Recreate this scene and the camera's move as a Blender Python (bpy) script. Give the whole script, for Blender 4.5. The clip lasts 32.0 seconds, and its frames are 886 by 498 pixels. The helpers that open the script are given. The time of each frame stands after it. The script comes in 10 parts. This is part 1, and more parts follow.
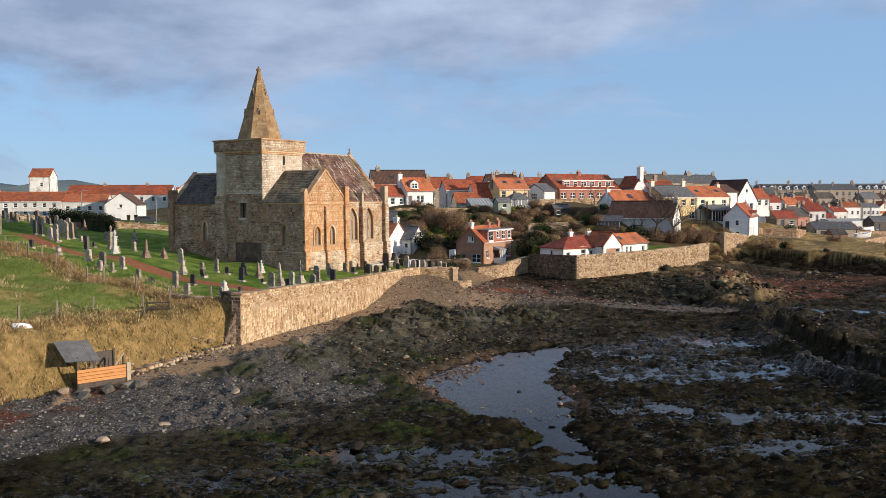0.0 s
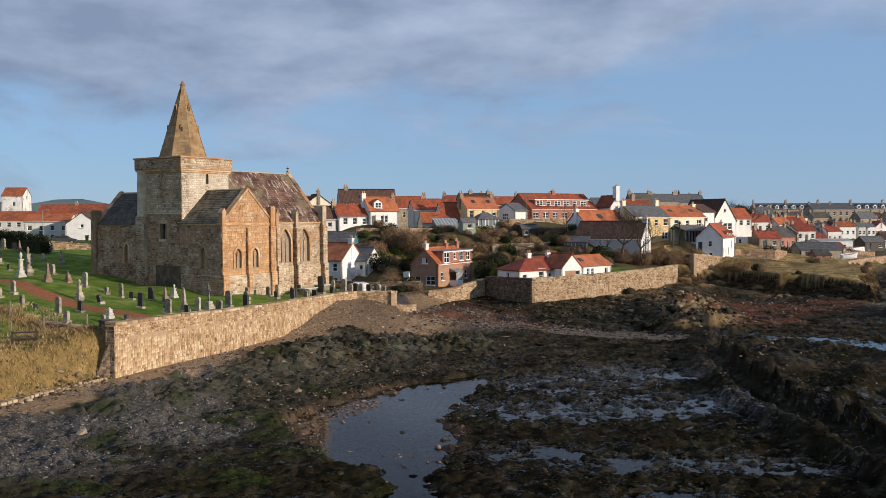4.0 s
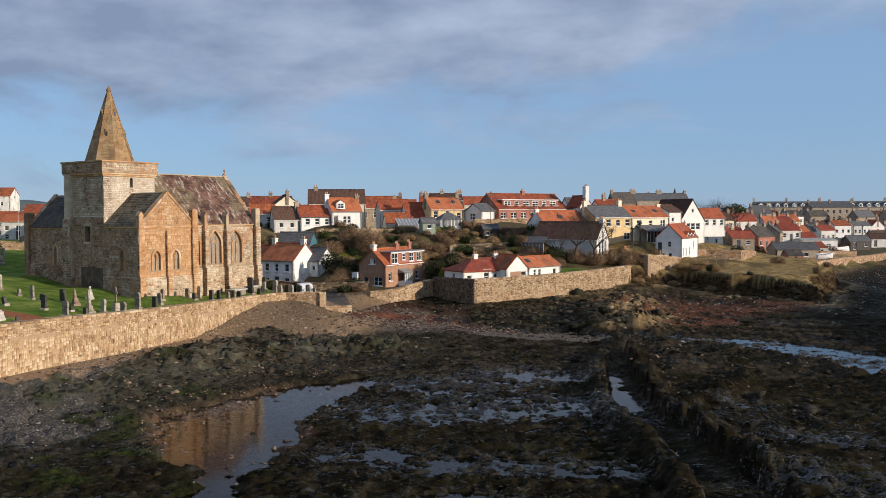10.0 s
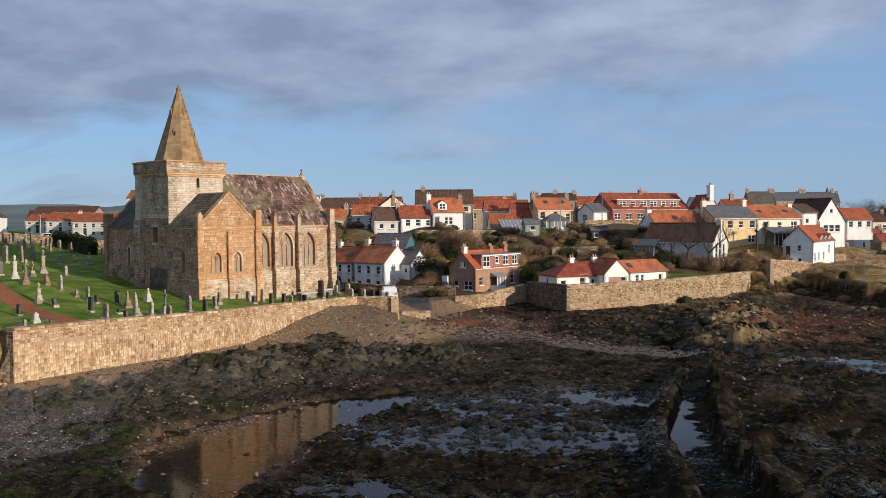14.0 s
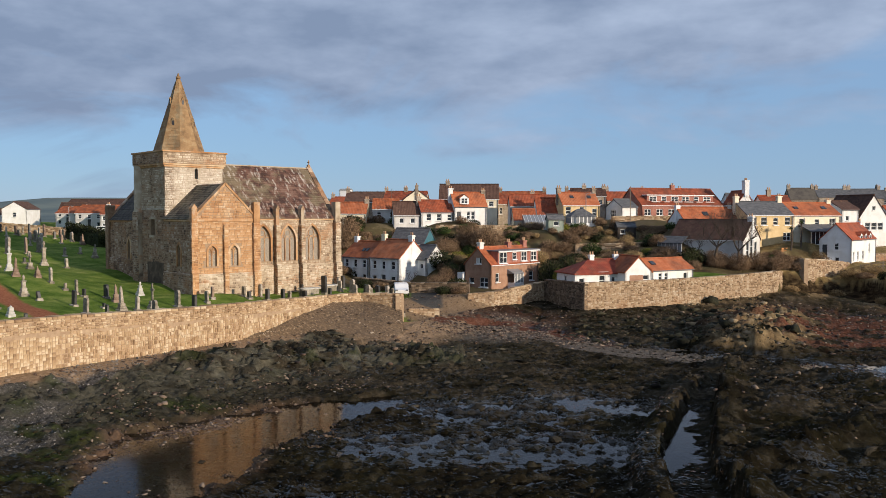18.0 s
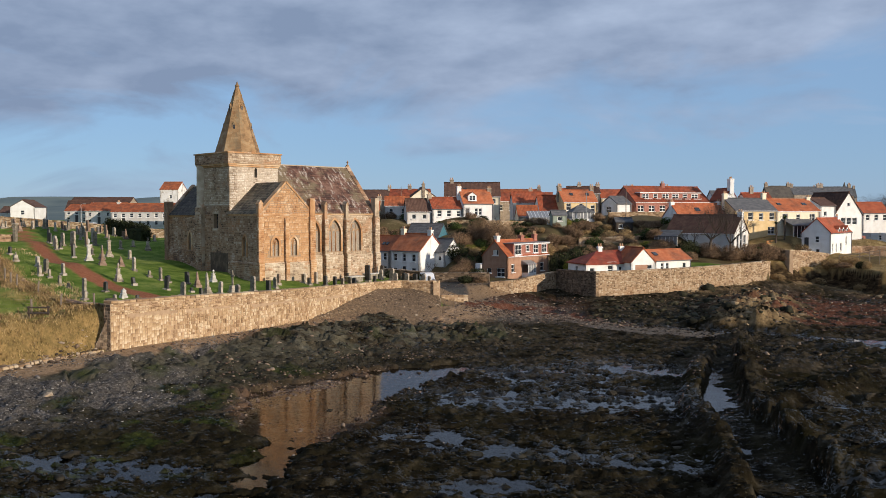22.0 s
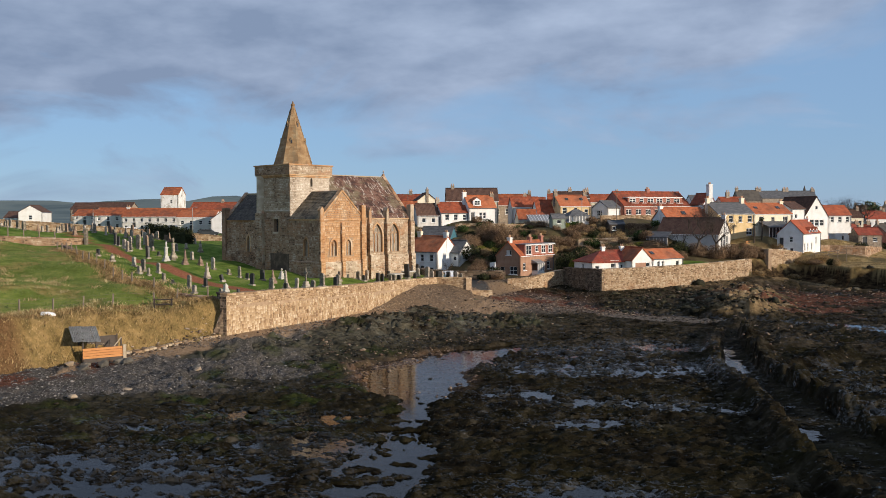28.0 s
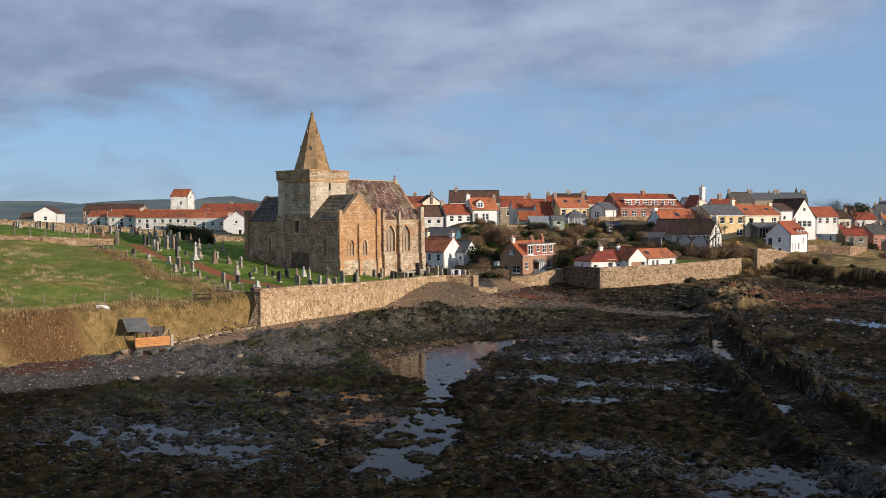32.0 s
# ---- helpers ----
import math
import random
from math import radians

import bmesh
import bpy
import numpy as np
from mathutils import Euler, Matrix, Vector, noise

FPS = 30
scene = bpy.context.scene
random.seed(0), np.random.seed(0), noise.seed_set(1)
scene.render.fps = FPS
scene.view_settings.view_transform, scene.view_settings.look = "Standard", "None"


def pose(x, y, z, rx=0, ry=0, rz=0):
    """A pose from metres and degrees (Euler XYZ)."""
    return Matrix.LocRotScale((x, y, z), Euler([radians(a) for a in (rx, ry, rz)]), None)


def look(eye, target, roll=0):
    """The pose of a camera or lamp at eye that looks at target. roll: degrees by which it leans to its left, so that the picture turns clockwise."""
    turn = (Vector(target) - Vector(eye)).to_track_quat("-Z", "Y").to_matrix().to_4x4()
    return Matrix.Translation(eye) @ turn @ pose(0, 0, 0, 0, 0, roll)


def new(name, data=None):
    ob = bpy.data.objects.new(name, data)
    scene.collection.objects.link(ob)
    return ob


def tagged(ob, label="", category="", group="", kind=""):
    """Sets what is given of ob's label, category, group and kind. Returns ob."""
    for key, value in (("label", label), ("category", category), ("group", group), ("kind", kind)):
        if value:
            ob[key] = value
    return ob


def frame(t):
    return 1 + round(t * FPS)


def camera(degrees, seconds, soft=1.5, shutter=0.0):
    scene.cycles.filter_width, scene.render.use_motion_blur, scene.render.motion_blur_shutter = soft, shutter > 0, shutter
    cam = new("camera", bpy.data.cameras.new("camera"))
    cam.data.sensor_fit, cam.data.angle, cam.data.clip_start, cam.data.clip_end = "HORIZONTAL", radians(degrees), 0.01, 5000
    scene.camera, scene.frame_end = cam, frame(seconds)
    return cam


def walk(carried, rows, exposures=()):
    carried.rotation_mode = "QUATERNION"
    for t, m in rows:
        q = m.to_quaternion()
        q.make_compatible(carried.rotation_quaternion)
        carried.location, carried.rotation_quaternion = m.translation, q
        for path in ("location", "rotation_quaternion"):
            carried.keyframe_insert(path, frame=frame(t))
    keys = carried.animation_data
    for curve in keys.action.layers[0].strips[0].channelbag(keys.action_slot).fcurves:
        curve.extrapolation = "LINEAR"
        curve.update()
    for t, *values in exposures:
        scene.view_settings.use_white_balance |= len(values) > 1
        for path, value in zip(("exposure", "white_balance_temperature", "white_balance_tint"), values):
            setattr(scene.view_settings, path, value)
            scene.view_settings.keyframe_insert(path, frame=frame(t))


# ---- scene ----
cam = camera(54.3, 32.0, 0.65)
PATH = [
    (0, (-0.168, -0.042, 12.067), (-0.165, 1.955, 11.954), -0.3),
    (0.5, (0.865, 0.841, 12.103), (0.866, 2.84, 12.033), -0.3),
    (1, (1.839, 1.835, 12.164), (1.839, 3.834, 12.097), -0.2),
    (1.5, (2.803, 2.744, 12.179), (2.803, 4.743, 12.112), -0.2),
    (2, (3.754, 3.611, 12.193), (3.753, 5.609, 12.127), -0.2),
    (2.5, (4.658, 4.173, 12.187), (4.655, 6.172, 12.119), -0.2),
    (3, (5.596, 4.471, 12.223), (5.588, 6.47, 12.152), -0.1),
    (3.5, (6.477, 4.532, 12.191), (6.465, 6.531, 12.122), -0.2),
    (5.5, (9.936, 4.277, 12.328), (9.905, 6.275, 12.257), -0.3),
    (6, (10.778, 4.134, 12.388), (10.743, 6.132, 12.316), -0.3),
    (6.5, (11.616, 4.006, 12.422), (11.577, 6.004, 12.349), -0.3),
    (7, (12.409, 3.947, 12.419), (12.367, 5.946, 12.347), -0.3),
    (7.5, (13.209, 3.85, 12.462), (13.163, 5.848, 12.39), -0.3),
    (8, (14.002, 3.774, 12.5), (13.952, 5.772, 12.427), -0.3),
    (8.5, (14.82, 3.63, 12.526), (14.767, 5.628, 12.453), -0.3),
    (9, (15.639, 3.596, 12.613), (15.582, 5.594, 12.539), -0.2),
    (9.5, (16.466, 3.53, 12.657), (16.406, 5.528, 12.582), -0.3),
    (10, (17.26, 3.679, 12.67), (17.197, 5.677, 12.595), -0.3),
    (10.5, (18.002, 3.985, 12.59), (17.94, 5.983, 12.518), -0.4),
    (11, (18.788, 4.563, 12.591), (18.727, 6.561, 12.52), -0.4),
    (11.5, (19.63, 5.358, 12.565), (19.569, 7.356, 12.495), -0.4),
    (12, (20.494, 6.26, 12.56), (20.434, 8.258, 12.49), -0.3),
    (12.5, (21.422, 7.275, 12.544), (21.316, 9.271, 12.474), -0.4),
    (13, (22.348, 8.332, 12.586), (22.093, 10.314, 12.516), -0.3),
    (13.5, (23.116, 9.484, 12.598), (22.756, 11.45, 12.527), -0.3),
    (14, (23.887, 10.684, 12.57), (23.487, 12.642, 12.5), -0.3),
    (14.5, (24.652, 11.899, 12.583), (24.24, 13.855, 12.512), -0.4),
    (16.5, (27.006, 16.121, 12.67), (26.597, 18.078, 12.597), -0.1),
    (17, (27.127, 16.359, 12.581), (26.697, 18.311, 12.507), -0.0),
    (17.5, (27.043, 15.933, 12.497), (26.549, 17.87, 12.419), 0.0),
    (18, (26.676, 15.06, 12.405), (26.177, 16.995, 12.325), 0.1),
    (18.5, (26.211, 13.842, 12.272), (25.706, 15.775, 12.189), -0.0),
    (19, (25.599, 12.449, 12.175), (25.091, 14.382, 12.092), -0.0),
    (19.5, (24.978, 11.082, 12.105), (24.468, 13.014, 12.022), -0.0),
    (20, (24.494, 9.665, 12.052), (23.98, 11.596, 11.97), -0.1),
    (20.5, (24.006, 8.262, 12.038), (23.488, 10.192, 11.955), -0.1),
    (21, (23.467, 6.846, 12.023), (22.948, 8.775, 11.941), -0.1),
    (21.5, (22.912, 5.544, 12.01), (22.414, 7.479, 11.927), -0.0),
    (22, (22.311, 4.247, 11.998), (21.881, 6.198, 11.915), -0.0),
    (22.5, (21.678, 2.999, 12.022), (21.283, 4.957, 11.939), -0.0),
    (23, (20.973, 1.784, 12.018), (20.59, 3.745, 11.936), -0.0),
    (23.5, (20.391, 0.547, 11.972), (20.01, 2.509, 11.891), -0.0),
    (24, (19.696, -0.695, 11.95), (19.316, 1.267, 11.871), -0.1),
    (24.5, (19.023, -1.914, 11.967), (18.643, 0.048, 11.888), -0.1),
    (25, (18.328, -3.009, 12.056), (17.95, -1.047, 11.976), -0.1),
    (25.5, (17.662, -4.19, 12.124), (17.291, -2.227, 12.044), -0.1),
    (27.5, (16.471, -8.425, 12.195), (16.129, -6.456, 12.118), -0.1),
    (28, (16.36, -9.456, 12.228), (16.02, -7.487, 12.151), -0.2),
    (28.5, (16.294, -10.418, 12.32), (15.957, -8.449, 12.242), -0.1),
    (29, (16.253, -11.419, 12.327), (15.917, -9.449, 12.249), -0.1),
    (29.5, (16.299, -12.47, 12.282), (15.963, -10.499, 12.205), -0.2),
    (30, (16.245, -13.375, 12.302), (15.911, -11.405, 12.225), -0.2),
    (30.5, (16.175, -14.274, 12.377), (15.841, -12.303, 12.3), -0.2),
    (31, (16.11, -15.258, 12.387), (15.777, -13.287, 12.31), -0.2),
    (31.5, (16.032, -16.174, 12.379), (15.7, -14.203, 12.303), -0.2),
    (32, (15.976, -17.072, 12.424), (15.645, -15.102, 12.348), -0.2),
]
walk(cam, [(t, look(eye, target, roll)) for t, eye, target, roll in PATH],
     exposures=[(0.0, 0.22, 5920, 10), (0.9, 0.0, 5920, 10), (32.0, 0.0, 5920, 10)])

# ---- world and sun ----
SUN_AZ = radians(-26.0)      # direction towards the sun, from the x axis
SUN_EL = radians(14.0)
SUN_WAY = Vector((math.cos(SUN_AZ) * math.cos(SUN_EL), math.sin(SUN_AZ) * math.cos(SUN_EL), math.sin(SUN_EL)))

world = bpy.data.worlds.new("sky")
scene.world = world
world.use_nodes = True
wn, wl = world.node_tree.nodes, world.node_tree.links
wn.clear()


def sky_node(kind, **values):
    n = wn.new(kind)
    for key, value in values.items():
        n.inputs[key].default_value = value
    return n


w_out = wn.new("ShaderNodeOutputWorld")
w_bg = sky_node("ShaderNodeBackground", Strength=0.95)
w_sky = wn.new("ShaderNodeTexSky")
w_sky.sky_type = "NISHITA"
w_sky.sun_disc = False
w_sky.sun_elevation = SUN_EL
w_sky.sun_rotation = math.pi / 2 - SUN_AZ
w_sky.air_density, w_sky.dust_density, w_sky.ozone_density = 1.0, 0.1, 4.5
w_gain = wn.new("ShaderNodeVectorMath")
w_gain.operation = "SCALE"
w_gain.inputs["Scale"].default_value = 0.095
w_co = wn.new("ShaderNodeTexCoord")
w_map = wn.new("ShaderNodeMapping")
w_map.inputs["Scale"].default_value = (2.6, 2.6, 7.0)
w_map.inputs["Location"].default_value = (2.3, 0.4, 1.55)
w_n1 = sky_node("ShaderNodeTexNoise", Scale=1.3, Detail=9.0, Roughness=0.56, Distortion=0.5)
w_sep = wn.new("ShaderNodeSeparateXYZ")
w_tilt = wn.new("ShaderNodeMath")       # the cloud base rises towards the east
w_tilt.operation = "MULTIPLY_ADD"
w_tilt.inputs[1].default_value = -0.09
w_rise = wn.new("ShaderNodeMapRange")
for key, value in (("From Min", 0.03), ("From Max", 0.2), ("To Min", -0.16), ("To Max", 0.19)):
    w_rise.inputs[key].default_value = value
w_add = wn.new("ShaderNodeMath")
w_add.operation = "ADD"
w_ramp = wn.new("ShaderNodeValToRGB")
w_ramp.color_ramp.elements[0].position, w_ramp.color_ramp.elements[1].position = 0.44, 0.62
w_mix = wn.new("ShaderNodeMix")
w_mix.data_type = "RGBA"
w_n2 = sky_node("ShaderNodeTexNoise", Scale=2.6, Detail=5.0, Roughness=0.55)
w_cc = wn.new("ShaderNodeValToRGB")
w_cc.color_ramp.elements[0].color = (0.26, 0.32, 0.43, 1)
w_cc.color_ramp.elements[1].color = (0.45, 0.515, 0.63, 1)
w_cc.color_ramp.elements[0].position, w_cc.color_ramp.elements[1].position = 0.34, 0.68
wl.new(w_sky.outputs[0], w_gain.inputs[0])
wl.new(w_co.outputs["Generated"], w_map.inputs["Vector"])
wl.new(w_map.outputs[0], w_n1.inputs["Vector"])
wl.new(w_map.outputs[0], w_n2.inputs["Vector"])
wl.new(w_co.outputs["Generated"], w_sep.inputs[0])
wl.new(w_sep.outputs["X"], w_tilt.inputs[0])
wl.new(w_sep.outputs["Z"], w_tilt.inputs[2])
wl.new(w_tilt.outputs[0], w_rise.inputs["Value"])
wl.new(w_n1.outputs["Fac"], w_add.inputs[0])
wl.new(w_rise.outputs[0], w_add.inputs[1])
wl.new(w_add.outputs[0], w_ramp.inputs["Fac"])
w_east = wn.new("ShaderNodeMath")       # the cloud thins towards the east
w_east.operation = "MULTIPLY_ADD"
w_east.inputs[1].default_value = 0.17
wl.new(w_sep.outputs["X"], w_east.inputs[0])
wl.new(w_n2.outputs["Fac"], w_east.inputs[2])
wl.new(w_east.outputs[0], w_cc.inputs["Fac"])
wl.new(w_ramp.outputs["Color"], w_mix.inputs["Factor"])
w_veil = wn.new("ShaderNodeMix")        # thin high cloud
w_veil.data_type = "RGBA"
w_veil.inputs["Factor"].default_value = 0.62
w_veil.inputs["B"].default_value = (0.385, 0.54, 0.745, 1)
wl.new(w_gain.outputs[0], w_veil.inputs["A"])
wl.new(w_veil.outputs["Result"], w_mix.inputs["A"])
wl.new(w_cc.outputs["Color"], w_mix.inputs["B"])
wl.new(w_mix.outputs["Result"], w_bg.inputs["Color"])
wl.new(w_bg.outputs[0], w_out.inputs["Surface"])

sun = new("sun", bpy.data.lights.new("sun", "SUN"))
sun.data.energy, sun.data.angle, sun.data.color = 5.0, radians(0.5), (1.0, 0.80, 0.58)
sun.matrix_basis = look(SUN_WAY * 300, (0, 0, 0))

# ---- materials ----


def mat(name, stops, scale=3.0, detail=6.0, rough=0.85, bump=0.3, fine=20.0, stain=None, island=0.0,
        random_tint=0.0, metal=0.0, coords="Object", stretch=(1, 1, 1), spec=0.5, bump_dist=0.03, patches=()):
    """Stops: colours from dark to light along a noise. stain: (colour, amount, scale) for a second, larger layer.
    patches: further layers (colour, amount, scale along x, y, z, threshold) with ragged edges."""
    m = bpy.data.materials.new(name)
    m.use_nodes = True
    nt = m.node_tree
    n, l = nt.nodes, nt.links
    b = n["Principled BSDF"]
    b.inputs["Metallic"].default_value = metal
    b.inputs["Specular IOR Level"].default_value = spec
    co = n.new("ShaderNodeTexCoord")
    mp = n.new("ShaderNodeMapping")
    mp.inputs["Scale"].default_value = stretch
    l.new(co.outputs[coords], mp.inputs["Vector"])
    n1 = n.new("ShaderNodeTexNoise")
    n1.inputs["Scale"].default_value, n1.inputs["Detail"].default_value = scale, detail
    n1.inputs["Roughness"].default_value = 0.6
    l.new(mp.outputs[0], n1.inputs["Vector"])
    ramp = n.new("ShaderNodeValToRGB")
    els = ramp.color_ramp.elements
    while len(els) < len(stops):
        els.new(0.5)
    for i, c in enumerate(stops):
        els[i].position = 0.3 + 0.4 * i / max(1, len(stops) - 1)
        els[i].color = (*c, 1)
    fac = n1.outputs["Fac"]
    if island or random_tint:
        src = n.new("ShaderNodeObjectInfo").outputs["Random"]
        if island:                      # single stones differ by object, joined ones by island
            both, part_of = n.new("ShaderNodeMath"), n.new("ShaderNodeMath")
            both.operation, part_of.operation = "ADD", "FRACT"
            l.new(src, both.inputs[0])
            l.new(n.new("ShaderNodeNewGeometry").outputs["Random Per Island"], both.inputs[1])
            l.new(both.outputs[0], part_of.inputs[0])
            src = part_of.outputs[0]
        sh = n.new("ShaderNodeMath")
        sh.operation = "MULTIPLY_ADD"
        sh.inputs[1].default_value = island or random_tint
        l.new(src, sh.inputs[0])
        off = n.new("ShaderNodeMath")
        off.operation = "ADD"
        off.inputs[1].default_value = -0.5 * (island or random_tint)
        l.new(fac, off.inputs[0])
        l.new(off.outputs[0], sh.inputs[2])
        fac = sh.outputs[0]
    l.new(fac, ramp.inputs["Fac"])
    col = ramp.outputs["Color"]
    if stain:
        n3 = n.new("ShaderNodeTexNoise")
        n3.inputs["Scale"].default_value, n3.inputs["Detail"].default_value = stain[2], 4.0
        l.new(co.outputs[coords], n3.inputs["Vector"])
        mr = n.new("ShaderNodeMapRange")
        mr.inputs["From Min"].default_value, mr.inputs["From Max"].default_value = 0.45, 0.65
        mr.inputs["To Max"].default_value = stain[1]
        l.new(n3.outputs["Fac"], mr.inputs["Value"])
        mx = n.new("ShaderNodeMix")
        mx.data_type = "RGBA"
        l.new(mr.outputs[0], mx.inputs["Factor"])
        l.new(col, mx.inputs["A"])
        mx.inputs["B"].default_value = (*stain[0], 1)
        col = mx.outputs["Result"]
    for k, (tone, amount, reach, edge) in enumerate(patches):
        pm = n.new("ShaderNodeMapping")
        pm.inputs["Scale"].default_value = reach
        pm.inputs["Location"].default_value = (3.7 * k + 1.3, 8.1 - 2.9 * k, 5.3 * k)
        l.new(co.outputs[coords], pm.inputs["Vector"])
        pn = n.new("ShaderNodeTexNoise")
        pn.inputs["Scale"].default_value, pn.inputs["Detail"].default_value, pn.inputs["Roughness"].default_value = 1.0, 9.0, 0.68
        l.new(pm.outputs[0], pn.inputs["Vector"])
        pr = n.new("ShaderNodeMapRange")
        pr.inputs["From Min"].default_value, pr.inputs["From Max"].default_value, pr.inputs["To Max"].default_value = edge, edge + 0.08, amount
        l.new(pn.outputs["Fac"], pr.inputs["Value"])
        px = n.new("ShaderNodeMix")
        px.data_type = "RGBA"
        l.new(pr.outputs[0], px.inputs["Factor"])
        l.new(col, px.inputs["A"])
        px.inputs["B"].default_value = (*tone, 1)
        col = px.outputs["Result"]
    l.new(col, b.inputs["Base Color"])
    b.inputs["Roughness"].default_value = rough
    if bump:
        n2 = n.new("ShaderNodeTexNoise")
        n2.inputs["Scale"].default_value, n2.inputs["Detail"].default_value = fine, 5.0
        l.new(mp.outputs[0], n2.inputs["Vector"])
        bp = n.new("ShaderNodeBump")
        bp.inputs["Strength"].default_value, bp.inputs["Distance"].default_value = bump, bump_dist
        l.new(n2.outputs["Fac"], bp.inputs["Height"])
        l.new(bp.outputs[0], b.inputs["Normal"])
    return m


def pantile(name, stops, along=4.0, strength=0.45):
    """Clay roof: ribs down the slope (local x across), courses, and blotches."""
    m = mat(name, stops, scale=1.3, detail=8, rough=0.85, bump=0, stain=((0.10, 0.055, 0.04), 0.55, 0.45), random_tint=0.3, spec=0.25,
            patches=[((0.17, 0.10, 0.065), 0.5, (0.9, 0.9, 0.9), 0.57), ((0.42, 0.22, 0.12), 0.35, (2.2, 1.2, 1.2), 0.6)])
    n, l = m.node_tree.nodes, m.node_tree.links
    co = n["Texture Coordinate"]
    wv = n.new("ShaderNodeTexWave")
    wv.bands_direction = "X"
    wv.inputs["Scale"].default_value = along * 0.31
    l.new(co.outputs["Object"], wv.inputs["Vector"])
    wz = n.new("ShaderNodeTexWave")
    wz.bands_direction = "Z"
    wz.wave_profile = "SAW"
    wz.inputs["Scale"].default_value = 1.6
    l.new(co.outputs["Object"], wz.inputs["Vector"])
    ad = n.new("ShaderNodeMath")
    l.new(wv.outputs["Fac"], ad.inputs[0])
    l.new(wz.outputs["Fac"], ad.inputs[1])
    bp = n.new("ShaderNodeBump")
    bp.inputs["Strength"].default_value, bp.inputs["Distance"].default_value = strength, 0.05
    l.new(ad.outputs[0], bp.inputs["Height"])
    l.new(bp.outputs[0], n["Principled BSDF"].inputs["Normal"])
    return m


M = {}
M["stone_warm"] = mat("sandstone_blocks_warm", [(0.24, 0.12, 0.052), (0.41, 0.225, 0.098), (0.49, 0.295, 0.145), (0.59, 0.45, 0.29)], 0.8, 10, island=0.22, fine=14, bump=0.8, patches=[((0.40, 0.185, 0.07), 0.6, (0.35, 0.35, 0.5), 0.54), ((0.54, 0.46, 0.35), 0.55, (0.5, 0.5, 0.5), 0.55), ((0.11, 0.075, 0.05), 0.6, (1.3, 1.3, 0.5), 0.60)])
M["stone_grey"] = mat("sandstone_blocks_grey", [(0.16, 0.11, 0.07), (0.38, 0.295, 0.20), (0.47, 0.385, 0.275), (0.62, 0.54, 0.42)], 0.8, 10, island=0.28, fine=14, bump=0.8, patches=[((0.40, 0.185, 0.07), 0.6, (0.35, 0.35, 0.5), 0.54), ((0.11, 0.075, 0.05), 0.6, (1.3, 1.3, 0.5), 0.60)])
# weathered brown stone, also the darker copy for the church's shaded west faces
M["stone_dark"] = mat("sandstone_weathered_and_shaded", [(0.09, 0.058, 0.036), (0.26, 0.158, 0.09), (0.38, 0.26, 0.165), (0.52, 0.43, 0.33)], 0.8, 10, island=0.26, fine=14, bump=0.8, patches=[((0.40, 0.20, 0.085), 0.65, (0.3, 0.3, 0.4), 0.53), ((0.42, 0.36, 0.28), 0.5, (0.45, 0.45, 0.5), 0.57), ((0.07, 0.052, 0.036), 0.65, (1.1, 1.1, 0.4), 0.59)])
M["stone_spire"] = mat("spire_ochre_stone", [(0.17, 0.105, 0.05), (0.26, 0.16, 0.074), (0.325, 0.21, 0.10), (0.39, 0.29, 0.165)], 1.1, 8, island=0.16, fine=12, bump=0.5, patches=[((0.20, 0.165, 0.10), 0.6, (0.6, 0.6, 0.35), 0.54), ((0.36, 0.165, 0.06), 0.5, (0.9, 0.9, 0.5), 0.57)])
M["stone_warm_piece"] = mat("sandstone_single_blocks", [(0.24, 0.12, 0.052), (0.41, 0.225, 0.098), (0.49, 0.295, 0.145), (0.59, 0.45, 0.29)], 0.8, 10, random_tint=0.22, fine=14, bump=0.8, patches=[((0.40, 0.185, 0.07), 0.6, (0.35, 0.35, 0.5), 0.54), ((0.54, 0.46, 0.35), 0.55, (0.5, 0.5, 0.5), 0.55), ((0.11, 0.075, 0.05), 0.5, (2.5, 2.5, 1.2), 0.60)])
M["stone_pale"] = mat("pale_tower_stone", [(0.20, 0.15, 0.105), (0.46, 0.39, 0.30), (0.56, 0.49, 0.395), (0.68, 0.63, 0.54)], 0.8, 10, island=0.2, fine=14, bump=0.8, patches=[((0.38, 0.21, 0.10), 0.55, (0.4, 0.4, 0.6), 0.56), ((0.11, 0.075, 0.05), 0.6, (1.3, 1.3, 0.5), 0.60)])
M["leaded"] = mat("leaded_glazing", [(0.17, 0.145, 0.115), (0.29, 0.25, 0.20), (0.42, 0.37, 0.30)], 9, 5, rough=0.3, fine=30, bump=0.2, spec=0.4)
M["pebble_brown"] = mat("brown_stones", [(0.03, 0.018, 0.011), (0.07, 0.04, 0.024), (0.12, 0.077, 0.049), (0.20, 0.15, 0.107)], 1.0, 5, island=0.75, rough=0.8, fine=10, bump=0.2)
M["pebble_tan"] = mat("tan_stones", [(0.05, 0.033, 0.02), (0.12, 0.08, 0.05), (0.2, 0.14, 0.09), (0.36, 0.29, 0.21)], 1.0, 5, island=0.7, rough=0.85, fine=10, bump=0.2)
M["rock_olive"] = mat("olive_rock", [(0.016, 0.014, 0.009), (0.045, 0.04, 0.025), (0.08, 0.07, 0.045), (0.13, 0.115, 0.08)], 0.9, 10, island=0.25, rough=0.85, fine=4, bump=0.9, bump_dist=0.12, spec=0.2)
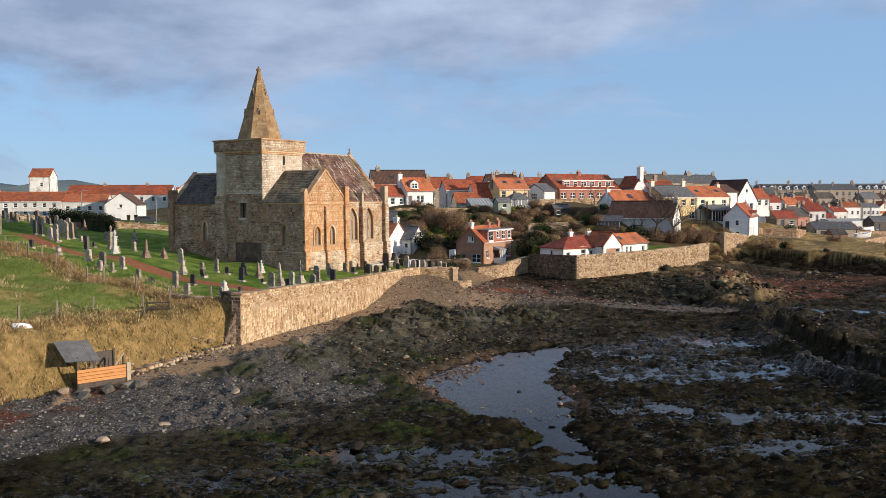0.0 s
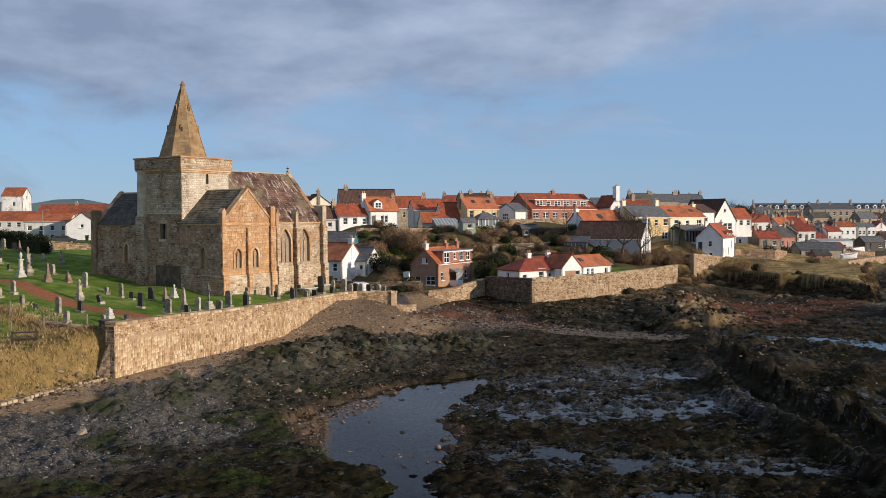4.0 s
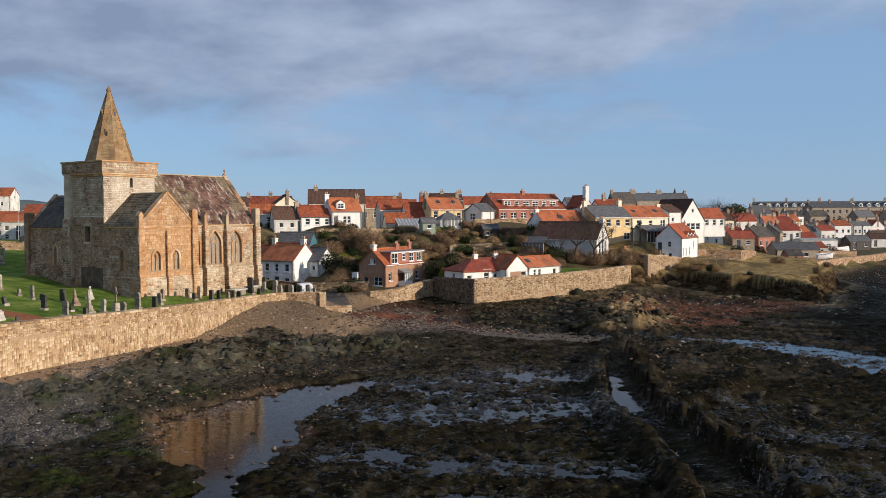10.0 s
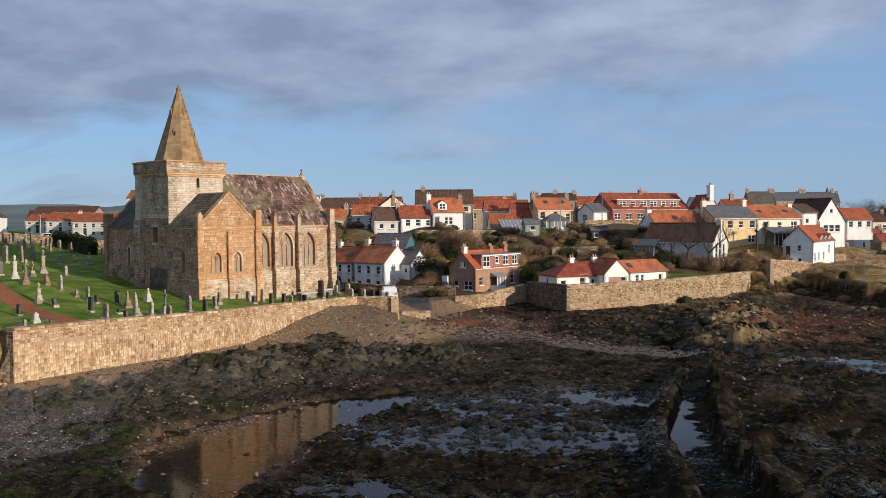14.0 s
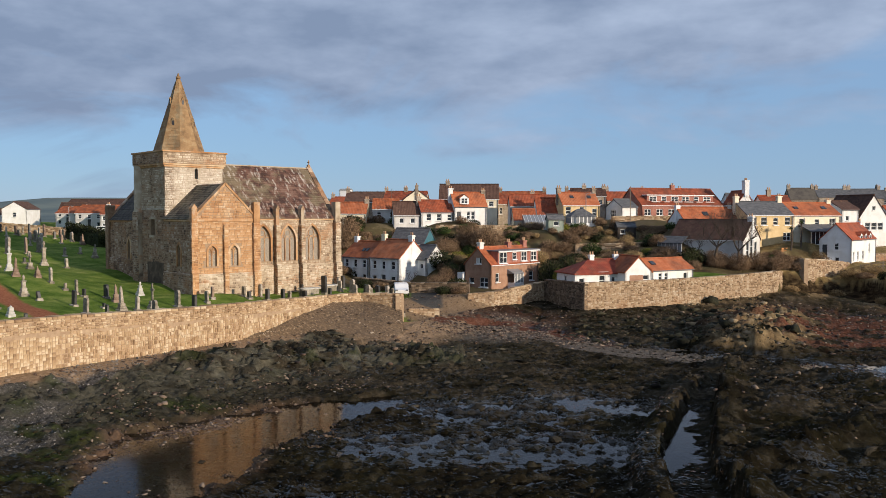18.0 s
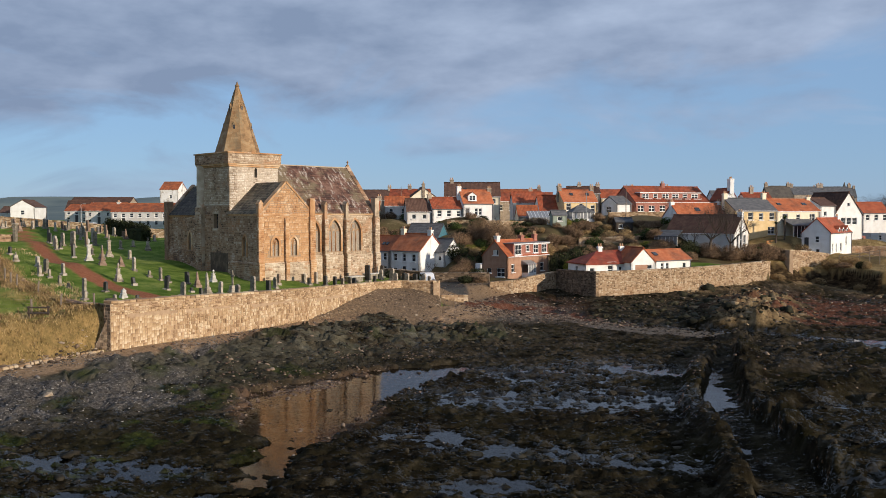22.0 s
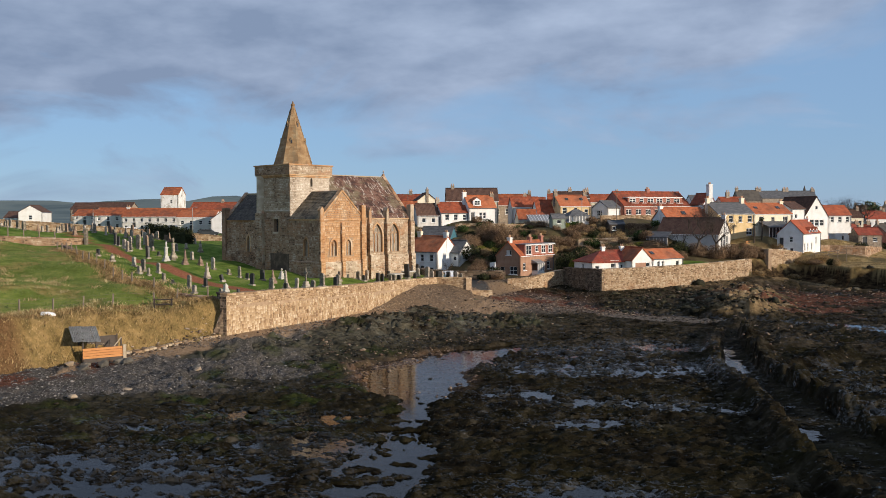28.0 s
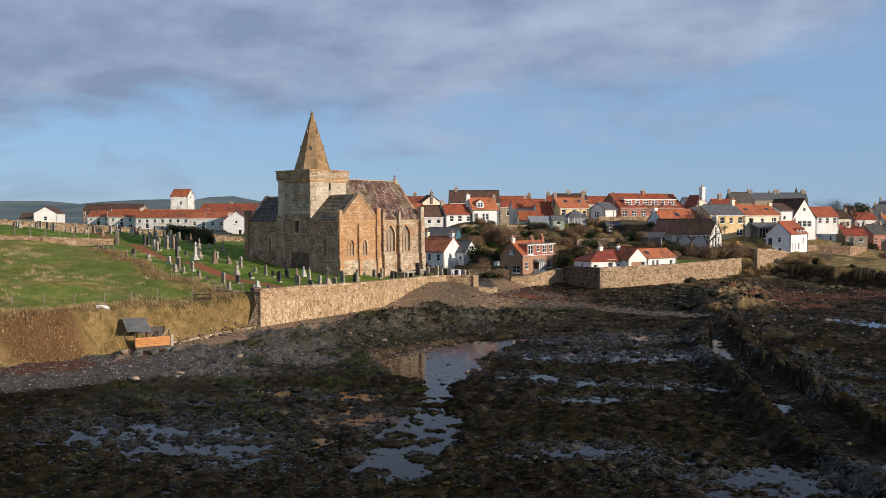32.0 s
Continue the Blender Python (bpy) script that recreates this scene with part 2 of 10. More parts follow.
M["rock_weedy"] = mat("weed_hung_boulder", [(0.008, 0.008, 0.004), (0.018, 0.018, 0.009), (0.036, 0.034, 0.018), (0.08, 0.068, 0.04)], 1.4, 9, island=0.3, rough=0.85, fine=5, bump=0.9, bump_dist=0.12, spec=0.2)
M["rock_tan"] = mat("tan_boulder", [(0.20, 0.15, 0.10), (0.32, 0.25, 0.17), (0.40, 0.33, 0.25)], 1.5, 8, fine=6, bump=0.5, random_tint=0.2)
M["rock_grey"] = mat("grey_boulder", [(0.05, 0.045, 0.035), (0.10, 0.09, 0.07), (0.16, 0.14, 0.11)], 1.5, 8, fine=6, bump=0.6, random_tint=0.2)
M["field_blade"] = mat("green_grass_blades", [(0.07, 0.105, 0.02), (0.12, 0.165, 0.036), (0.20, 0.22, 0.065)], 0.6, 4, island=0.5, bump=0)
M["trim_worn"] = mat("pale_worn_timber", [(0.30, 0.24, 0.16), (0.45, 0.38, 0.28)], 3, rough=0.8, bump=0.2)
M["hut_green"] = mat("pale_green_boards", [(0.20, 0.25, 0.2), (0.3, 0.34, 0.28)], 3, rough=0.7, bump=0.2)
M["dark_render"] = mat("old_dark_render", [(0.05, 0.034, 0.022), (0.10, 0.07, 0.045), (0.19, 0.135, 0.09)], 1.4, 8, fine=12, bump=0.5, patches=[((0.28, 0.19, 0.12), 0.5, (0.9, 0.9, 0.9), 0.6)])
M["mortar"] = mat("lime_mortar", [(0.26, 0.175, 0.105), (0.38, 0.275, 0.175)], 3.0, fine=25, bump=0.5)
M["seawall"] = mat("sea_wall_sandstone", [(0.24, 0.15, 0.08), (0.39, 0.265, 0.142), (0.48, 0.345, 0.20), (0.60, 0.485, 0.33)], 0.9, 9, island=0.38, fine=12, bump=0.8, patches=[((0.30, 0.18, 0.09), 0.55, (0.35, 0.35, 0.8), 0.54), ((0.58, 0.47, 0.33), 0.45, (0.5, 0.5, 0.5), 0.57), ((0.14, 0.095, 0.055), 0.6, (1.4, 1.4, 0.5), 0.62)])
M["mortar_pale"] = mat("pale_lime_mortar", [(0.37, 0.30, 0.22), (0.49, 0.42, 0.33)], 3.0, fine=25, bump=0.5)
M["seawall_mortar"] = mat("sea_wall_joint", [(0.29, 0.195, 0.115), (0.45, 0.33, 0.21)], 2.0, fine=20, bump=0.8)
M["apron"] = mat("cobbled_apron", [(0.025, 0.016, 0.009), (0.085, 0.054, 0.028), (0.145, 0.095, 0.05), (0.30, 0.215, 0.13)], 4.5, 10, fine=5, bump=1.0, bump_dist=0.12, stain=((0.15, 0.10, 0.055), 0.5, 0.35))
# rubble coloured darker for walls in shade, with greenish stains
M["rubble_shaded"] = mat("shaded_weathered_rubble", [(0.05, 0.034, 0.02), (0.13, 0.088, 0.052), (0.19, 0.135, 0.085), (0.28, 0.21, 0.14)], 1.2, 8, island=0.42, fine=12, bump=0.8, patches=[((0.05, 0.05, 0.028), 0.6, (0.5, 0.5, 0.8), 0.55)])
# mortar darkened to go with the shade painted on those walls
M["mortar_shaded"] = mat("shaded_lime_mortar", [(0.10, 0.07, 0.045), (0.18, 0.13, 0.085)], 3.0, fine=25, bump=0.5)
M["rubble"] = mat("garden_wall_rubble", [(0.15, 0.095, 0.05), (0.32, 0.215, 0.12), (0.41, 0.30, 0.18), (0.50, 0.41, 0.29)], 1.2, 8, island=0.42, fine=12, bump=0.8, patches=[((0.14, 0.09, 0.045), 0.6, (0.5, 0.5, 0.8), 0.56), ((0.36, 0.185, 0.08), 0.4, (0.3, 0.3, 0.4), 0.56)])
M["slate_red"] = mat("stone_slates_lichened", [(0.05, 0.024, 0.017), (0.095, 0.044, 0.03), (0.14, 0.07, 0.047), (0.19, 0.11, 0.078)], 0.9, 8, island=0.34, fine=16, bump=0.5, patches=[((0.19, 0.155, 0.09), 0.75, (0.25, 0.3, 0.3), 0.50), ((0.50, 0.45, 0.38), 0.8, (2.6, 0.9, 0.9), 0.545), ((0.60, 0.56, 0.50), 0.85, (1.1, 0.45, 0.45), 0.60)])
M["slate_dark"] = mat("dark_slates", [(0.03, 0.028, 0.026), (0.07, 0.06, 0.05), (0.11, 0.095, 0.075)], 0.9, 8, island=0.3, fine=16, bump=0.4)
M["slate_moss"] = mat("mossy_slates", [(0.06, 0.05, 0.035), (0.14, 0.115, 0.075), (0.22, 0.18, 0.12)], 0.9, 8, island=0.3, fine=16, bump=0.4)
M["lead"] = mat("grey_slate_roof", [(0.05, 0.052, 0.055), (0.09, 0.092, 0.098), (0.14, 0.14, 0.14)], 1.5, 7, fine=9, bump=0.5, stretch=(1, 1, 3), random_tint=0.2)
M["roof_brown"] = pantile("brown_pantiles", [(0.042, 0.024, 0.017), (0.078, 0.042, 0.030), (0.114, 0.066, 0.048)])
M["roof_red"] = pantile("red_pantiles", [(0.187, 0.047, 0.022), (0.306, 0.076, 0.034), (0.391, 0.111, 0.051)])
M["roof_orange"] = pantile("orange_pantiles", [(0.246, 0.070, 0.029), (0.385, 0.115, 0.045), (0.459, 0.164, 0.074)])
M["roof_deep"] = pantile("deep_red_pantiles", [(0.153, 0.032, 0.020), (0.252, 0.054, 0.032), (0.324, 0.081, 0.045)])
M["white"] = mat("white_harling", [(0.68, 0.67, 0.64), (0.78, 0.78, 0.76), (0.84, 0.84, 0.83)], 0.9, 7, fine=30, bump=0.25, stain=((0.60, 0.57, 0.50), 0.3, 0.35))
M["offwhite"] = mat("grey_white_harling", [(0.52, 0.50, 0.46), (0.62, 0.61, 0.58), (0.70, 0.69, 0.66)], 0.9, 7, fine=30, bump=0.25, stain=((0.42, 0.38, 0.33), 0.35, 0.35))
M["peeling"] = mat("peeling_white_harling", [(0.60, 0.57, 0.52), (0.74, 0.73, 0.70), (0.82, 0.82, 0.80)], 0.9, 7, fine=30, bump=0.25, patches=[((0.33, 0.27, 0.20), 0.75, (0.55, 0.55, 0.4), 0.52), ((0.20, 0.16, 0.12), 0.6, (1.2, 1.2, 0.8), 0.6)])
M["cream"] = mat("cream_harling", [(0.66, 0.58, 0.42), (0.76, 0.69, 0.52), (0.8, 0.75, 0.6)], 0.9, 7, fine=30, bump=0.25)
M["yellow"] = mat("yellow_harling", [(0.54, 0.39, 0.18), (0.65, 0.485, 0.25), (0.72, 0.57, 0.33)], 0.9, 7, fine=30, bump=0.25)
M["pink"] = mat("brown_pink_harling", [(0.25, 0.14, 0.085), (0.33, 0.19, 0.12), (0.38, 0.23, 0.15)], 1.2, 7, fine=30, bump=0.3)
M["brickred"] = mat("red_brick_front", [(0.23, 0.09, 0.06), (0.33, 0.14, 0.10), (0.40, 0.2, 0.15)], 1.6, 7, fine=24, bump=0.3)
M["stonehouse"] = mat("grey_brown_house_stone", [(0.17, 0.135, 0.10), (0.30, 0.245, 0.185), (0.42, 0.355, 0.28)], 2.4, 8, fine=12, bump=0.5, random_tint=0.2)
M["trim"] = mat("white_paint", [(0.70, 0.70, 0.68), (0.80, 0.80, 0.79)], 4, rough=0.5, bump=0.05)
M["wood_dark"] = mat("dark_stained_wood", [(0.03, 0.022, 0.016), (0.07, 0.05, 0.035)], 3, rough=0.6, bump=0.2, stretch=(1, 1, 6))
M["wood_grey"] = mat("weathered_wood", [(0.12, 0.095, 0.07), (0.25, 0.20, 0.15)], 4, bump=0.3, stretch=(6, 1, 1))
M["wood_orange"] = mat("new_orange_timber", [(0.42, 0.17, 0.045), (0.58, 0.27, 0.085)], 3, rough=0.7, bump=0.2, stretch=(0.6, 4, 4), random_tint=0.2)
M["teal"] = mat("blue_green_boards", [(0.04, 0.12, 0.16), (0.07, 0.19, 0.24)], 3, rough=0.6, bump=0.1)
M["door_dark"] = mat("dark_door_paint", [(0.02, 0.02, 0.022), (0.05, 0.05, 0.055)], 4, rough=0.5, bump=0.05)
M["metal"] = mat("galvanised_metal", [(0.30, 0.30, 0.30), (0.42, 0.42, 0.41)], 3, rough=0.45, bump=0.1, metal=0.8)
M["tin"] = mat("grey_sheet_roofing", [(0.24, 0.245, 0.24), (0.40, 0.40, 0.385)], 2.5, rough=0.7, bump=0.2, stain=((0.15, 0.15, 0.135), 0.5, 1.2))
M["pot"] = mat("clay_pot", [(0.40, 0.22, 0.12), (0.55, 0.36, 0.22)], 6, bump=0.1)
M["lead_dark"] = mat("lead_sheet", [(0.10, 0.10, 0.11), (0.16, 0.16, 0.17)], 4, rough=0.5, bump=0.1)
M["grave_grey"] = mat("gravestone_grey", [(0.14, 0.12, 0.09), (0.31, 0.265, 0.205), (0.46, 0.41, 0.34)], 3.5, 8, fine=18, bump=0.3, random_tint=0.35, stain=((0.10, 0.09, 0.05), 0.5, 1.2))
M["grave_pink"] = mat("gravestone_red_granite", [(0.13, 0.086, 0.06), (0.22, 0.15, 0.105), (0.30, 0.22, 0.16)], 3.5, 8, fine=18, bump=0.2, random_tint=0.3)
M["grave_black"] = mat("gravestone_dark_granite", [(0.018, 0.018, 0.018), (0.035, 0.034, 0.032), (0.06, 0.055, 0.05)], 3.5, 8, rough=0.5, fine=18, bump=0.1)
M["grave_white"] = mat("gravestone_white_marble", [(0.36, 0.345, 0.30), (0.48, 0.465, 0.42), (0.58, 0.565, 0.52)], 3.0, 8, fine=18, bump=0.15)
M["rock"] = mat("wet_shore_rock", [(0.008, 0.007, 0.005), (0.018, 0.015, 0.01), (0.032, 0.027, 0.018), (0.06, 0.05, 0.035)], 0.8, 10, island=0.3, rough=0.75, fine=4, bump=0.9, bump_dist=0.12, spec=0.12)
M["rock_dry"] = mat("ochre_dry_rock", [(0.07, 0.05, 0.03), (0.16, 0.115, 0.06), (0.25, 0.18, 0.095), (0.32, 0.25, 0.15)], 0.8, 10, island=0.35, rough=0.9, fine=4, bump=0.9, bump_dist=0.12)
M["pebble"] = mat("grey_pebbles", [(0.026, 0.023, 0.02), (0.065, 0.059, 0.053), (0.115, 0.105, 0.095), (0.23, 0.213, 0.19)], 1.0, 5, island=0.6, rough=0.75, fine=10, bump=0.2)
M["weed"] = mat("bladder_wrack", [(0.006, 0.005, 0.002), (0.014, 0.011, 0.005), (0.03, 0.024, 0.01)], 1.2, 6, island=0.6, rough=0.7, fine=8, bump=0.6, spec=0.12)
M["wrack"] = mat("wrack_strands", [(0.004, 0.0032, 0.0012), (0.010, 0.0075, 0.003), (0.021, 0.0155, 0.0065)], 0.8, 6, island=0.8, rough=0.8, bump=0, spec=0.03)
M["straw"] = mat("dry_grass_blades", [(0.15, 0.095, 0.035), (0.29, 0.19, 0.078), (0.46, 0.33, 0.155)], 0.7, 5, island=0.45, bump=0)
M["straw_pale"] = mat("pale_grass_blades", [(0.22, 0.17, 0.07), (0.36, 0.285, 0.13), (0.52, 0.43, 0.23)], 0.7, 5, island=0.45, bump=0)
M["straw_green"] = mat("olive_grass_blades", [(0.13, 0.088, 0.028), (0.26, 0.18, 0.062), (0.41, 0.30, 0.125)], 1.0, 4, island=0.6, bump=0)
M["leaf_green"] = mat("evergreen_leaves", [(0.015, 0.028, 0.008), (0.04, 0.065, 0.018), (0.08, 0.11, 0.03)], 1.0, 4, island=0.6, bump=0, spec=0.12)
M["leaf_brown"] = mat("winter_twigs", [(0.08, 0.05, 0.028), (0.18, 0.115, 0.066), (0.30, 0.205, 0.125)], 1.0, 4, island=0.6, bump=0, spec=0.12)
M["leaf_lime"] = mat("yellow_green_leaves", [(0.09, 0.10, 0.012), (0.18, 0.18, 0.025), (0.26, 0.25, 0.05)], 1.0, 4, island=0.6, bump=0, spec=0.12)
M["leaf_dark"] = mat("dark_hedge_leaves", [(0.010, 0.012, 0.006), (0.026, 0.032, 0.013), (0.05, 0.056, 0.022)], 1.0, 4, island=0.6, bump=0, spec=0.12)
M["bark"] = mat("bark", [(0.045, 0.032, 0.022), (0.10, 0.075, 0.055)], 4, bump=0.4, stretch=(4, 4, 1))
M["car_white"] = mat("white_car_paint", [(0.72, 0.72, 0.72), (0.78, 0.78, 0.78)], 2, rough=0.3, bump=0)
M["car_dark"] = mat("dark_car_paint", [(0.03, 0.035, 0.04), (0.05, 0.055, 0.06)], 2, rough=0.3, bump=0)
M["rubber"] = mat("tyre_rubber", [(0.012, 0.012, 0.012), (0.025, 0.025, 0.025)], 5, bump=0.1)


def glass(name, tint):
    m = bpy.data.materials.new(name)
    m.use_nodes = True
    b = m.node_tree.nodes["Principled BSDF"]
    b.inputs["Base Color"].default_value = (*tint, 1)
    b.inputs["Roughness"].default_value = 0.06
    b.inputs["IOR"].default_value = 1.5
    return m


M["glass"] = glass("window_glass", (0.03, 0.035, 0.04))
M["glass_light"] = glass("window_glass_curtained", (0.22, 0.23, 0.24))

# ---- mesh helpers ----


def mesh_of(name, bm, material, smooth=False):
    me = bpy.data.meshes.new(name)
    bm.to_mesh(me)
    bm.free()
    for mm in material if isinstance(material, (list, tuple)) else [material]:
        me.materials.append(mm)
    if smooth:
        me.polygons.foreach_set("use_smooth", [True] * len(me.polygons))
    return me


def part(name, bm, material, parent=None, label="", at=None, smooth=False):
    ob = new(name, bm if isinstance(bm, bpy.types.Mesh) else mesh_of(name, bm, material, smooth))
    if parent is not None:
        ob.parent = parent
    if at is not None:
        ob.matrix_basis = at
    return tagged(ob, label)


def thing(name, at, label, category, group="", kind=""):
    ob = new(name)
    ob.empty_display_size = 0.2
    ob.matrix_basis = at
    return tagged(ob, label, category, group, kind)


def box(bm, x0, y0, z0, x1, y1, z1, bevel=0.0):
    v = [bm.verts.new(p) for p in ((x0, y0, z0), (x1, y0, z0), (x1, y1, z0), (x0, y1, z0), (x0, y0, z1), (x1, y0, z1), (x1, y1, z1), (x0, y1, z1))]
    fs = [bm.faces.new([v[i] for i in f]) for f in ((3, 2, 1, 0), (4, 5, 6, 7), (0, 1, 5, 4), (1, 2, 6, 5), (2, 3, 7, 6), (3, 0, 4, 7))]
    if bevel:
        es = {e for f in fs for e in f.edges}
        bmesh.ops.bevel(bm, geom=list(es), offset=bevel, segments=1, affect="EDGES")
    return bm


def boxm(x0, y0, z0, x1, y1, z1, bevel=0.0):
    return box(bmesh.new(), x0, y0, z0, x1, y1, z1, bevel)


def prism(bm, profile, y0, y1, axis="y"):
    """A closed outline (x, z) drawn out along y (or (y, z) along x)."""
    def pt(p, s):
        return (p[0], s, p[1]) if axis == "y" else (s, p[0], p[1])
    a = [bm.verts.new(pt(p, y0)) for p in profile]
    b = [bm.verts.new(pt(p, y1)) for p in profile]
    n = len(profile)
    bm.faces.new(a)
    bm.faces.new(b[::-1])
    for i in range(n):
        bm.faces.new((a[(i + 1) % n], a[i], b[i], b[(i + 1) % n]))
    bmesh.ops.recalc_face_normals(bm, faces=bm.faces)
    return bm


def tube(bm, pts, radius, seg=6):
    """A round rod along pts; radius: one number or one each."""
    rings = []
    for i, p in enumerate(pts):
        p = Vector(p)
        d = (Vector(pts[min(i + 1, len(pts) - 1)]) - Vector(pts[max(i - 1, 0)])).normalized()
        s = d.orthogonal().normalized()
        t = d.cross(s)
        r = radius[i] if isinstance(radius, (list, tuple)) else radius
        rings.append([bm.verts.new(p + (s * math.cos(2 * math.pi * k / seg) + t * math.sin(2 * math.pi * k / seg)) * r) for k in range(seg)])
    for a, b in zip(rings, rings[1:]):
        for k in range(seg):
            bm.faces.new((a[k], a[(k + 1) % seg], b[(k + 1) % seg], b[k]))
    bm.faces.new(rings[0][::-1])
    bm.faces.new(rings[-1])
    return bm


def frustum(bm, z0, r0, z1, r1, seg=12, cx=0.0, cy=0.0, turn=0.0):
    a = [bm.verts.new((cx + r0 * math.cos(turn + 2 * math.pi * k / seg), cy + r0 * math.sin(turn + 2 * math.pi * k / seg), z0)) for k in range(seg)]
    b = [bm.verts.new((cx + r1 * math.cos(turn + 2 * math.pi * k / seg), cy + r1 * math.sin(turn + 2 * math.pi * k / seg), z1)) for k in range(seg)]
    for k in range(seg):
        bm.faces.new((a[k], a[(k + 1) % seg], b[(k + 1) % seg], b[k]))
    bm.faces.new(a[::-1])
    bm.faces.new(b)
    return bm


# ---- noise on arrays ----
def lattice(ix, iy, seed):
    n = (ix.astype(np.int64) * 374761393 + iy.astype(np.int64) * 668265263 + seed * 1442695041) & 0x7FFFFFFF
    n = ((n ^ (n >> 13)) * 1274126177) & 0x7FFFFFFF
    return ((n ^ (n >> 16)) & 0xFFFF) / 65535.0


def vnoise(x, y, seed=0):
    ix, iy = np.floor(x), np.floor(y)
    fx, fy = x - ix, y - iy
    fx, fy = fx * fx * (3 - 2 * fx), fy * fy * (3 - 2 * fy)
    a, b = lattice(ix, iy, seed), lattice(ix + 1, iy, seed)
    c, d = lattice(ix, iy + 1, seed), lattice(ix + 1, iy + 1, seed)
    return (a * (1 - fx) + b * fx) * (1 - fy) + (c * (1 - fx) + d * fx) * fy


def fbm(x, y, octaves=4, seed=0, gain=0.5):
    total, amp, norm = 0.0, 1.0, 0.0
    for o in range(octaves):
        total = total + amp * vnoise(x * 2 ** o + 17.3 * o, y * 2 ** o - 9.1 * o, seed + o)
        norm += amp
        amp *= gain
    return total / norm


def sstep(a, b, x):
    t = np.clip((x - a) / (b - a), 0, 1)
    return t * t * (3 - 2 * t)


def line_dist(x, y, pts):
    """Distance to a polyline, and how far along it (0 to 1) the nearest point lies."""
    best, along = np.full(x.shape, 1e9), np.zeros(x.shape)
    n = len(pts) - 1
    for i in range(n):
        (ax, ay), (bx, by) = pts[i][:2], pts[i + 1][:2]
        dx, dy = bx - ax, by - ay
        s = np.clip(((x - ax) * dx + (y - ay) * dy) / (dx * dx + dy * dy), 0, 1)
        d = np.hypot(x - ax - s * dx, y - ay - s * dy)
        near = d < best
        best, along = np.where(near, d, best), np.where(near, (i + s) / n, along)
    return best, along

# ---- the lie of the land ----
# Coast from west to east: x, y of the foot of the bank or wall, width over which the land rises, level of the foot.
COAST_WEST = [(-400, -120, 8, 1.2), (-60, 22, 5, 1.1), (-31, 39.5, 4.5, 1.1), (-24.5, 44.5, 3.8, 1.1), (-21.8, 49.5, 3.0, 1.2),
              (-18.5, 53.5, 3.0, 1.5), (-14.6, 58.8, 1.2, 2.1), (-14.0, 59.1, 0.5, 2.2)]
COAST_KIRK = [(-12.2, 65, 0.5, 2.1), (-9.8, 71.5, 0.5, 2.0), (-7.3, 80, 0.5, 2.0), (-5.4, 88, 0.5, 1.9), (-4.2, 92.5, 0.5, 1.9),
              (-2.6, 96, 0.5, 1.8), (1.6, 96, 0.5, 1.8)]
COAST_SLIP = [(2.6, 99, 6, 1.6), (4.2, 104, 8, 1.4), (5.4, 110, 4, 1.5), (7.4, 113.8, 0.6, 1.6), (12.2, 122.5, 0.5, 1.6),
              (17.7, 114.6, 0.5, 1.3), (29.0, 122.2, 0.5, 1.6), (40.3, 131, 0.6, 2.6)]
COAST_EAST = [(42.5, 132.8, 1.6, 2.5), (45.5, 134.3, 2.4, 2.2), (48.6, 136.2, 2.2, 1.8), (51.2, 133.4, 1.8, 1.4), (53.6, 129, 1.2, 1.1), (58, 127.5, 1.0, 1.0), (61, 124, 1.8, 1.0),
              (63.6, 116.5, 2.6, 0.9), (66, 122, 2.4, 1.0), (70, 131, 2.6, 1.3), (77, 141, 2.5, 1.6), (80, 156, 2.5, 1.5), (83.5, 169, 0.8, 1.5),
              (100.5, 194, 0.8, 1.4), (125, 226, 3, 1.4), (152, 262, 4, 1.4), (210, 300, 5, 1.3), (600, 340, 10, 1.2)]
COAST = COAST_WEST + COAST_KIRK + COAST_SLIP + COAST_EAST

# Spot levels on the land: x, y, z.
LEVELS_KIRK = [(-14, 61, 5.0), (-10, 73, 4.8), (-8, 80, 4.5), (-4.5, 92, 4.2), (0, 95, 4.1), (-13.4, 82, 5.35), (-7, 99, 4.75),
               (-29, 92.5, 6.8), (-20, 86, 6.0), (-18.3, 66, 5.6), (-25, 64, 6.3), (-34, 72, 7.7), (-40, 77, 8.4), (-30, 78, 7.2),
               (-46, 88.5, 8.7), (-57, 82, 9.6), (-62, 117, 9.4), (-40, 105, 8.2), (-90, 90, 11.5), (-70, 100, 10.9), (-60, 110, 10.0), (-82, 112, 11.3), (-75, 127, 9.8), (-62, 124, 9.0), (-50, 128, 8.0)]
LEVELS_WEST = [(-20, 56.5, 4.3), (-27, 54, 4.4), (-33, 45, 4.7), (-36, 60, 6.4), (-50, 60, 7.7), (-60, 40, 6.5), (-45, 72, 8.2),
               (-62, 159, 8.6), (-45, 140, 7.2), (-93, 183, 8.4), (-98, 219, 9.6), (-150, 200, 10.5), (-140, 60, 11), (-250, 100, 15)]
LEVELS_MID = [(-3, 104, 3.3), (2, 110, 2.7), (-8, 112, 3.1), (-4, 113.6, 2.72), (-0.5, 111.5, 2.65), (4, 115, 2.9), (8, 122, 3.0), (10, 128, 3.4), (-9, 124, 2.4), (-14, 127, 2.6), (-18, 125, 5.0),
              (-4, 133, 5.5), (-8, 141, 8.5), (-6, 149, 11.3), (3, 143, 8.2), (8, 148, 10.0), (-20, 150, 11.0), (14, 136, 5.6), (16, 156, 10.6),
              (22, 146, 7.6), (18, 119, 4.0), (24, 124, 4.3), (38, 131, 4.8), (30, 136, 5.6)]
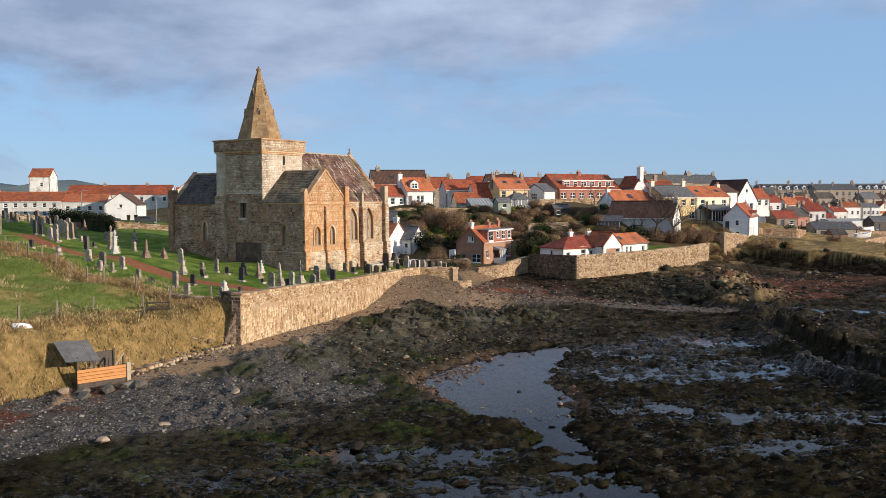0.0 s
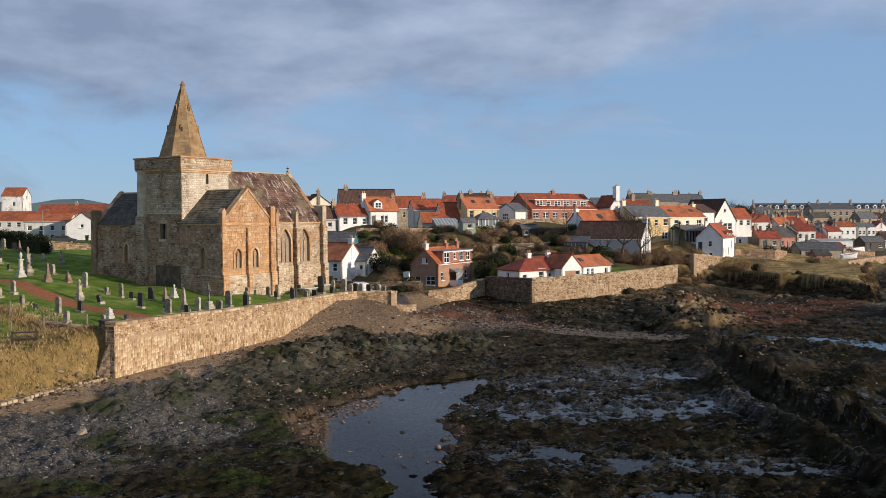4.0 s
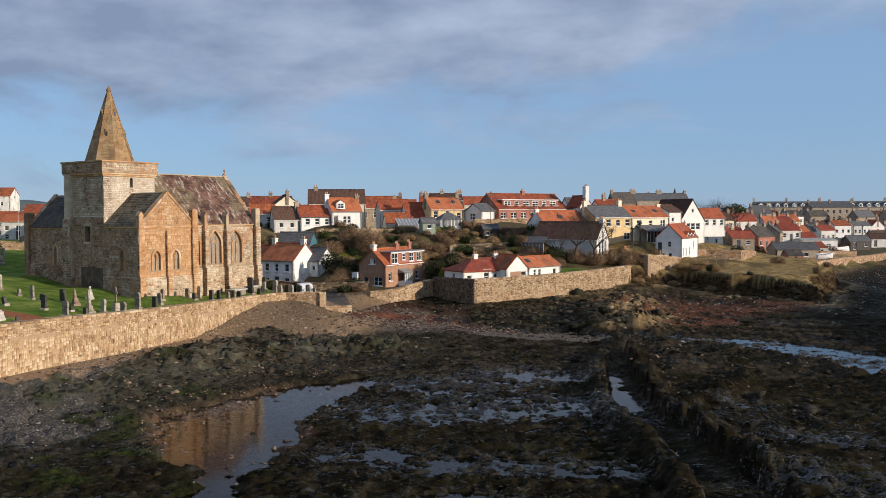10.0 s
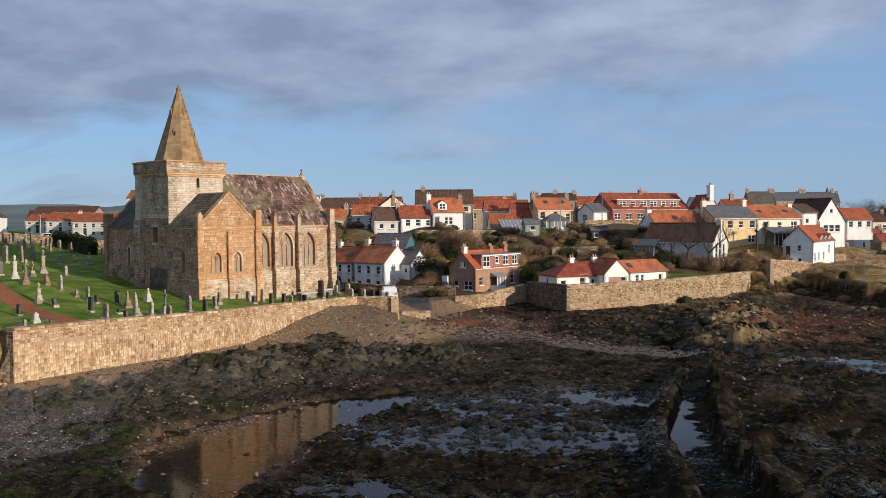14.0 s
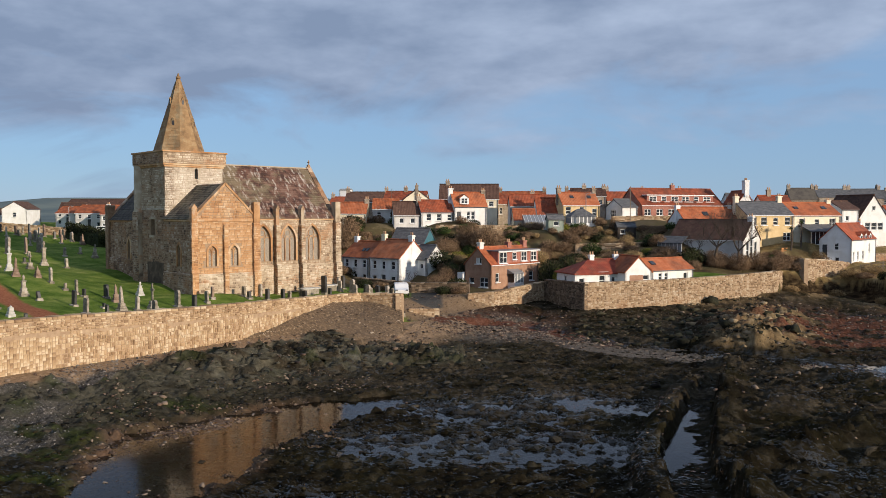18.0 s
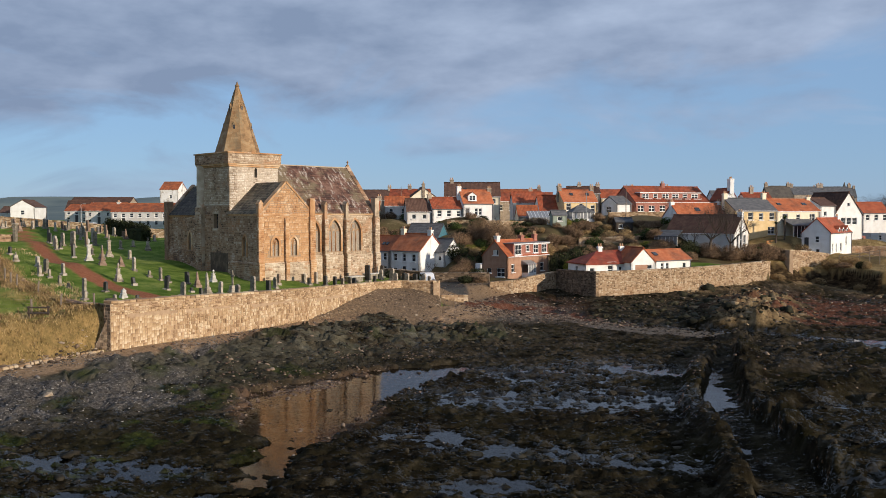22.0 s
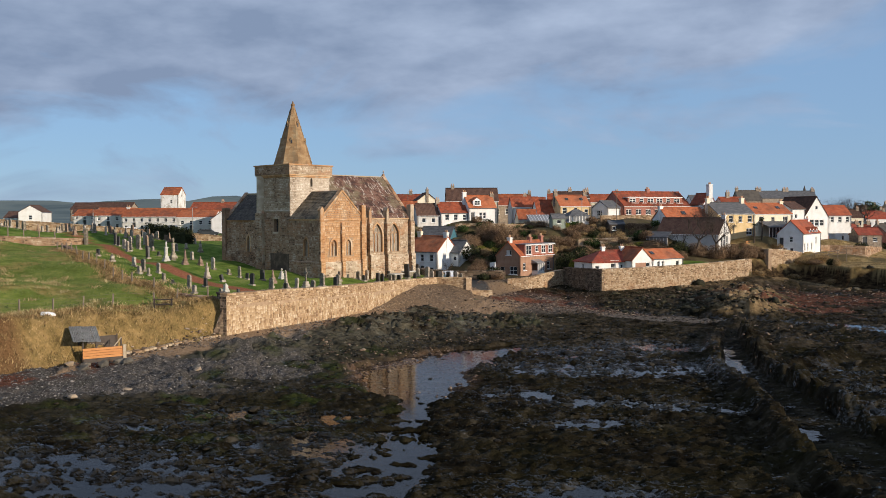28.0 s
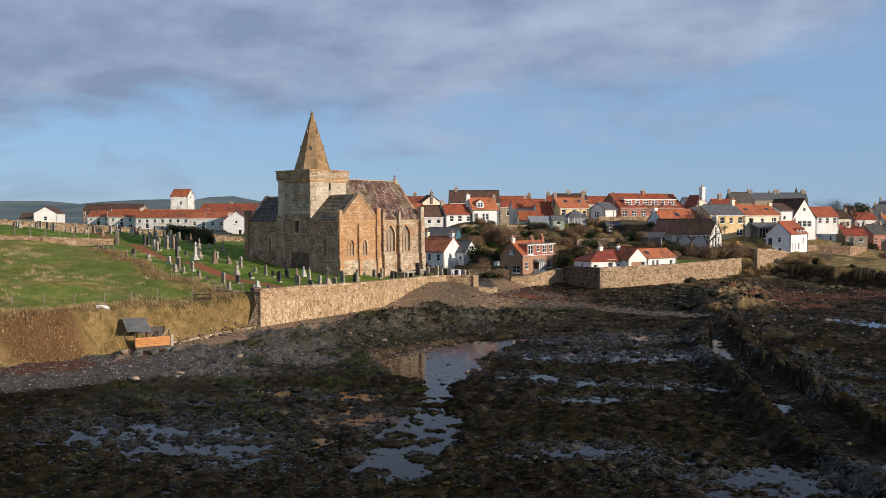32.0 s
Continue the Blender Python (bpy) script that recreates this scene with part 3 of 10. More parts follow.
LEVELS_EAST = [(30, 147, 10.9), (22, 168, 12.0), (36, 178, 12.4), (38, 140, 6.3), (43, 137, 5.4), (46, 152, 8.6), (51.5, 147, 5.8), (57, 150, 5.4),
               (60, 172, 7.6), (46, 136, 3.9), (49.6, 139.6, 4.0), (55, 131.5, 4.3), (60, 132, 4.2), (62, 121, 3.4), (58, 141, 4.3), (66, 140, 4.1), (67, 158, 3.9), (75, 160, 3.6), (90, 186, 3.0), (110, 220, 2.7), (146, 300, 2.6), (104, 240, 3.0), (84, 228, 3.6), (150, 330, 4.4),
               (100, 350, 11), (155, 402, 9.5), (0, 210, 13), (-50, 190, 11), (40, 230, 13), (230, 330, 3), (250, 420, 9)]
LEVELS = np.array(LEVELS_KIRK + LEVELS_WEST + LEVELS_MID + LEVELS_EAST, float)

FOOTPATH = [(-14.2, 65.6), (-18.0, 67.6), (-22.2, 70.5), (-26.2, 73.0), (-32.4, 78.2), (-38, 83.8), (-44.3, 90), (-54.7, 101.5), (-66, 114)]
WATER = 0.16
POOL_EAST = [(10.5, 68.5), (8.8, 65), (8.2, 61), (6.7, 56), (7.2, 50.5), (6.8, 46.5), (6.1, 42), (6.7, 38.5), (8.2, 33.5), (8.5, 29), (7.8, 22)]
POOL_WEST = [(4.6, 22), (4.9, 29), (5.0, 35), (4.7, 41), (4.3, 45.4), (1.6, 47.2), (0.2, 50.4), (-2.4, 55.3), (-0.9, 58.8), (0.9, 62), (3.4, 65.2), (5.5, 67.4), (8.5, 69.5)]
POOL = POOL_EAST + POOL_WEST
# Low parts of the flat, where water stands between the weed: x, y and half axes.
WET_SPOTS = [(18.5, 46.2, 8.5, 1.9), (17, 41, 4.5, 2.2), (15.5, 67, 6.5, 3.2), (22.5, 70.5, 5, 3.0), (15.5, 58, 7.5, 3.6), (22.5, 60.5, 4, 4), (23.5, 45.4, 3, 1.3), (16.5, 28, 5, 2.0), (11.5, 48.5, 3.5, 2.4),
             (-5, 27, 11, 5.5), (1.5, 32, 4.5, 4), (-2, 39.4, 6.5, 2.0), (-10, 36, 4, 1.6), (36, 50, 4, 2), (33.5, 43, 3.5, 3), (35, 59, 3, 2), (27, 24, 8, 3)]
GULLY = [(31.2, 82.5), (29.6, 77), (28.6, 70), (28.1, 64), (27.7, 59), (27.9, 55), (28.6, 51), (28.8, 46), (28.8, 42), (28.9, 37), (29.2, 30), (31, 22)]
GULLY_HALF = [0.2, 0.5, 0.85, 1.15, 1.1, 1.1, 1.2, 1.3, 1.45, 1.75, 1.5, 1.2]
SPUR = [(30.6, 56.5), (33.6, 60.5), (36.8, 65.5), (38, 69)]
HEADLAND = [(85, 56), (87, 77), (92, 95), (97, 111), (106, 146)]
BURN = [(12, 107), (18, 101.5), (22.5, 98.6), (30.2, 93.6), (36.8, 90.6), (44.5, 86), (49, 80), (51.5, 72), (60, 50)]
BURN_HALF = [0.5, 0.8, 1.1, 1.7, 3.2, 4.6, 4.8, 4.6, 4.6]
LEDGE = [(-5, 71), (-1, 77.5), (4, 83), (10, 84)]
RIDGE = [(32, 86.5), (38, 83), (44, 78.5), (47, 70), (52, 58)]
OUTCROP = [(37, 114.5), (36.5, 108), (35, 102), (33.5, 97)]


def land_level(x, y):
    w = 0.0
    z = 0.0
    for px, py, pz in LEVELS:
        k = 1.0 / ((x - px) ** 2 + (y - py) ** 2 + 3.0) ** 1.6
        w, z = w + k, z + k * pz
    z = z / w
    far = np.hypot(x, y)
    ridge = np.maximum(60 * np.exp(-((x + 1010) / 150) ** 2), np.maximum(54 * np.exp(-((x + 1260) / 200) ** 2), 50 * np.exp(-((x + 1700) / 380) ** 2)))
    hills = ridge * np.exp(-((y - 2350) / 400) ** 2) + 10 * sstep(1500, 3200, far)
    return z + hills + (fbm(x / 9, y / 9, 3, 5) - 0.5) * 0.5 * sstep(0, 1, np.clip(far / 60, 0, 1))


def inside(x, y, ring):
    odd = np.zeros(x.shape, bool)
    for (ax, ay), (bx, by) in zip(ring, ring[1:] + ring[:1]):
        if ay == by:
            continue
        hit = ((ay > y) != (by > y)) & (x < (bx - ax) * (y - ay) / (by - ay) + ax)
        odd ^= hit
    return odd


def inside_land(x, y):
    return inside(x, y, [(p[0], p[1]) for p in COAST] + [(6000, 30), (6000, 6000), (-6000, 6000), (-6000, -120)])


def terrain(x, y):
    """Height and zone weights of the ground at arrays x, y."""
    d, along = line_dist(x, y, COAST)
    pos = along * (len(COAST) - 1)
    width = np.interp(pos, range(len(COAST)), [p[2] for p in COAST])
    foot = np.interp(pos, range(len(COAST)), [p[3] for p in COAST])
    land = inside_land(x, y)
    # the shore
    rough = fbm(x / 2.6, y / 1.7, 5, 11, 0.55)
    coarse = fbm(x / 9, y / 6, 3, 21)
    streak = fbm(x / 3.4 + y / 9, y / 0.95 + x / 9, 3, 25)
    fine = fbm(x / 0.62, y / 0.46, 4, 15, 0.66)
    wet = np.zeros(x.shape)
    for cx, cy, rx, ry in WET_SPOTS:
        wet = np.maximum(wet, np.exp(-((x - cx) / rx) ** 2 - ((y - cy) / ry) ** 2))
    wet = np.clip(wet * 1.3 + (coarse - 0.5) * 1.1 + (rough - 0.5) * 0.8, 0, 1)
    crumb = fbm(x / 0.5, y / 0.27, 3, 29, 0.6)
    frill = fbm(x / 1.5 + y / 14, y / 0.5, 4, 27, 0.62)
    flat = 0.365 - 0.25 * wet + (coarse - 0.5) * 0.12 + (rough - 0.5) * 0.15 + (streak - 0.5) * 0.26 + (fine - 0.5) * 0.34 + (frill - 0.5) * (0.42 + 0.2 * wet) + (crumb - 0.5) * (0.42 + 0.22 * wet)
    reach = np.where(x < 3, 6.5, 6.0)
    slope = np.exp(-(d / reach) ** 1.4)
    ridged = 1 - np.abs(2 * fbm(x / 3.2 + y / 9, y / 2.4, 4, 31) - 1)
    z = flat * (1 - slope) + (foot + (ridged - 0.6) * 0.5 + (fine - 0.5) * 0.35) * slope
    shelf = sstep(-20, -12, x) * sstep(20, 10, x) * np.exp(-(d / 10.0) ** 2) * sstep(96, 84, y)
    steps = np.floor(ridged * 5 + (fine - 0.5) * 0.8) / 5
    z = z + shelf * (steps - 0.5) * 0.8
    strip = (x < 3) * (x > -21.5) * sstep(2.7, 1.9, d + (rough - 0.5) * 1.4)
    z = z * (1 - strip) + (foot - 0.12 * d + 0.1 * (fine - 0.5)) * strip
    dl, _ = line_dist(x, y, LEDGE)
    z = z + np.exp(-(dl / 2.6) ** 2) * (0.5 + 1.1 * (steps - 0.5))
    # tilted slabs of the ledge, broken off along slanting cracks
    bed_u = (0.52 * x + 0.62 * y) / 1.9 + 3.2 * (fbm(x / 7, y / 7, 3, 141) - 0.5)
    bed_v = (0.8 * x - 0.45 * y) / 3.4 + 2.2 * (fbm(x / 5, y / 5, 3, 143) - 0.5)
    slab = (bed_u - np.floor(bed_u)) * (0.5 + 0.5 * lattice(np.floor(bed_u), np.floor(bed_v), 145)) + 0.35 * lattice(np.floor(bed_v), np.floor(bed_u), 147)
    crack = np.minimum(np.minimum(bed_u - np.floor(bed_u), 1 - bed_u + np.floor(bed_u)) * 1.9, np.minimum(bed_v - np.floor(bed_v), 1 - bed_v + np.floor(bed_v)) * 3.4)
    rocky = np.clip(np.exp(-(dl / 3.4) ** 2) + shelf, 0, 1) * (1 - strip)
    z = z + rocky * ((slab - 0.45) * 0.55 - 0.22 * sstep(0.16, 0.0, crack))
    do, ao = line_dist(x, y, OUTCROP)
    crag = fbm(x / 3.5, y / 3.5, 4, 41, 0.5)
    strata = 1 - np.abs(2 * fbm(x / 4.5 + y / 6, y / 1.5 - x / 5, 4, 43, 0.5) - 1)
    z = z + np.exp(-(do / 4.6) ** 2) * (1.75 + 1.9 * (np.floor(crag * 9) / 9 - 0.5) + 2.2 * (strata - 0.6) + 0.7 * (fine - 0.5) - 0.6 * ao)
    dh, _ = line_dist(x, y, HEADLAND)
    z = z + np.exp(-(dh / 5.0) ** 2) * (9.5 + 4.0 * (np.floor(crag * 10) / 10 - 0.5))
    dg, ag = line_dist(x, y, GULLY)
    gn = len(GULLY) - 1
    bed = np.interp(ag * gn, range(gn + 1), GULLY_HALF)
    west = x < np.interp(y, [p[1] for p in GULLY][::-1], [p[0] for p in GULLY][::-1])
    edge = dg - bed + (rough - 0.5) * 0.7 + (fine - 0.5) * 0.15
    gully = sstep(0.34, -0.30, edge)
    blocky = np.floor(fbm(x / 2.2, y / 1.8, 4, 51, 0.6) * 11) / 11
    on = sstep(0.0, 0.05, ag)
    lip = west * on * sstep(1.9, 0.9, edge) * np.clip(0.85 + 0.7 * (rough - 0.5) + 0.5 * (blocky - 0.45), 0.45, 1.1)
    east = (~west) * sstep(-0.05, 0.25, edge) * np.exp(-(np.maximum(edge - 3.0, 0) / 5.0) ** 2) * on
    dr, _ = line_dist(x, y, RIDGE)
    dsp, _ = line_dist(x, y, SPUR)
    east = np.clip(east * (0.55 + 0.5 * sstep(2.2, 0.4, edge)) + 0.55 * np.exp(-(dsp / 0.8) ** 2) + np.exp(-(dr / 2.4) ** 2) * 0.6, 0, 1.15)
    z = z + (lip * 0.8 + east * np.clip(1.0 + 1.5 * (blocky - 0.45) + 0.8 * (slab - 0.45), 0.35, 1.7)) * (1 - gully)
    z = z * (1 - gully) + (np.interp(y, [36, 38.5, 41, 44, 46, 48.5, 51, 55, 58, 61, 70, 74], [0.45, 0.2, 0.12, 0.45, 0.4, 0.14, 0.4, 0.34, 0.14, 0.12, 0.08, 0.3]) + 0.3 * (rough - 0.5) + 0.2 * (fine - 0.5) + 0.12 * (x - 28)) * gully
    dp, _ = line_dist(x, y, POOL + POOL[:1])
    dp = np.where(inside(x, y, POOL), -dp, dp)
    pool = sstep(0.5, -0.5, dp - 0.35 + (fbm(x / 1.6, y / 0.9, 5, 71, 0.66) - 0.5) * 3.6)
    silt = sstep(1.5, -0.8, dp + (rough - 0.5) * 2.5) * sstep(8.2, 4.4, x + 0.35 * (y - 60)) * sstep(46, 49, y)
    z = z * (1 - pool) + (0.03 + 0.11 * silt * sstep(3.4, -0.6, x - 0.25 * (y - 54)) + (rough - 0.5) * 0.22 + (fine - 0.5) * (0.5 - 0.36 * silt) + 0.24 * sstep(0.53, 0.64, fbm(x / 1.5, y / 1.0, 5, 75, 0.6)) * sstep(47, 36, y)) * pool
    db, ab = line_dist(x, y, BURN)
    wide = np.interp(ab * 8, range(9), BURN_HALF)
    burn = sstep(0.9, -0.4, db - wide + (fbm(x / 2.5, y / 1.6, 4, 81) - 0.5) * 2.5)
    z = z * (1 - burn) + (0.09 + (rough - 0.5) * 0.34 + (streak - 0.5) * 0.40 + (fine - 0.5) * 0.55 + (frill - 0.5) * 0.25) * burn
    bar = sstep(2.6, 1.4, line_dist(x, y, [(9, 104), (16.5, 99), (20, 94), (26.5, 91.2), (31, 88.6)])[0] + (rough - 0.5) * 1.6) * (~land)
    z = z * (1 - bar) + (0.34 + 0.02 * np.maximum(y - 92, 0) + (rough - 0.5) * 0.14 + (fine - 0.5) * 0.08) * bar
    out = sstep(900, 1400, np.hypot(x, y)) * (~land)
    z = z - 6 * out
    # the land
    top = land_level(x, y)
    ragged = (x > 41) * (x < 82) * np.abs(fbm(x / 7, y / 7, 4, 93) - 0.46) * 6
    rise = np.where(land, sstep(0, 1, (d - 0.1 - ragged) / np.where(x > 41, width * 0.8, width)), 0.0)
    h = np.where(land, foot * (1 - rise) + top * rise, z)
    bank = land * (width > 1.0) * (width < 9) * sstep(6.6, 5.2, d + 2.2 * (fbm(x / 4, y / 4, 3, 91) - 0.5)) * (x < -14)
    h = h + bank * (fbm(x / 1.6, y / 1.6, 4, 95) - 0.5) * 0.9
    h = h + land * (x > 41) * (x < 200) * sstep(0.02, 0.3, rise) * sstep(1.0, 0.6, rise) * (fbm(x / 2.6, y / 2.6, 4, 96, 0.62) - 0.5) * 2.8
    # zones
    dpath, _ = line_dist(x, y, FOOTPATH)
    path = land * sstep(0.95, 0.7, dpath + 0.3 * (vnoise(x, y, 3) - 0.5))
    trod, _ = line_dist(x, y, [(-16.4, 60.2), (-20.6, 57.2), (-26.5, 52.6), (-36, 46.5), (-60, 31)])
    dry = np.clip(bank, 0, 1) * (1 - 0.85 * np.exp(-(trod / 0.75) ** 2))
    earth = bank * sstep(3.6, 2.0, np.hypot((x + 28.5) * 0.6, y - 45.8) + 1.4 * (rough - 0.5))
    slip = land * sstep(10, 6, np.hypot(x - 4.5, (y - 107) * 0.8))
    east_bank = land * (x > 40) * (x < 110) * sstep(30, 16, d)
    east_bank = east_bank * sstep(0.9, 1.0, rise)
    dry = np.maximum(dry, east_bank * np.maximum(sstep(0.38, 0.55, fbm(x / 3, y / 3, 3, 97)), 0.8 * sstep(14, 7, d)))
    fence, _ = line_dist(x, y, [(-46, 84.5), (-34.2, 72.6), (-24.6, 64.3), (-19.0, 61.8)])
    below = land * (x < -17) * (y < np.interp(x, [-75, -47, -34.2, -24.6, -19], [74, 84.5, 72.6, 64.3, 61.8]))
    tuft = np.clip(below * np.maximum(0.75 * sstep(2.6, 0.6, fence + 1.6 * (fbm(x / 2, y / 2, 3, 121) - 0.5)), 0.62 * sstep(0.52, 0.72, fbm(x / 2.6, y / 2.2, 4, 123)) + 0.16), 0, 1)
    garden = land * np.maximum((y > 117) * (x > -26) * (x < 60) * (y < 170) * (1 - (y < 129) * (x > 20) * (x < 39)), sstep(30, 22, d) * (x > 40) * (x < 130) * (y < 165))
    # steep bank face, given the shade-darkened earth colours
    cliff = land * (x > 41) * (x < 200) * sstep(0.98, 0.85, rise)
    # weight of the haze-pale colours on distant land
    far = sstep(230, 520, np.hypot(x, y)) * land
    algae = (~land) * np.clip(sstep(17, 9, np.hypot(x + 8, (y - 50) * 0.75)) + np.exp(-(dl / 3.0) ** 2) * 0.8, 0, 1) * 0.7 * sstep(0.53, 0.68, fbm(x / 2.2, y / 1.5, 5, 111))
    olive = bank * sstep(4.6, 3.0, d + 2 * (coarse - 0.5))
    gravel = (~land) * np.clip(0.85 * bar + 0.8 * sstep(9, 4, np.hypot(x - 9.5, (y - 102) * 0.8)) * sstep(0.30, 0.42, rough), 0, 1)
    # brown ends at the eastern shadow edge, painting the shore beyond darker
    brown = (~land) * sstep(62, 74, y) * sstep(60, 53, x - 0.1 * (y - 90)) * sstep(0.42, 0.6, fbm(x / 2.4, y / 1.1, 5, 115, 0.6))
    lane = land * sstep(2.0, 1.5, line_dist(x, y, [(0.8, 108.5), (-1, 114), (-3, 121), (-22, 128), (-48, 135)])[0])
    town = land * np.clip(sstep(150, 165, y) * sstep(-75, -60, x), 0, 1) * sstep(700, 400, y)
    shingle = (~land) * np.clip(sstep(9.5, 5.5, d) * (x < -9) + sstep(3.2, 2.0, line_dist(x, y, [(-34, 32), (-24, 38.5), (-17, 44), (-11, 49), (-6.5, 52.5)])[0] + 1.6 * (rough - 0.5)) + 0.9 * sstep(9.5, 6.5, np.hypot(x + 13, (y - 52) * 0.9)) * (y < 60), 0, 1) * np.maximum(sstep(0.35, 0.5, fbm(x / 5, y / 3, 3, 99)), 0.85 * sstep(-15, -19, x))
    sand = (~land) * strip
    sand = np.maximum(sand, slip * 0.75)
    sand = np.maximum(sand, (~land) * sstep(7.0, 3.5, np.hypot(x - 2.6, (y - 97) * 0.5) + 3.0 * (rough - 0.5)))
    red = (~land) * np.clip(1.7 * np.exp(-((d - 1.7) / 1.5) ** 2) * (x < -19) + 1.2 * sstep(2.6, 1.2, line_dist(x, y, [(4.6, 101.5), (8.3, 106.6), (12.8, 106), (18, 99.6), (21, 97.2)])[0] + 2.0 * (rough - 0.5)) + 0.35 * sstep(8, 3, np.hypot(x - 8, y - 108) - 3) + 0.85 * sstep(16, 8, np.hypot((x - 50) * 0.7, y - 114)) + 0.8 * sstep(14, 6, d) * (x > 66) + 0.7 * sstep(9, 4, np.hypot((x - 44) * 0.6, y - 103)), 0, 1)
    # red is cut off there too, so the colour deepens the shade
    red = red * np.where(x > 48, sstep(104, 111, y - (x - 48) * 0.75), 1.0)
    red = red * sstep(64, 57, x - 0.2 * (y - 100)) * sstep(0.35, 0.55, fbm(x / 2.2, y / 1.6, 4, 103))
    ochre = (~land) * np.clip(np.exp(-(do / 4.6) ** 2) * sstep(0.6, 1.2, z) * 1.3 * sstep(29, 33, x) + 0.8 * np.exp(-(d / 2.2) ** 2) * (x > 28), 0, 1) * sstep(0.28, 0.46, fbm(x / 2.0, y / 2.0, 4, 151))
    ledge = (~land) * np.clip(np.exp(-(dl / 3.5) ** 2) + shelf, 0, 1)
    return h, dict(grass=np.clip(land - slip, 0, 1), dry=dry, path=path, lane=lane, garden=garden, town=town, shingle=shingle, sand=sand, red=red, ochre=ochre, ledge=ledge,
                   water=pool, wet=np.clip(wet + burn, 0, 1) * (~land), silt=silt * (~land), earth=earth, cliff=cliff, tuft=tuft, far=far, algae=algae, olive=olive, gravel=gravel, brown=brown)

# ---- ground sheet and water ----


def graded(stops, step):
    out = [stops[0]]
    for a, f in zip(stops[:-1], step):
        end = stops[stops.index(a) + 1]
        out += list(np.linspace(a, end, int(round((end - a) / f)) + 1)[1:])
    return out


def outward(mid, reach, grow):
    lo, hi = [mid[0]], [mid[-1]]
    s = mid[-1] - mid[-2]
    while hi[-1] < reach:
        s = min(s * grow, 160)
        hi.append(hi[-1] + s)
    s = mid[1] - mid[0]
    while lo[-1] > -reach:
        s = min(s * grow, 160)
        lo.append(lo[-1] - s)
    return np.array(lo[:0:-1] + list(mid) + hi[1:])


gx = outward(graded([-36, -14, 30, 56, 76], [0.2, 0.135, 0.17, 0.3]), 3600, 1.1)
gy = outward(graded([14, 20, 48, 72, 100, 134], [0.25, 0.13, 0.17, 0.24, 0.3]), 3600, 1.1)
GX, GY = np.meshgrid(gx, gy)
GH, ZONES = terrain(GX.ravel(), GY.ravel())
nx, ny = len(gx), len(gy)
ground_mesh = bpy.data.meshes.new("ground")
idx = np.arange(nx * ny).reshape(ny, nx)
quads = np.stack([idx[:-1, :-1], idx[:-1, 1:], idx[1:, 1:], idx[1:, :-1]], -1).reshape(-1, 4)
ground_mesh.vertices.add(nx * ny)
ground_mesh.vertices.foreach_set("co", np.stack([GX.ravel(), GY.ravel(), GH], -1).astype(np.float32).ravel())
ground_mesh.loops.add(quads.size)
ground_mesh.loops.foreach_set("vertex_index", quads.astype(np.int32).ravel())
ground_mesh.polygons.add(len(quads))
ground_mesh.polygons.foreach_set("loop_start", np.arange(0, quads.size, 4, dtype=np.int32))
ground_mesh.update(calc_edges=True)
ground_mesh.polygons.foreach_set("use_smooth", np.ones(len(quads), bool))
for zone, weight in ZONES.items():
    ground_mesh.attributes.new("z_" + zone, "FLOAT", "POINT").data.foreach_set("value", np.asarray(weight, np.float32))


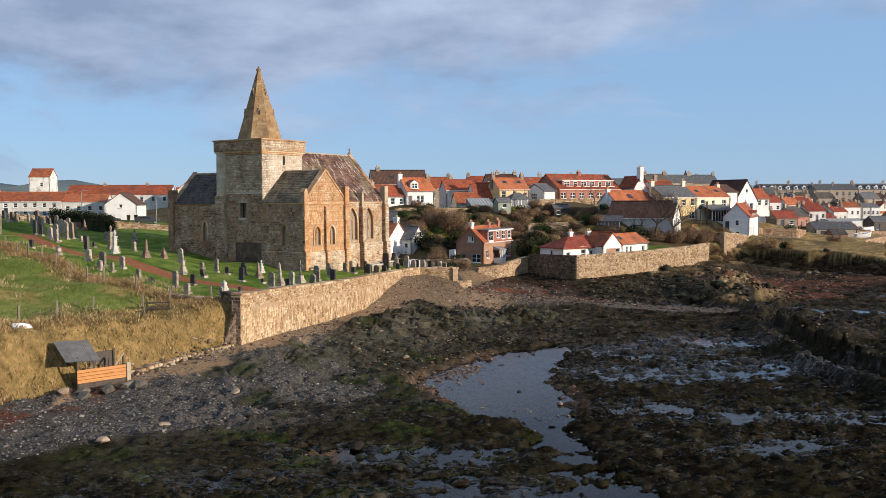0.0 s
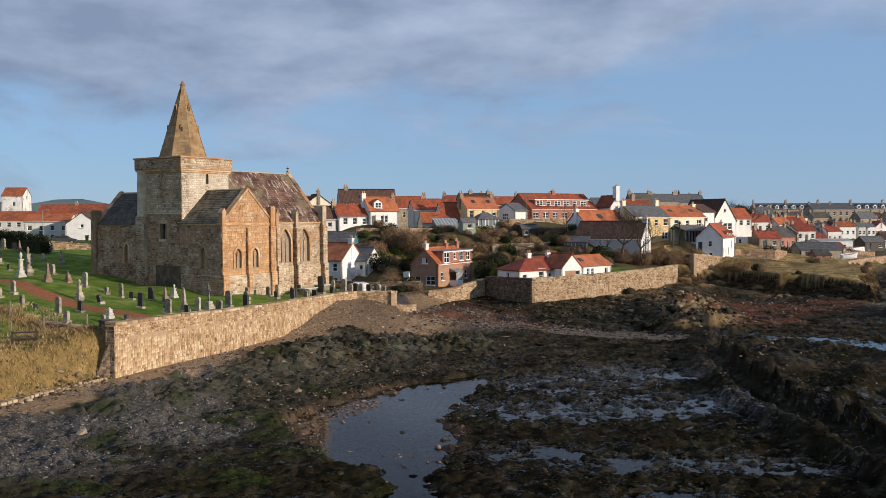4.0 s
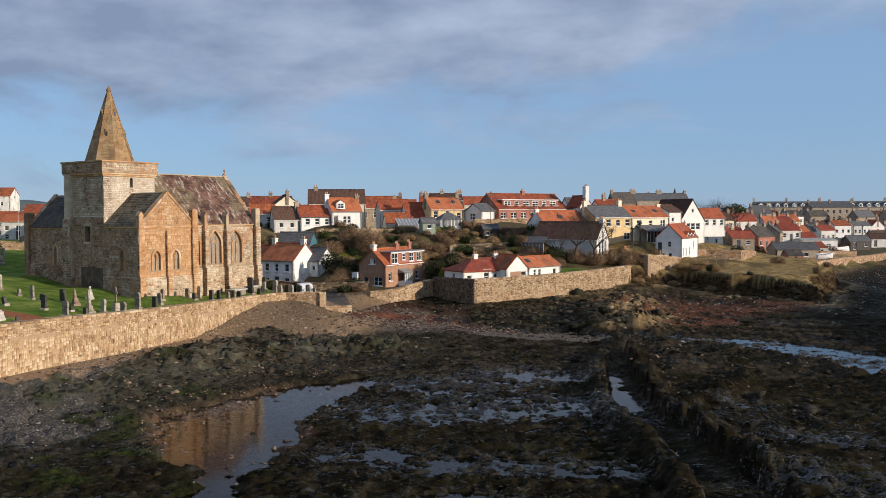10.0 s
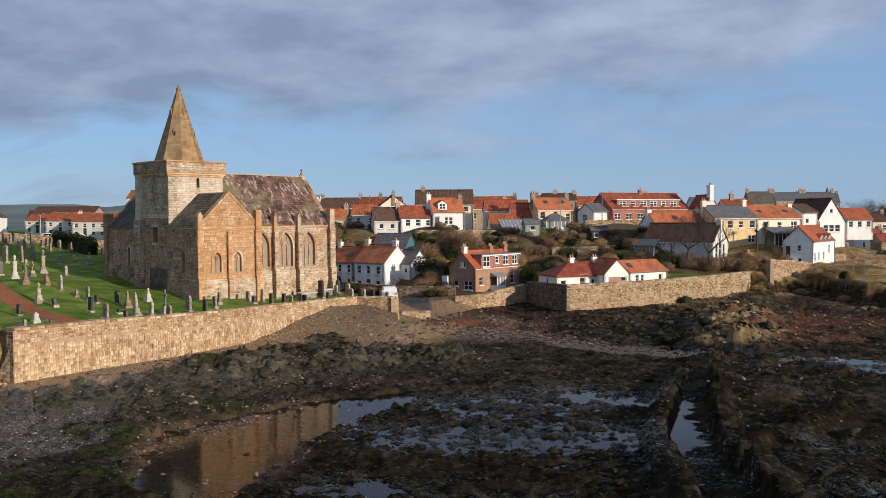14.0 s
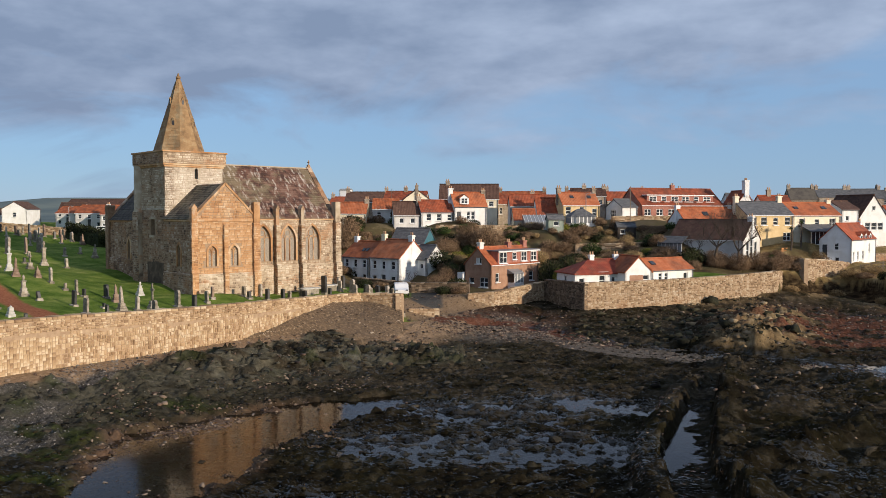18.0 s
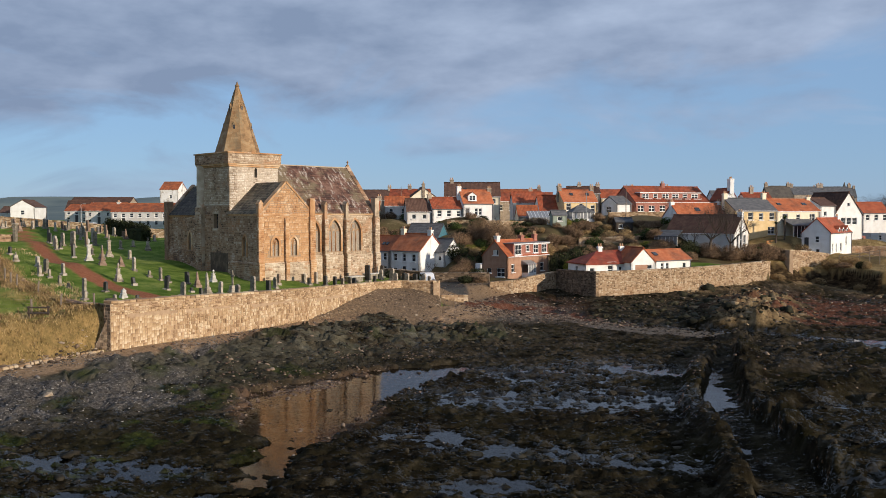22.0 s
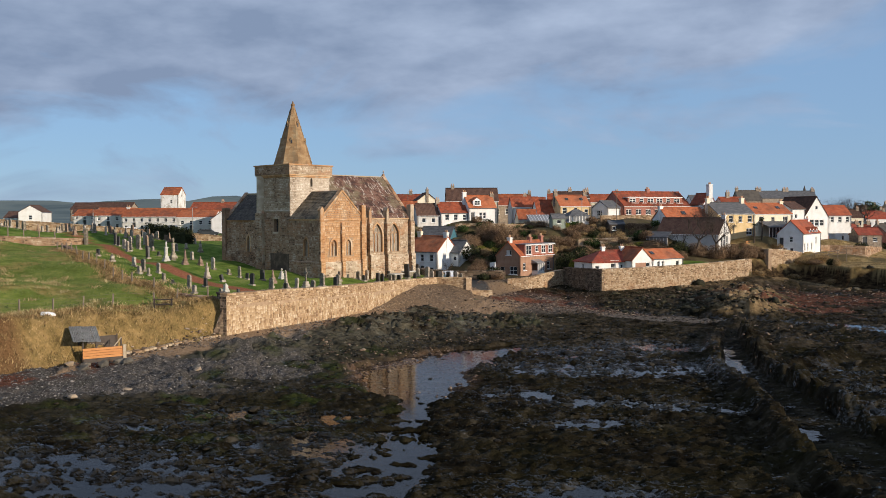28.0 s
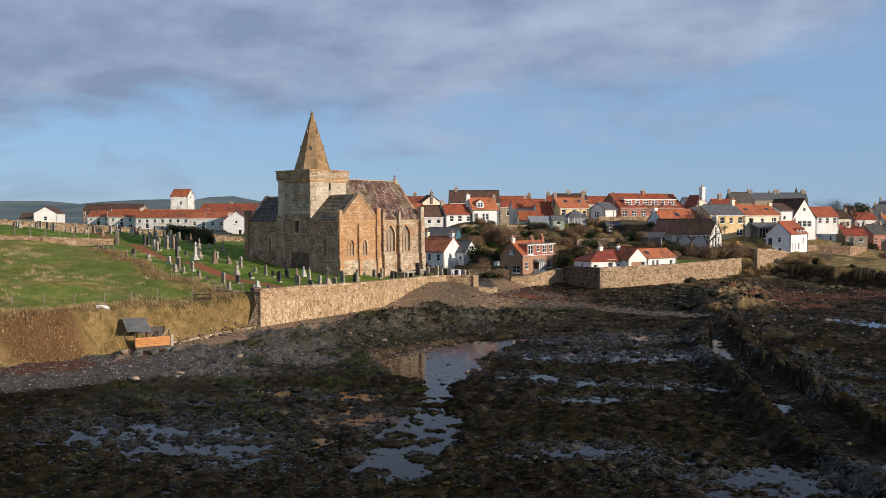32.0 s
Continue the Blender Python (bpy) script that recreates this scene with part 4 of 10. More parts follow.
def ground_material():
    m = bpy.data.materials.new("shore_and_land")
    m.use_nodes = True
    n, l = m.node_tree.nodes, m.node_tree.links
    b = n["Principled BSDF"]
    co = n.new("ShaderNodeTexCoord")

    def noise_fac(scale, detail=6.0, rough=0.6, stretch=None):
        t = n.new("ShaderNodeTexNoise")
        t.inputs["Scale"].default_value, t.inputs["Detail"].default_value, t.inputs["Roughness"].default_value = scale, detail, rough
        if stretch:
            mp = n.new("ShaderNodeMapping")
            mp.inputs["Scale"].default_value = stretch
            l.new(co.outputs["Object"], mp.inputs["Vector"])
            l.new(mp.outputs[0], t.inputs["Vector"])
        else:
            l.new(co.outputs["Object"], t.inputs["Vector"])
        return t.outputs["Fac"]

    def ramp(fac, stops, lo=0.3, hi=0.7):
        r = n.new("ShaderNodeValToRGB")
        e = r.color_ramp.elements
        while len(e) < len(stops):
            e.new(0.5)
        for i, c in enumerate(stops):
            e[i].position, e[i].color = lo + (hi - lo) * i / (len(stops) - 1), (*c, 1)
        l.new(fac, r.inputs["Fac"])
        return r.outputs["Color"]

    def mix(fac, a, c):
        x = n.new("ShaderNodeMix")
        x.data_type = "RGBA"
        l.new(fac, x.inputs["Factor"])
        l.new(a, x.inputs["A"])
        l.new(c, x.inputs["B"])
        return x.outputs["Result"]

    def zone(name):
        a = n.new("ShaderNodeAttribute")
        a.attribute_name = "z_" + name
        return a.outputs["Fac"]

    mid, finer, big = noise_fac(0.9, 10), noise_fac(5.0, 8, 0.7), noise_fac(0.16, 5)
    col = ramp(mid, [(0.0035, 0.003, 0.0016), (0.009, 0.0072, 0.004), (0.02, 0.0165, 0.0095), (0.055, 0.047, 0.032)])
    col = mix(ramp(big, [(0, 0, 0), (0.45, 0.45, 0.45)], 0.45, 0.7), col, ramp(finer, [(0.009, 0.009, 0.003), (0.024, 0.022, 0.007), (0.045, 0.04, 0.014)]))
    col = mix(zone("ledge"), col, ramp(noise_fac(0.7, 9, 0.65, (1, 2.2, 3)), [(0.024, 0.022, 0.015), (0.062, 0.057, 0.04), (0.105, 0.096, 0.068), (0.165, 0.15, 0.11)]))
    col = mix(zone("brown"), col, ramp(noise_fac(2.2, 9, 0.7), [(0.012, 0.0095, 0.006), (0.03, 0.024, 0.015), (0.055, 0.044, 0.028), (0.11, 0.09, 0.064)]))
    col = mix(zone("gravel"), col, ramp(noise_fac(5.0, 6, 0.8), [(0.05, 0.042, 0.034), (0.11, 0.092, 0.073), (0.17, 0.145, 0.12), (0.28, 0.25, 0.21)]))
    col = mix(zone("algae"), col, ramp(finer, [(0.010, 0.016, 0.004), (0.026, 0.036, 0.009), (0.06, 0.075, 0.016)]))
    col = mix(zone("ochre"), col, ramp(noise_fac(1.5, 10, 0.7), [(0.05, 0.034, 0.018), (0.16, 0.112, 0.058), (0.26, 0.187, 0.098), (0.35, 0.27, 0.165)]))
    col = mix(zone("shingle"), col, ramp(noise_fac(7.0, 4, 0.8), [(0.022, 0.02, 0.017), (0.058, 0.052, 0.046), (0.11, 0.10, 0.088), (0.23, 0.21, 0.19)]))
    col = mix(zone("sand"), col, ramp(finer, [(0.14, 0.09, 0.052), (0.26, 0.178, 0.107), (0.38, 0.275, 0.18)]))
    col = mix(zone("silt"), col, ramp(finer, [(0.045, 0.027, 0.014), (0.09, 0.053, 0.028), (0.14, 0.085, 0.047)]))
    col = mix(zone("red"), col, ramp(finer, [(0.042, 0.017, 0.010), (0.11, 0.046, 0.028), (0.19, 0.10, 0.065)]))
    green = ramp(noise_fac(0.5, 9, 0.65), [(0.055, 0.095, 0.014), (0.095, 0.148, 0.024), (0.155, 0.205, 0.042), (0.26, 0.27, 0.08)])
    col = mix(zone("grass"), col, green)
    col = mix(zone("tuft"), col, ramp(noise_fac(1.4, 9, 0.65), [(0.11, 0.085, 0.025), (0.21, 0.16, 0.055), (0.32, 0.235, 0.09), (0.42, 0.32, 0.15)]))
    col = mix(zone("garden"), col, ramp(noise_fac(0.35, 9, 0.7), [(0.04, 0.03, 0.016), (0.09, 0.066, 0.036), (0.11, 0.09, 0.042), (0.22, 0.165, 0.10)]))
    col = mix(zone("town"), col, ramp(noise_fac(0.3, 9, 0.7), [(0.045, 0.05, 0.018), (0.09, 0.075, 0.045), (0.12, 0.105, 0.08)]))
    # distant land paled and blued: haze painted into its colour
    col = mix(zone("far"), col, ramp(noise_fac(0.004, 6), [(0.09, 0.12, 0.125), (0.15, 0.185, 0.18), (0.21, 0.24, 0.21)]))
    # dark bank earth, taken near black to paint the undercut's shade
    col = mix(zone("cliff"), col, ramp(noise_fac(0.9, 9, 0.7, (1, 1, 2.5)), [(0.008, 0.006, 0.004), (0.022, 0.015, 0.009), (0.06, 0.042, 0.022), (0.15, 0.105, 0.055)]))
    col = mix(zone("dry"), col, ramp(noise_fac(0.8, 9, 0.65), [(0.10, 0.066, 0.026), (0.21, 0.145, 0.058), (0.33, 0.24, 0.105), (0.46, 0.355, 0.18)]))
    col = mix(zone("olive"), col, ramp(noise_fac(1.1, 9, 0.7), [(0.085, 0.06, 0.022), (0.18, 0.13, 0.05), (0.28, 0.19, 0.075), (0.40, 0.29, 0.13)]))
    col = mix(zone("earth"), col, ramp(finer, [(0.07, 0.04, 0.018), (0.14, 0.08, 0.036), (0.20, 0.125, 0.06)]))
    col = mix(zone("path"), col, ramp(finer, [(0.20, 0.075, 0.038), (0.29, 0.115, 0.06), (0.35, 0.16, 0.09)]))
    col = mix(zone("lane"), col, ramp(finer, [(0.04, 0.038, 0.035), (0.07, 0.066, 0.06), (0.10, 0.095, 0.085)]))
    l.new(col, b.inputs["Base Color"])
    # wet film between the weed: smooth where water lies, dull on weed and land
    def maths(kind, a, c):
        x = n.new("ShaderNodeMath")
        x.operation = kind
        for socket, value in zip(x.inputs, (a, c)):
            if isinstance(value, float):
                socket.default_value = value
            else:
                l.new(value, socket)
        return x.outputs[0]

    low = maths("MULTIPLY", zone("wet"), 0.12)
    film = ramp(maths("ADD", noise_fac(1.7, 8, 0.68, (0.6, 1.7, 1)), low), [(0, 0, 0), (1, 1, 1)], 0.645, 0.67)
    fleck = ramp(maths("ADD", noise_fac(6.5, 6, 0.66, (0.45, 2.0, 1)), low), [(0, 0, 0), (1, 1, 1)], 0.615, 0.628)
    film = mix(fleck, film, fleck)
    film = mix(zone("silt"), film, ramp(mid, [(0.3, 0.3, 0.3), (1, 1, 1)]))
    dullness = n.new("ShaderNodeMix")
    dullness.data_type = "RGBA"
    dullness.inputs["B"].default_value = (0, 0, 0, 1)
    l.new(film, dullness.inputs["A"])
    l.new(zone("grass"), dullness.inputs["Factor"])
    film = dullness.outputs["Result"]
    for socket, dull, shiny in (("Roughness", 0.85, 0.09), ("Specular IOR Level", 0.02, 0.42)):
        r = n.new("ShaderNodeMapRange")
        r.inputs["To Min"].default_value, r.inputs["To Max"].default_value = dull, shiny
        l.new(film, r.inputs["Value"])
        l.new(r.outputs[0], b.inputs[socket])
    bp = n.new("ShaderNodeBump")
    bp.inputs["Distance"].default_value = 0.10
    still = n.new("ShaderNodeMapRange")
    still.inputs["To Min"].default_value, still.inputs["To Max"].default_value = 1.0, 0.06
    l.new(film, still.inputs["Value"])
    l.new(still.outputs[0], bp.inputs["Strength"])
    l.new(noise_fac(6.5, 10, 0.72), bp.inputs["Height"])
    l.new(bp.outputs[0], b.inputs["Normal"])
    return m


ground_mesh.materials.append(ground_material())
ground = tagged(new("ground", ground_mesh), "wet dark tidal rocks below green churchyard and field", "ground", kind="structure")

wm = bpy.data.materials.new("still_pool_water")
wm.use_nodes = True
wn2, wl2 = wm.node_tree.nodes, wm.node_tree.links
wn2.remove(wn2["Principled BSDF"])
clear, shine, seen = wn2.new("ShaderNodeBsdfTransparent"), wn2.new("ShaderNodeBsdfGlossy"), wn2.new("ShaderNodeMixShader")
clear.inputs["Color"].default_value = (0.62, 0.56, 0.44, 1)
shine.inputs["Roughness"].default_value = 0.10
gloss = wn2.new("ShaderNodeFresnel")
gloss.inputs["IOR"].default_value = 1.34
wt = wn2.new("ShaderNodeTexNoise")
wt.inputs["Scale"].default_value = 3.2
wp = wn2.new("ShaderNodeBump")
wp.inputs["Strength"].default_value, wp.inputs["Distance"].default_value = 0.10, 0.02
wl2.new(wt.outputs["Fac"], wp.inputs["Height"])
wl2.new(wp.outputs[0], shine.inputs["Normal"])
wl2.new(wp.outputs[0], gloss.inputs["Normal"])
wl2.new(gloss.outputs[0], seen.inputs["Fac"])
wl2.new(clear.outputs[0], seen.inputs[1])
wl2.new(shine.outputs[0], seen.inputs[2])
wl2.new(seen.outputs[0], wn2["Material Output"].inputs["Surface"])
bm = bmesh.new()
for k, (px, py) in enumerate([(-1500, -1500), (1500, -1500), (1500, 250), (-1500, 250)]):
    bm.verts.new((px, py, WATER))
bm.verts.ensure_lookup_table()
bm.faces.new(bm.verts)
tagged(part("water", bm, wm), "still seawater lying in the tidal pools", "water", kind="structure")

# ---- masonry ----


def in_poly(x, z, poly):
    odd = False
    for (ax, az), (bx, bz) in zip(poly, poly[1:] + poly[:1]):
        if (az > z) != (bz > z) and x < (bx - ax) * (z - az) / (bz - az) + ax:
            odd = not odd
    return odd


def stone_cells(outline, holes, rng, course, length, joint=0.022):
    """Rows of stones (x0, z0, x1, z1) within an outline, clear of the holes."""
    xs, zs = [p[0] for p in outline], [p[1] for p in outline]
    cells, z = [], min(zs)
    if len(course) == 3:
        # random rubble: the face is split again and again into uneven stones
        todo = [(min(xs), min(zs), max(xs), max(zs))]
        while todo:
            a, lo, c, hi = todo.pop()
            w, h = c - a, hi - lo
            if w > length[1] or h > course[1] or (w > 2.2 * length[0] and h > 1.6 * course[0] and rng.random() < 0.35):
                f = rng.uniform(0.36, 0.64)
                if w / length[1] * rng.uniform(0.75, 1.3) > h / course[1]:
                    todo += [(a, lo, a + w * f, hi), (a + w * f, lo, c, hi)]
                else:
                    todo += [(a, lo, c, lo + h * f), (a, lo + h * f, c, hi)]
            elif all(in_poly(qx, qz, outline) for qx in (a + 0.03, c - 0.03) for qz in (lo + 0.02, hi - 0.04)):
                cells.append((a + joint / 2, lo + joint / 2, c - joint / 2, hi - joint / 2))
        cells.sort(key=lambda q: (round(q[0] / 0.5), q[1]))
        return cells
    while z < max(zs) - 0.08:
        h = min(rng.uniform(*course), max(zs) - z)
        x = min(xs) - rng.uniform(0, length[1])
        while x < max(xs):
            w = rng.uniform(*length)
            a, c = max(x, min(xs)), min(x + w, max(xs))
            x += w
            if c - a < 0.09:
                continue
            mx, mz = (a + c) / 2, z + h / 2
            if not all(in_poly(qx, mz, outline) for qx in (a + 0.04, mx, c - 0.04)):
                continue
            if not in_poly(mx, z + h - 0.03, outline):
                continue
            if any(in_poly(qx, qz, hole) for hole in holes for qx in (a, mx, c) for qz in (z + 0.02, mz, z + h - 0.02)):
                continue
            cells.append((a + joint / 2, z + joint / 2, c - joint / 2, z + h - joint / 2))
        z += h
    return cells


def stone_sheet(name, parent, at, outline, holes, material, seed, course=(0.14, 0.24), length=(0.18, 0.48), proud=(0.008, 0.034), label=""):
    """Stones proud of a wall face, in a frame with x along the wall, z up and the outside at -y; one joined mesh."""
    rng = random.Random(seed)
    verts, faces = [], []
    for x0, z0, x1, z1 in stone_cells(outline, holes, rng, course, length):
        p = rng.uniform(*proud)
        c = min(0.03, (x1 - x0) * 0.2, (z1 - z0) * 0.2)
        j = [rng.uniform(-0.022, 0.022) for _ in range(4)]
        i = len(verts)
        verts += [(x0, 0.01, z0), (x1, 0.01, z0), (x1, 0.01, z1), (x0, 0.01, z1),
                  (x0 + c + j[0], -p, z0 + c + j[1]), (x1 - c + j[1], -p, z0 + c + j[2]), (x1 - c + j[2], -p, z1 - c + j[3]), (x0 + c + j[3], -p, z1 - c + j[0])]
        faces += [(i + 4, i + 5, i + 6, i + 7), (i, i + 1, i + 5, i + 4), (i + 1, i + 2, i + 6, i + 5), (i + 2, i + 3, i + 7, i + 6), (i + 3, i, i + 4, i + 7)]
    me = bpy.data.meshes.new(name)
    me.from_pydata(verts, [], faces)
    me.materials.append(material)
    return tagged(part(name, me, material, parent, label, at), kind="stuff")


BRICK_SHAPES = {}


def stone_pieces(parent, at, outline, holes, material, seed, course, length, limit, proud=0.035):
    """Single stones as pieces of their own on shared meshes; those past the limit are joined."""
    rng = random.Random(seed)
    cells = stone_cells(outline, holes, rng, course, length)
    rest = []
    for k, (x0, z0, x1, z1) in enumerate(cells):
        if k >= limit:
            rest.append((x0, z0, x1, z1))
            continue
        w, h = max(1, round((x1 - x0) / 0.06)), max(1, round((z1 - z0) / 0.04))
        key = (w, h, material.name)
        if key not in BRICK_SHAPES:
            b = boxm(-0.5 * w * 0.06, -proud, -0.5 * h * 0.04, 0.5 * w * 0.06, 0.02, 0.5 * h * 0.04)
            bmesh.ops.bevel(b, geom=[e for e in b.edges if all(v.co.y < 0 for v in e.verts)], offset=0.010, segments=1, affect="EDGES")
            BRICK_SHAPES[key] = mesh_of("brick", b, material)
        o = new("brick", BRICK_SHAPES[key])
        o.parent = parent
        o.matrix_basis = at @ pose((x0 + x1) / 2, rng.uniform(-0.012, 0.012), (z0 + z1) / 2 + rng.uniform(-0.012, 0.012), rng.uniform(-1.2, 1.2), rng.uniform(-1.8, 1.8), rng.uniform(-0.8, 0.8))
    return rest


def wall_panel(outline, holes, thick, back=True):
    """A wall with real openings: x along, z up, front at y = 0, back at y = thick."""
    bm = bmesh.new()
    for y, flip in ((0.0, False), (thick, True)):
        if y and not back:
            continue
        edges = []
        for loop in [outline] + holes:
            vs = [bm.verts.new((px, y, pz)) for px, pz in loop]
            edges += [bm.edges.new((vs[i], vs[(i + 1) % len(vs)])) for i in range(len(vs))]
        made = bmesh.ops.triangle_fill(bm, edges=edges, use_beauty=True, normal=(0, 1 if flip else -1, 0))
        for g in made["geom"]:
            if isinstance(g, bmesh.types.BMFace) and (g.normal.y < 0) == flip:
                g.normal_flip()
    for loop in [outline] + holes:
        a = [bm.verts.new((px, 0, pz)) for px, pz in loop]
        b = [bm.verts.new((px, thick, pz)) for px, pz in loop]
        for i in range(len(loop)):
            j = (i + 1) % len(loop)
            bm.faces.new((a[i], a[j], b[j], b[i]))
    return bm


def lancet(cx, sill, width, spring, apex, n=7):
    """Outline of a pointed arch."""
    h, rise = width / 2, apex - spring
    big = (h * h + rise * rise) / (2 * h)       # radius of each side, struck from the springing line
    top = math.atan2(rise, big - h) if big > h else math.pi / 2
    right = [(cx + h - big + big * math.cos(top * k / n), spring + big * math.sin(top * k / n)) for k in range(n + 1)]
    left = [(2 * cx - x, z) for x, z in right[:-1]][::-1]
    return [(cx - h, sill), (cx + h, sill)] + right + left


def arch_band(outline_in, outline_out, y0, y1):
    """A moulding between two arch outlines of equal count (open at the sill)."""
    bm = bmesh.new()
    i0, o0 = outline_in[1:] + outline_in[:1], outline_out[1:] + outline_out[:1]
    rows = []
    for (a, b), (c, d) in zip(i0, o0):
        rows.append([bm.verts.new(p) for p in ((a, y1, b), (a, y0, b), (c, y0, d), (c, y1, d))])
    for p, q in zip(rows, rows[1:]):
        for k in range(3):
            bm.faces.new((p[k], p[k + 1], q[k + 1], q[k]))
    bm.faces.new(rows[0])
    bm.faces.new(rows[-1][::-1])
    return bm


def roof_slates(name, parent, origin, along, up, length, slope, material, seed, size=(0.34, 0.26), label=""):
    """Overlapping stone slates on a plane from an eave corner; one joined mesh of single slates."""
    rng = random.Random(seed)
    along, up = Vector(along).normalized(), Vector(up).normalized()
    nrm = along.cross(up)
    if nrm.z < 0:
        nrm = -nrm
    verts, faces = [], []
    s, row = 0.0, 0
    while s < slope:
        x = -rng.uniform(0, size[0])
        while x < length:
            w = size[0] * rng.uniform(0.7, 1.3)
            a, c = max(0, x), min(length, x + w)
            x += w
            if c - a < 0.06:
                continue
            top = min(s + size[1] * 1.35, slope)
            lift = 0.05 + rng.uniform(-0.012, 0.015)
            i = len(verts)
            for px, ps, pn in ((a + 0.006, s, lift), (c - 0.006, s, lift), (c - 0.006, top, 0.02), (a + 0.006, top, 0.02), (a + 0.006, s, 0.0), (c - 0.006, s, 0.0)):
                verts.append(tuple(Vector(origin) + along * px + up * (ps + (rng.uniform(-0.012, 0.012) if pn == lift else 0)) + nrm * pn))
            faces += [(i, i + 1, i + 2, i + 3), (i + 4, i + 5, i + 1, i)]
        s += size[1]
        row += 1
    me = bpy.data.meshes.new(name)
    me.from_pydata(verts, [], faces)
    me.materials.append(material)
    return tagged(part(name, me, material, parent, label), kind="stuff")


# ---- the church ----
KIRK = pose(-13.36, 82.49, 0, 0, 0, 57)     # local x eastwards, local y northwards, z as in the world
church = thing("church", KIRK, "old sandstone church with square tower and stone spire", "church")
SOUTH = Matrix.Identity(4)
WEST = pose(0, 0, 0, 0, 0, -90)


def kirk_wall(name, at, outline, holes, thick, face, seed, sheet=True, joint="mortar"):
    w = part(name, wall_panel(outline, holes, thick), M[joint], church, at=at)
    if sheet:
        stone_sheet("stonework", w, Matrix.Identity(4), outline, [grown(h, 0.05) for h in holes], face, seed)
    return w


def grown(outline, by):
    cx = sum(p[0] for p in outline) / len(outline)
    cz = sum(p[1] for p in outline) / len(outline)
    return [(x + math.copysign(by, x - cx), z + math.copysign(by, z - cz)) for x, z in outline]


def gothic_window(wall, cx, sill, width, spring, apex, lights, depth=0.2):
    glass_o = part("window", wall_panel(lancet(cx, sill, width, spring, apex), [], 0.04), M["leaded"], wall, at=pose(0, depth, 0))
    bm = bmesh.new()
    for k in range(1, lights):
        x = cx - width / 2 + width * k / lights
        box(bm, x - 0.05, -0.1, sill, x + 0.05, 0.03, spring + 0.15)
    r = width / lights / 2
    for k in range(lights):
        x = cx - width / 2 + width * (k + 0.5) / lights
        tube(bm, [(x + r * math.cos(a), -0.04, spring + 0.1 + r * 1.2 * math.sin(a)) for a in np.linspace(0, math.pi, 8)], 0.045, 4)
    if lights > 1:
        zc = spring + (apex - spring) * 0.52
        rr = width * 0.2
        tube(bm, [(cx + rr * math.cos(a), -0.04, zc + rr * math.sin(a)) for a in np.linspace(0, 2 * math.pi, 13)], 0.045, 4)
        for sx in (-1, 1):
            tube(bm, [(cx + sx * (width * 0.32 + 0.14 * math.cos(a)), -0.04, zc - 0.28 + 0.14 * math.sin(a)) for a in np.linspace(0, 2 * math.pi, 9)], 0.035, 4)
    part("tracery", bm, M["stone_warm"], glass_o)
    hood = arch_band(lancet(cx, sill, width + 0.02, spring, apex + 0.01), lancet(cx, sill, width + 0.42, spring, apex + 0.24), -0.07, 0.2)
    part("hood_mould", hood, M["stone_warm"], wall)
    return glass_o


# south transept
tr_w, tr_eave, tr_apex = 6.55, 11.85, 15.0
tr_out = [(0, 3.8), (tr_w, 3.8), (tr_w, tr_eave), (tr_w / 2, tr_apex), (0, tr_eave)]
tr_holes = [lancet(1.98, 7.75, 0.78, 9.0, 9.55), lancet(4.12, 7.75, 0.78, 9.0, 9.55)]
wall_s = kirk_wall("south_gable", SOUTH, tr_out, tr_holes, 0.9, M["stone_warm"], 3, sheet=False)
for cx in (1.98, 4.12):
    gothic_window(wall_s, cx, 7.75, 0.78, 9.0, 9.55, 2)
sw_holes = [lancet(-2.4, 7.7, 0.6, 9.1, 9.7)]
sw_out = [(-5.6, 3.8), (0, 3.8), (0, tr_eave), (-5.6, tr_eave)]
# west wall in the darker stone: its shade is partly in the colour
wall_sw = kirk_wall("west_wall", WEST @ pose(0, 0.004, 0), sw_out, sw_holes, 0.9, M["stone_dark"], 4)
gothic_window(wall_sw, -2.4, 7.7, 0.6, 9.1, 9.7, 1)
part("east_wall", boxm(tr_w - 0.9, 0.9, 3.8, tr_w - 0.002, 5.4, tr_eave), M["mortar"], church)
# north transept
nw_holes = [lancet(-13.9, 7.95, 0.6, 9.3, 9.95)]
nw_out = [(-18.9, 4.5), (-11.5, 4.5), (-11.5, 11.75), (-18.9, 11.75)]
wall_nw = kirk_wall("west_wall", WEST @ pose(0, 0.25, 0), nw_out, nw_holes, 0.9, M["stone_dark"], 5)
gothic_window(wall_nw, -13.9, 7.95, 0.6, 9.3, 9.95, 1)
prism_n = prism(bmesh.new(), [(0.25, 4.5), (6.3, 4.5), (6.3, 11.75), (3.25, 15.0), (0.25, 11.75)], 18.0, 18.9)
part("north_gable", prism_n, M["stone_dark"], church)
part("east_wall", boxm(5.5, 11.4, 4.2, 6.3, 18.0, 11.75), M["mortar"], church)
# choir
CH_V, CH_END, CH_EAVE = 4.1, 18.35, 11.9
ch_holes = [lancet(u, 7.75, 1.7, 9.7, 11.25) for u in (9.55, 12.45, 15.3)]
ch_out = [(6.4, 3.6), (CH_END, 3.6), (CH_END, CH_EAVE), (6.4, CH_EAVE)]
wall_c = kirk_wall("choir_wall", pose(0, CH_V, 0), ch_out, ch_holes, 0.9, M["stone_grey"], 6)
for u in (9.55, 12.45, 15.3):
    gothic_window(wall_c, u, 7.75, 1.7, 9.7, 11.25, 3, 0.26)
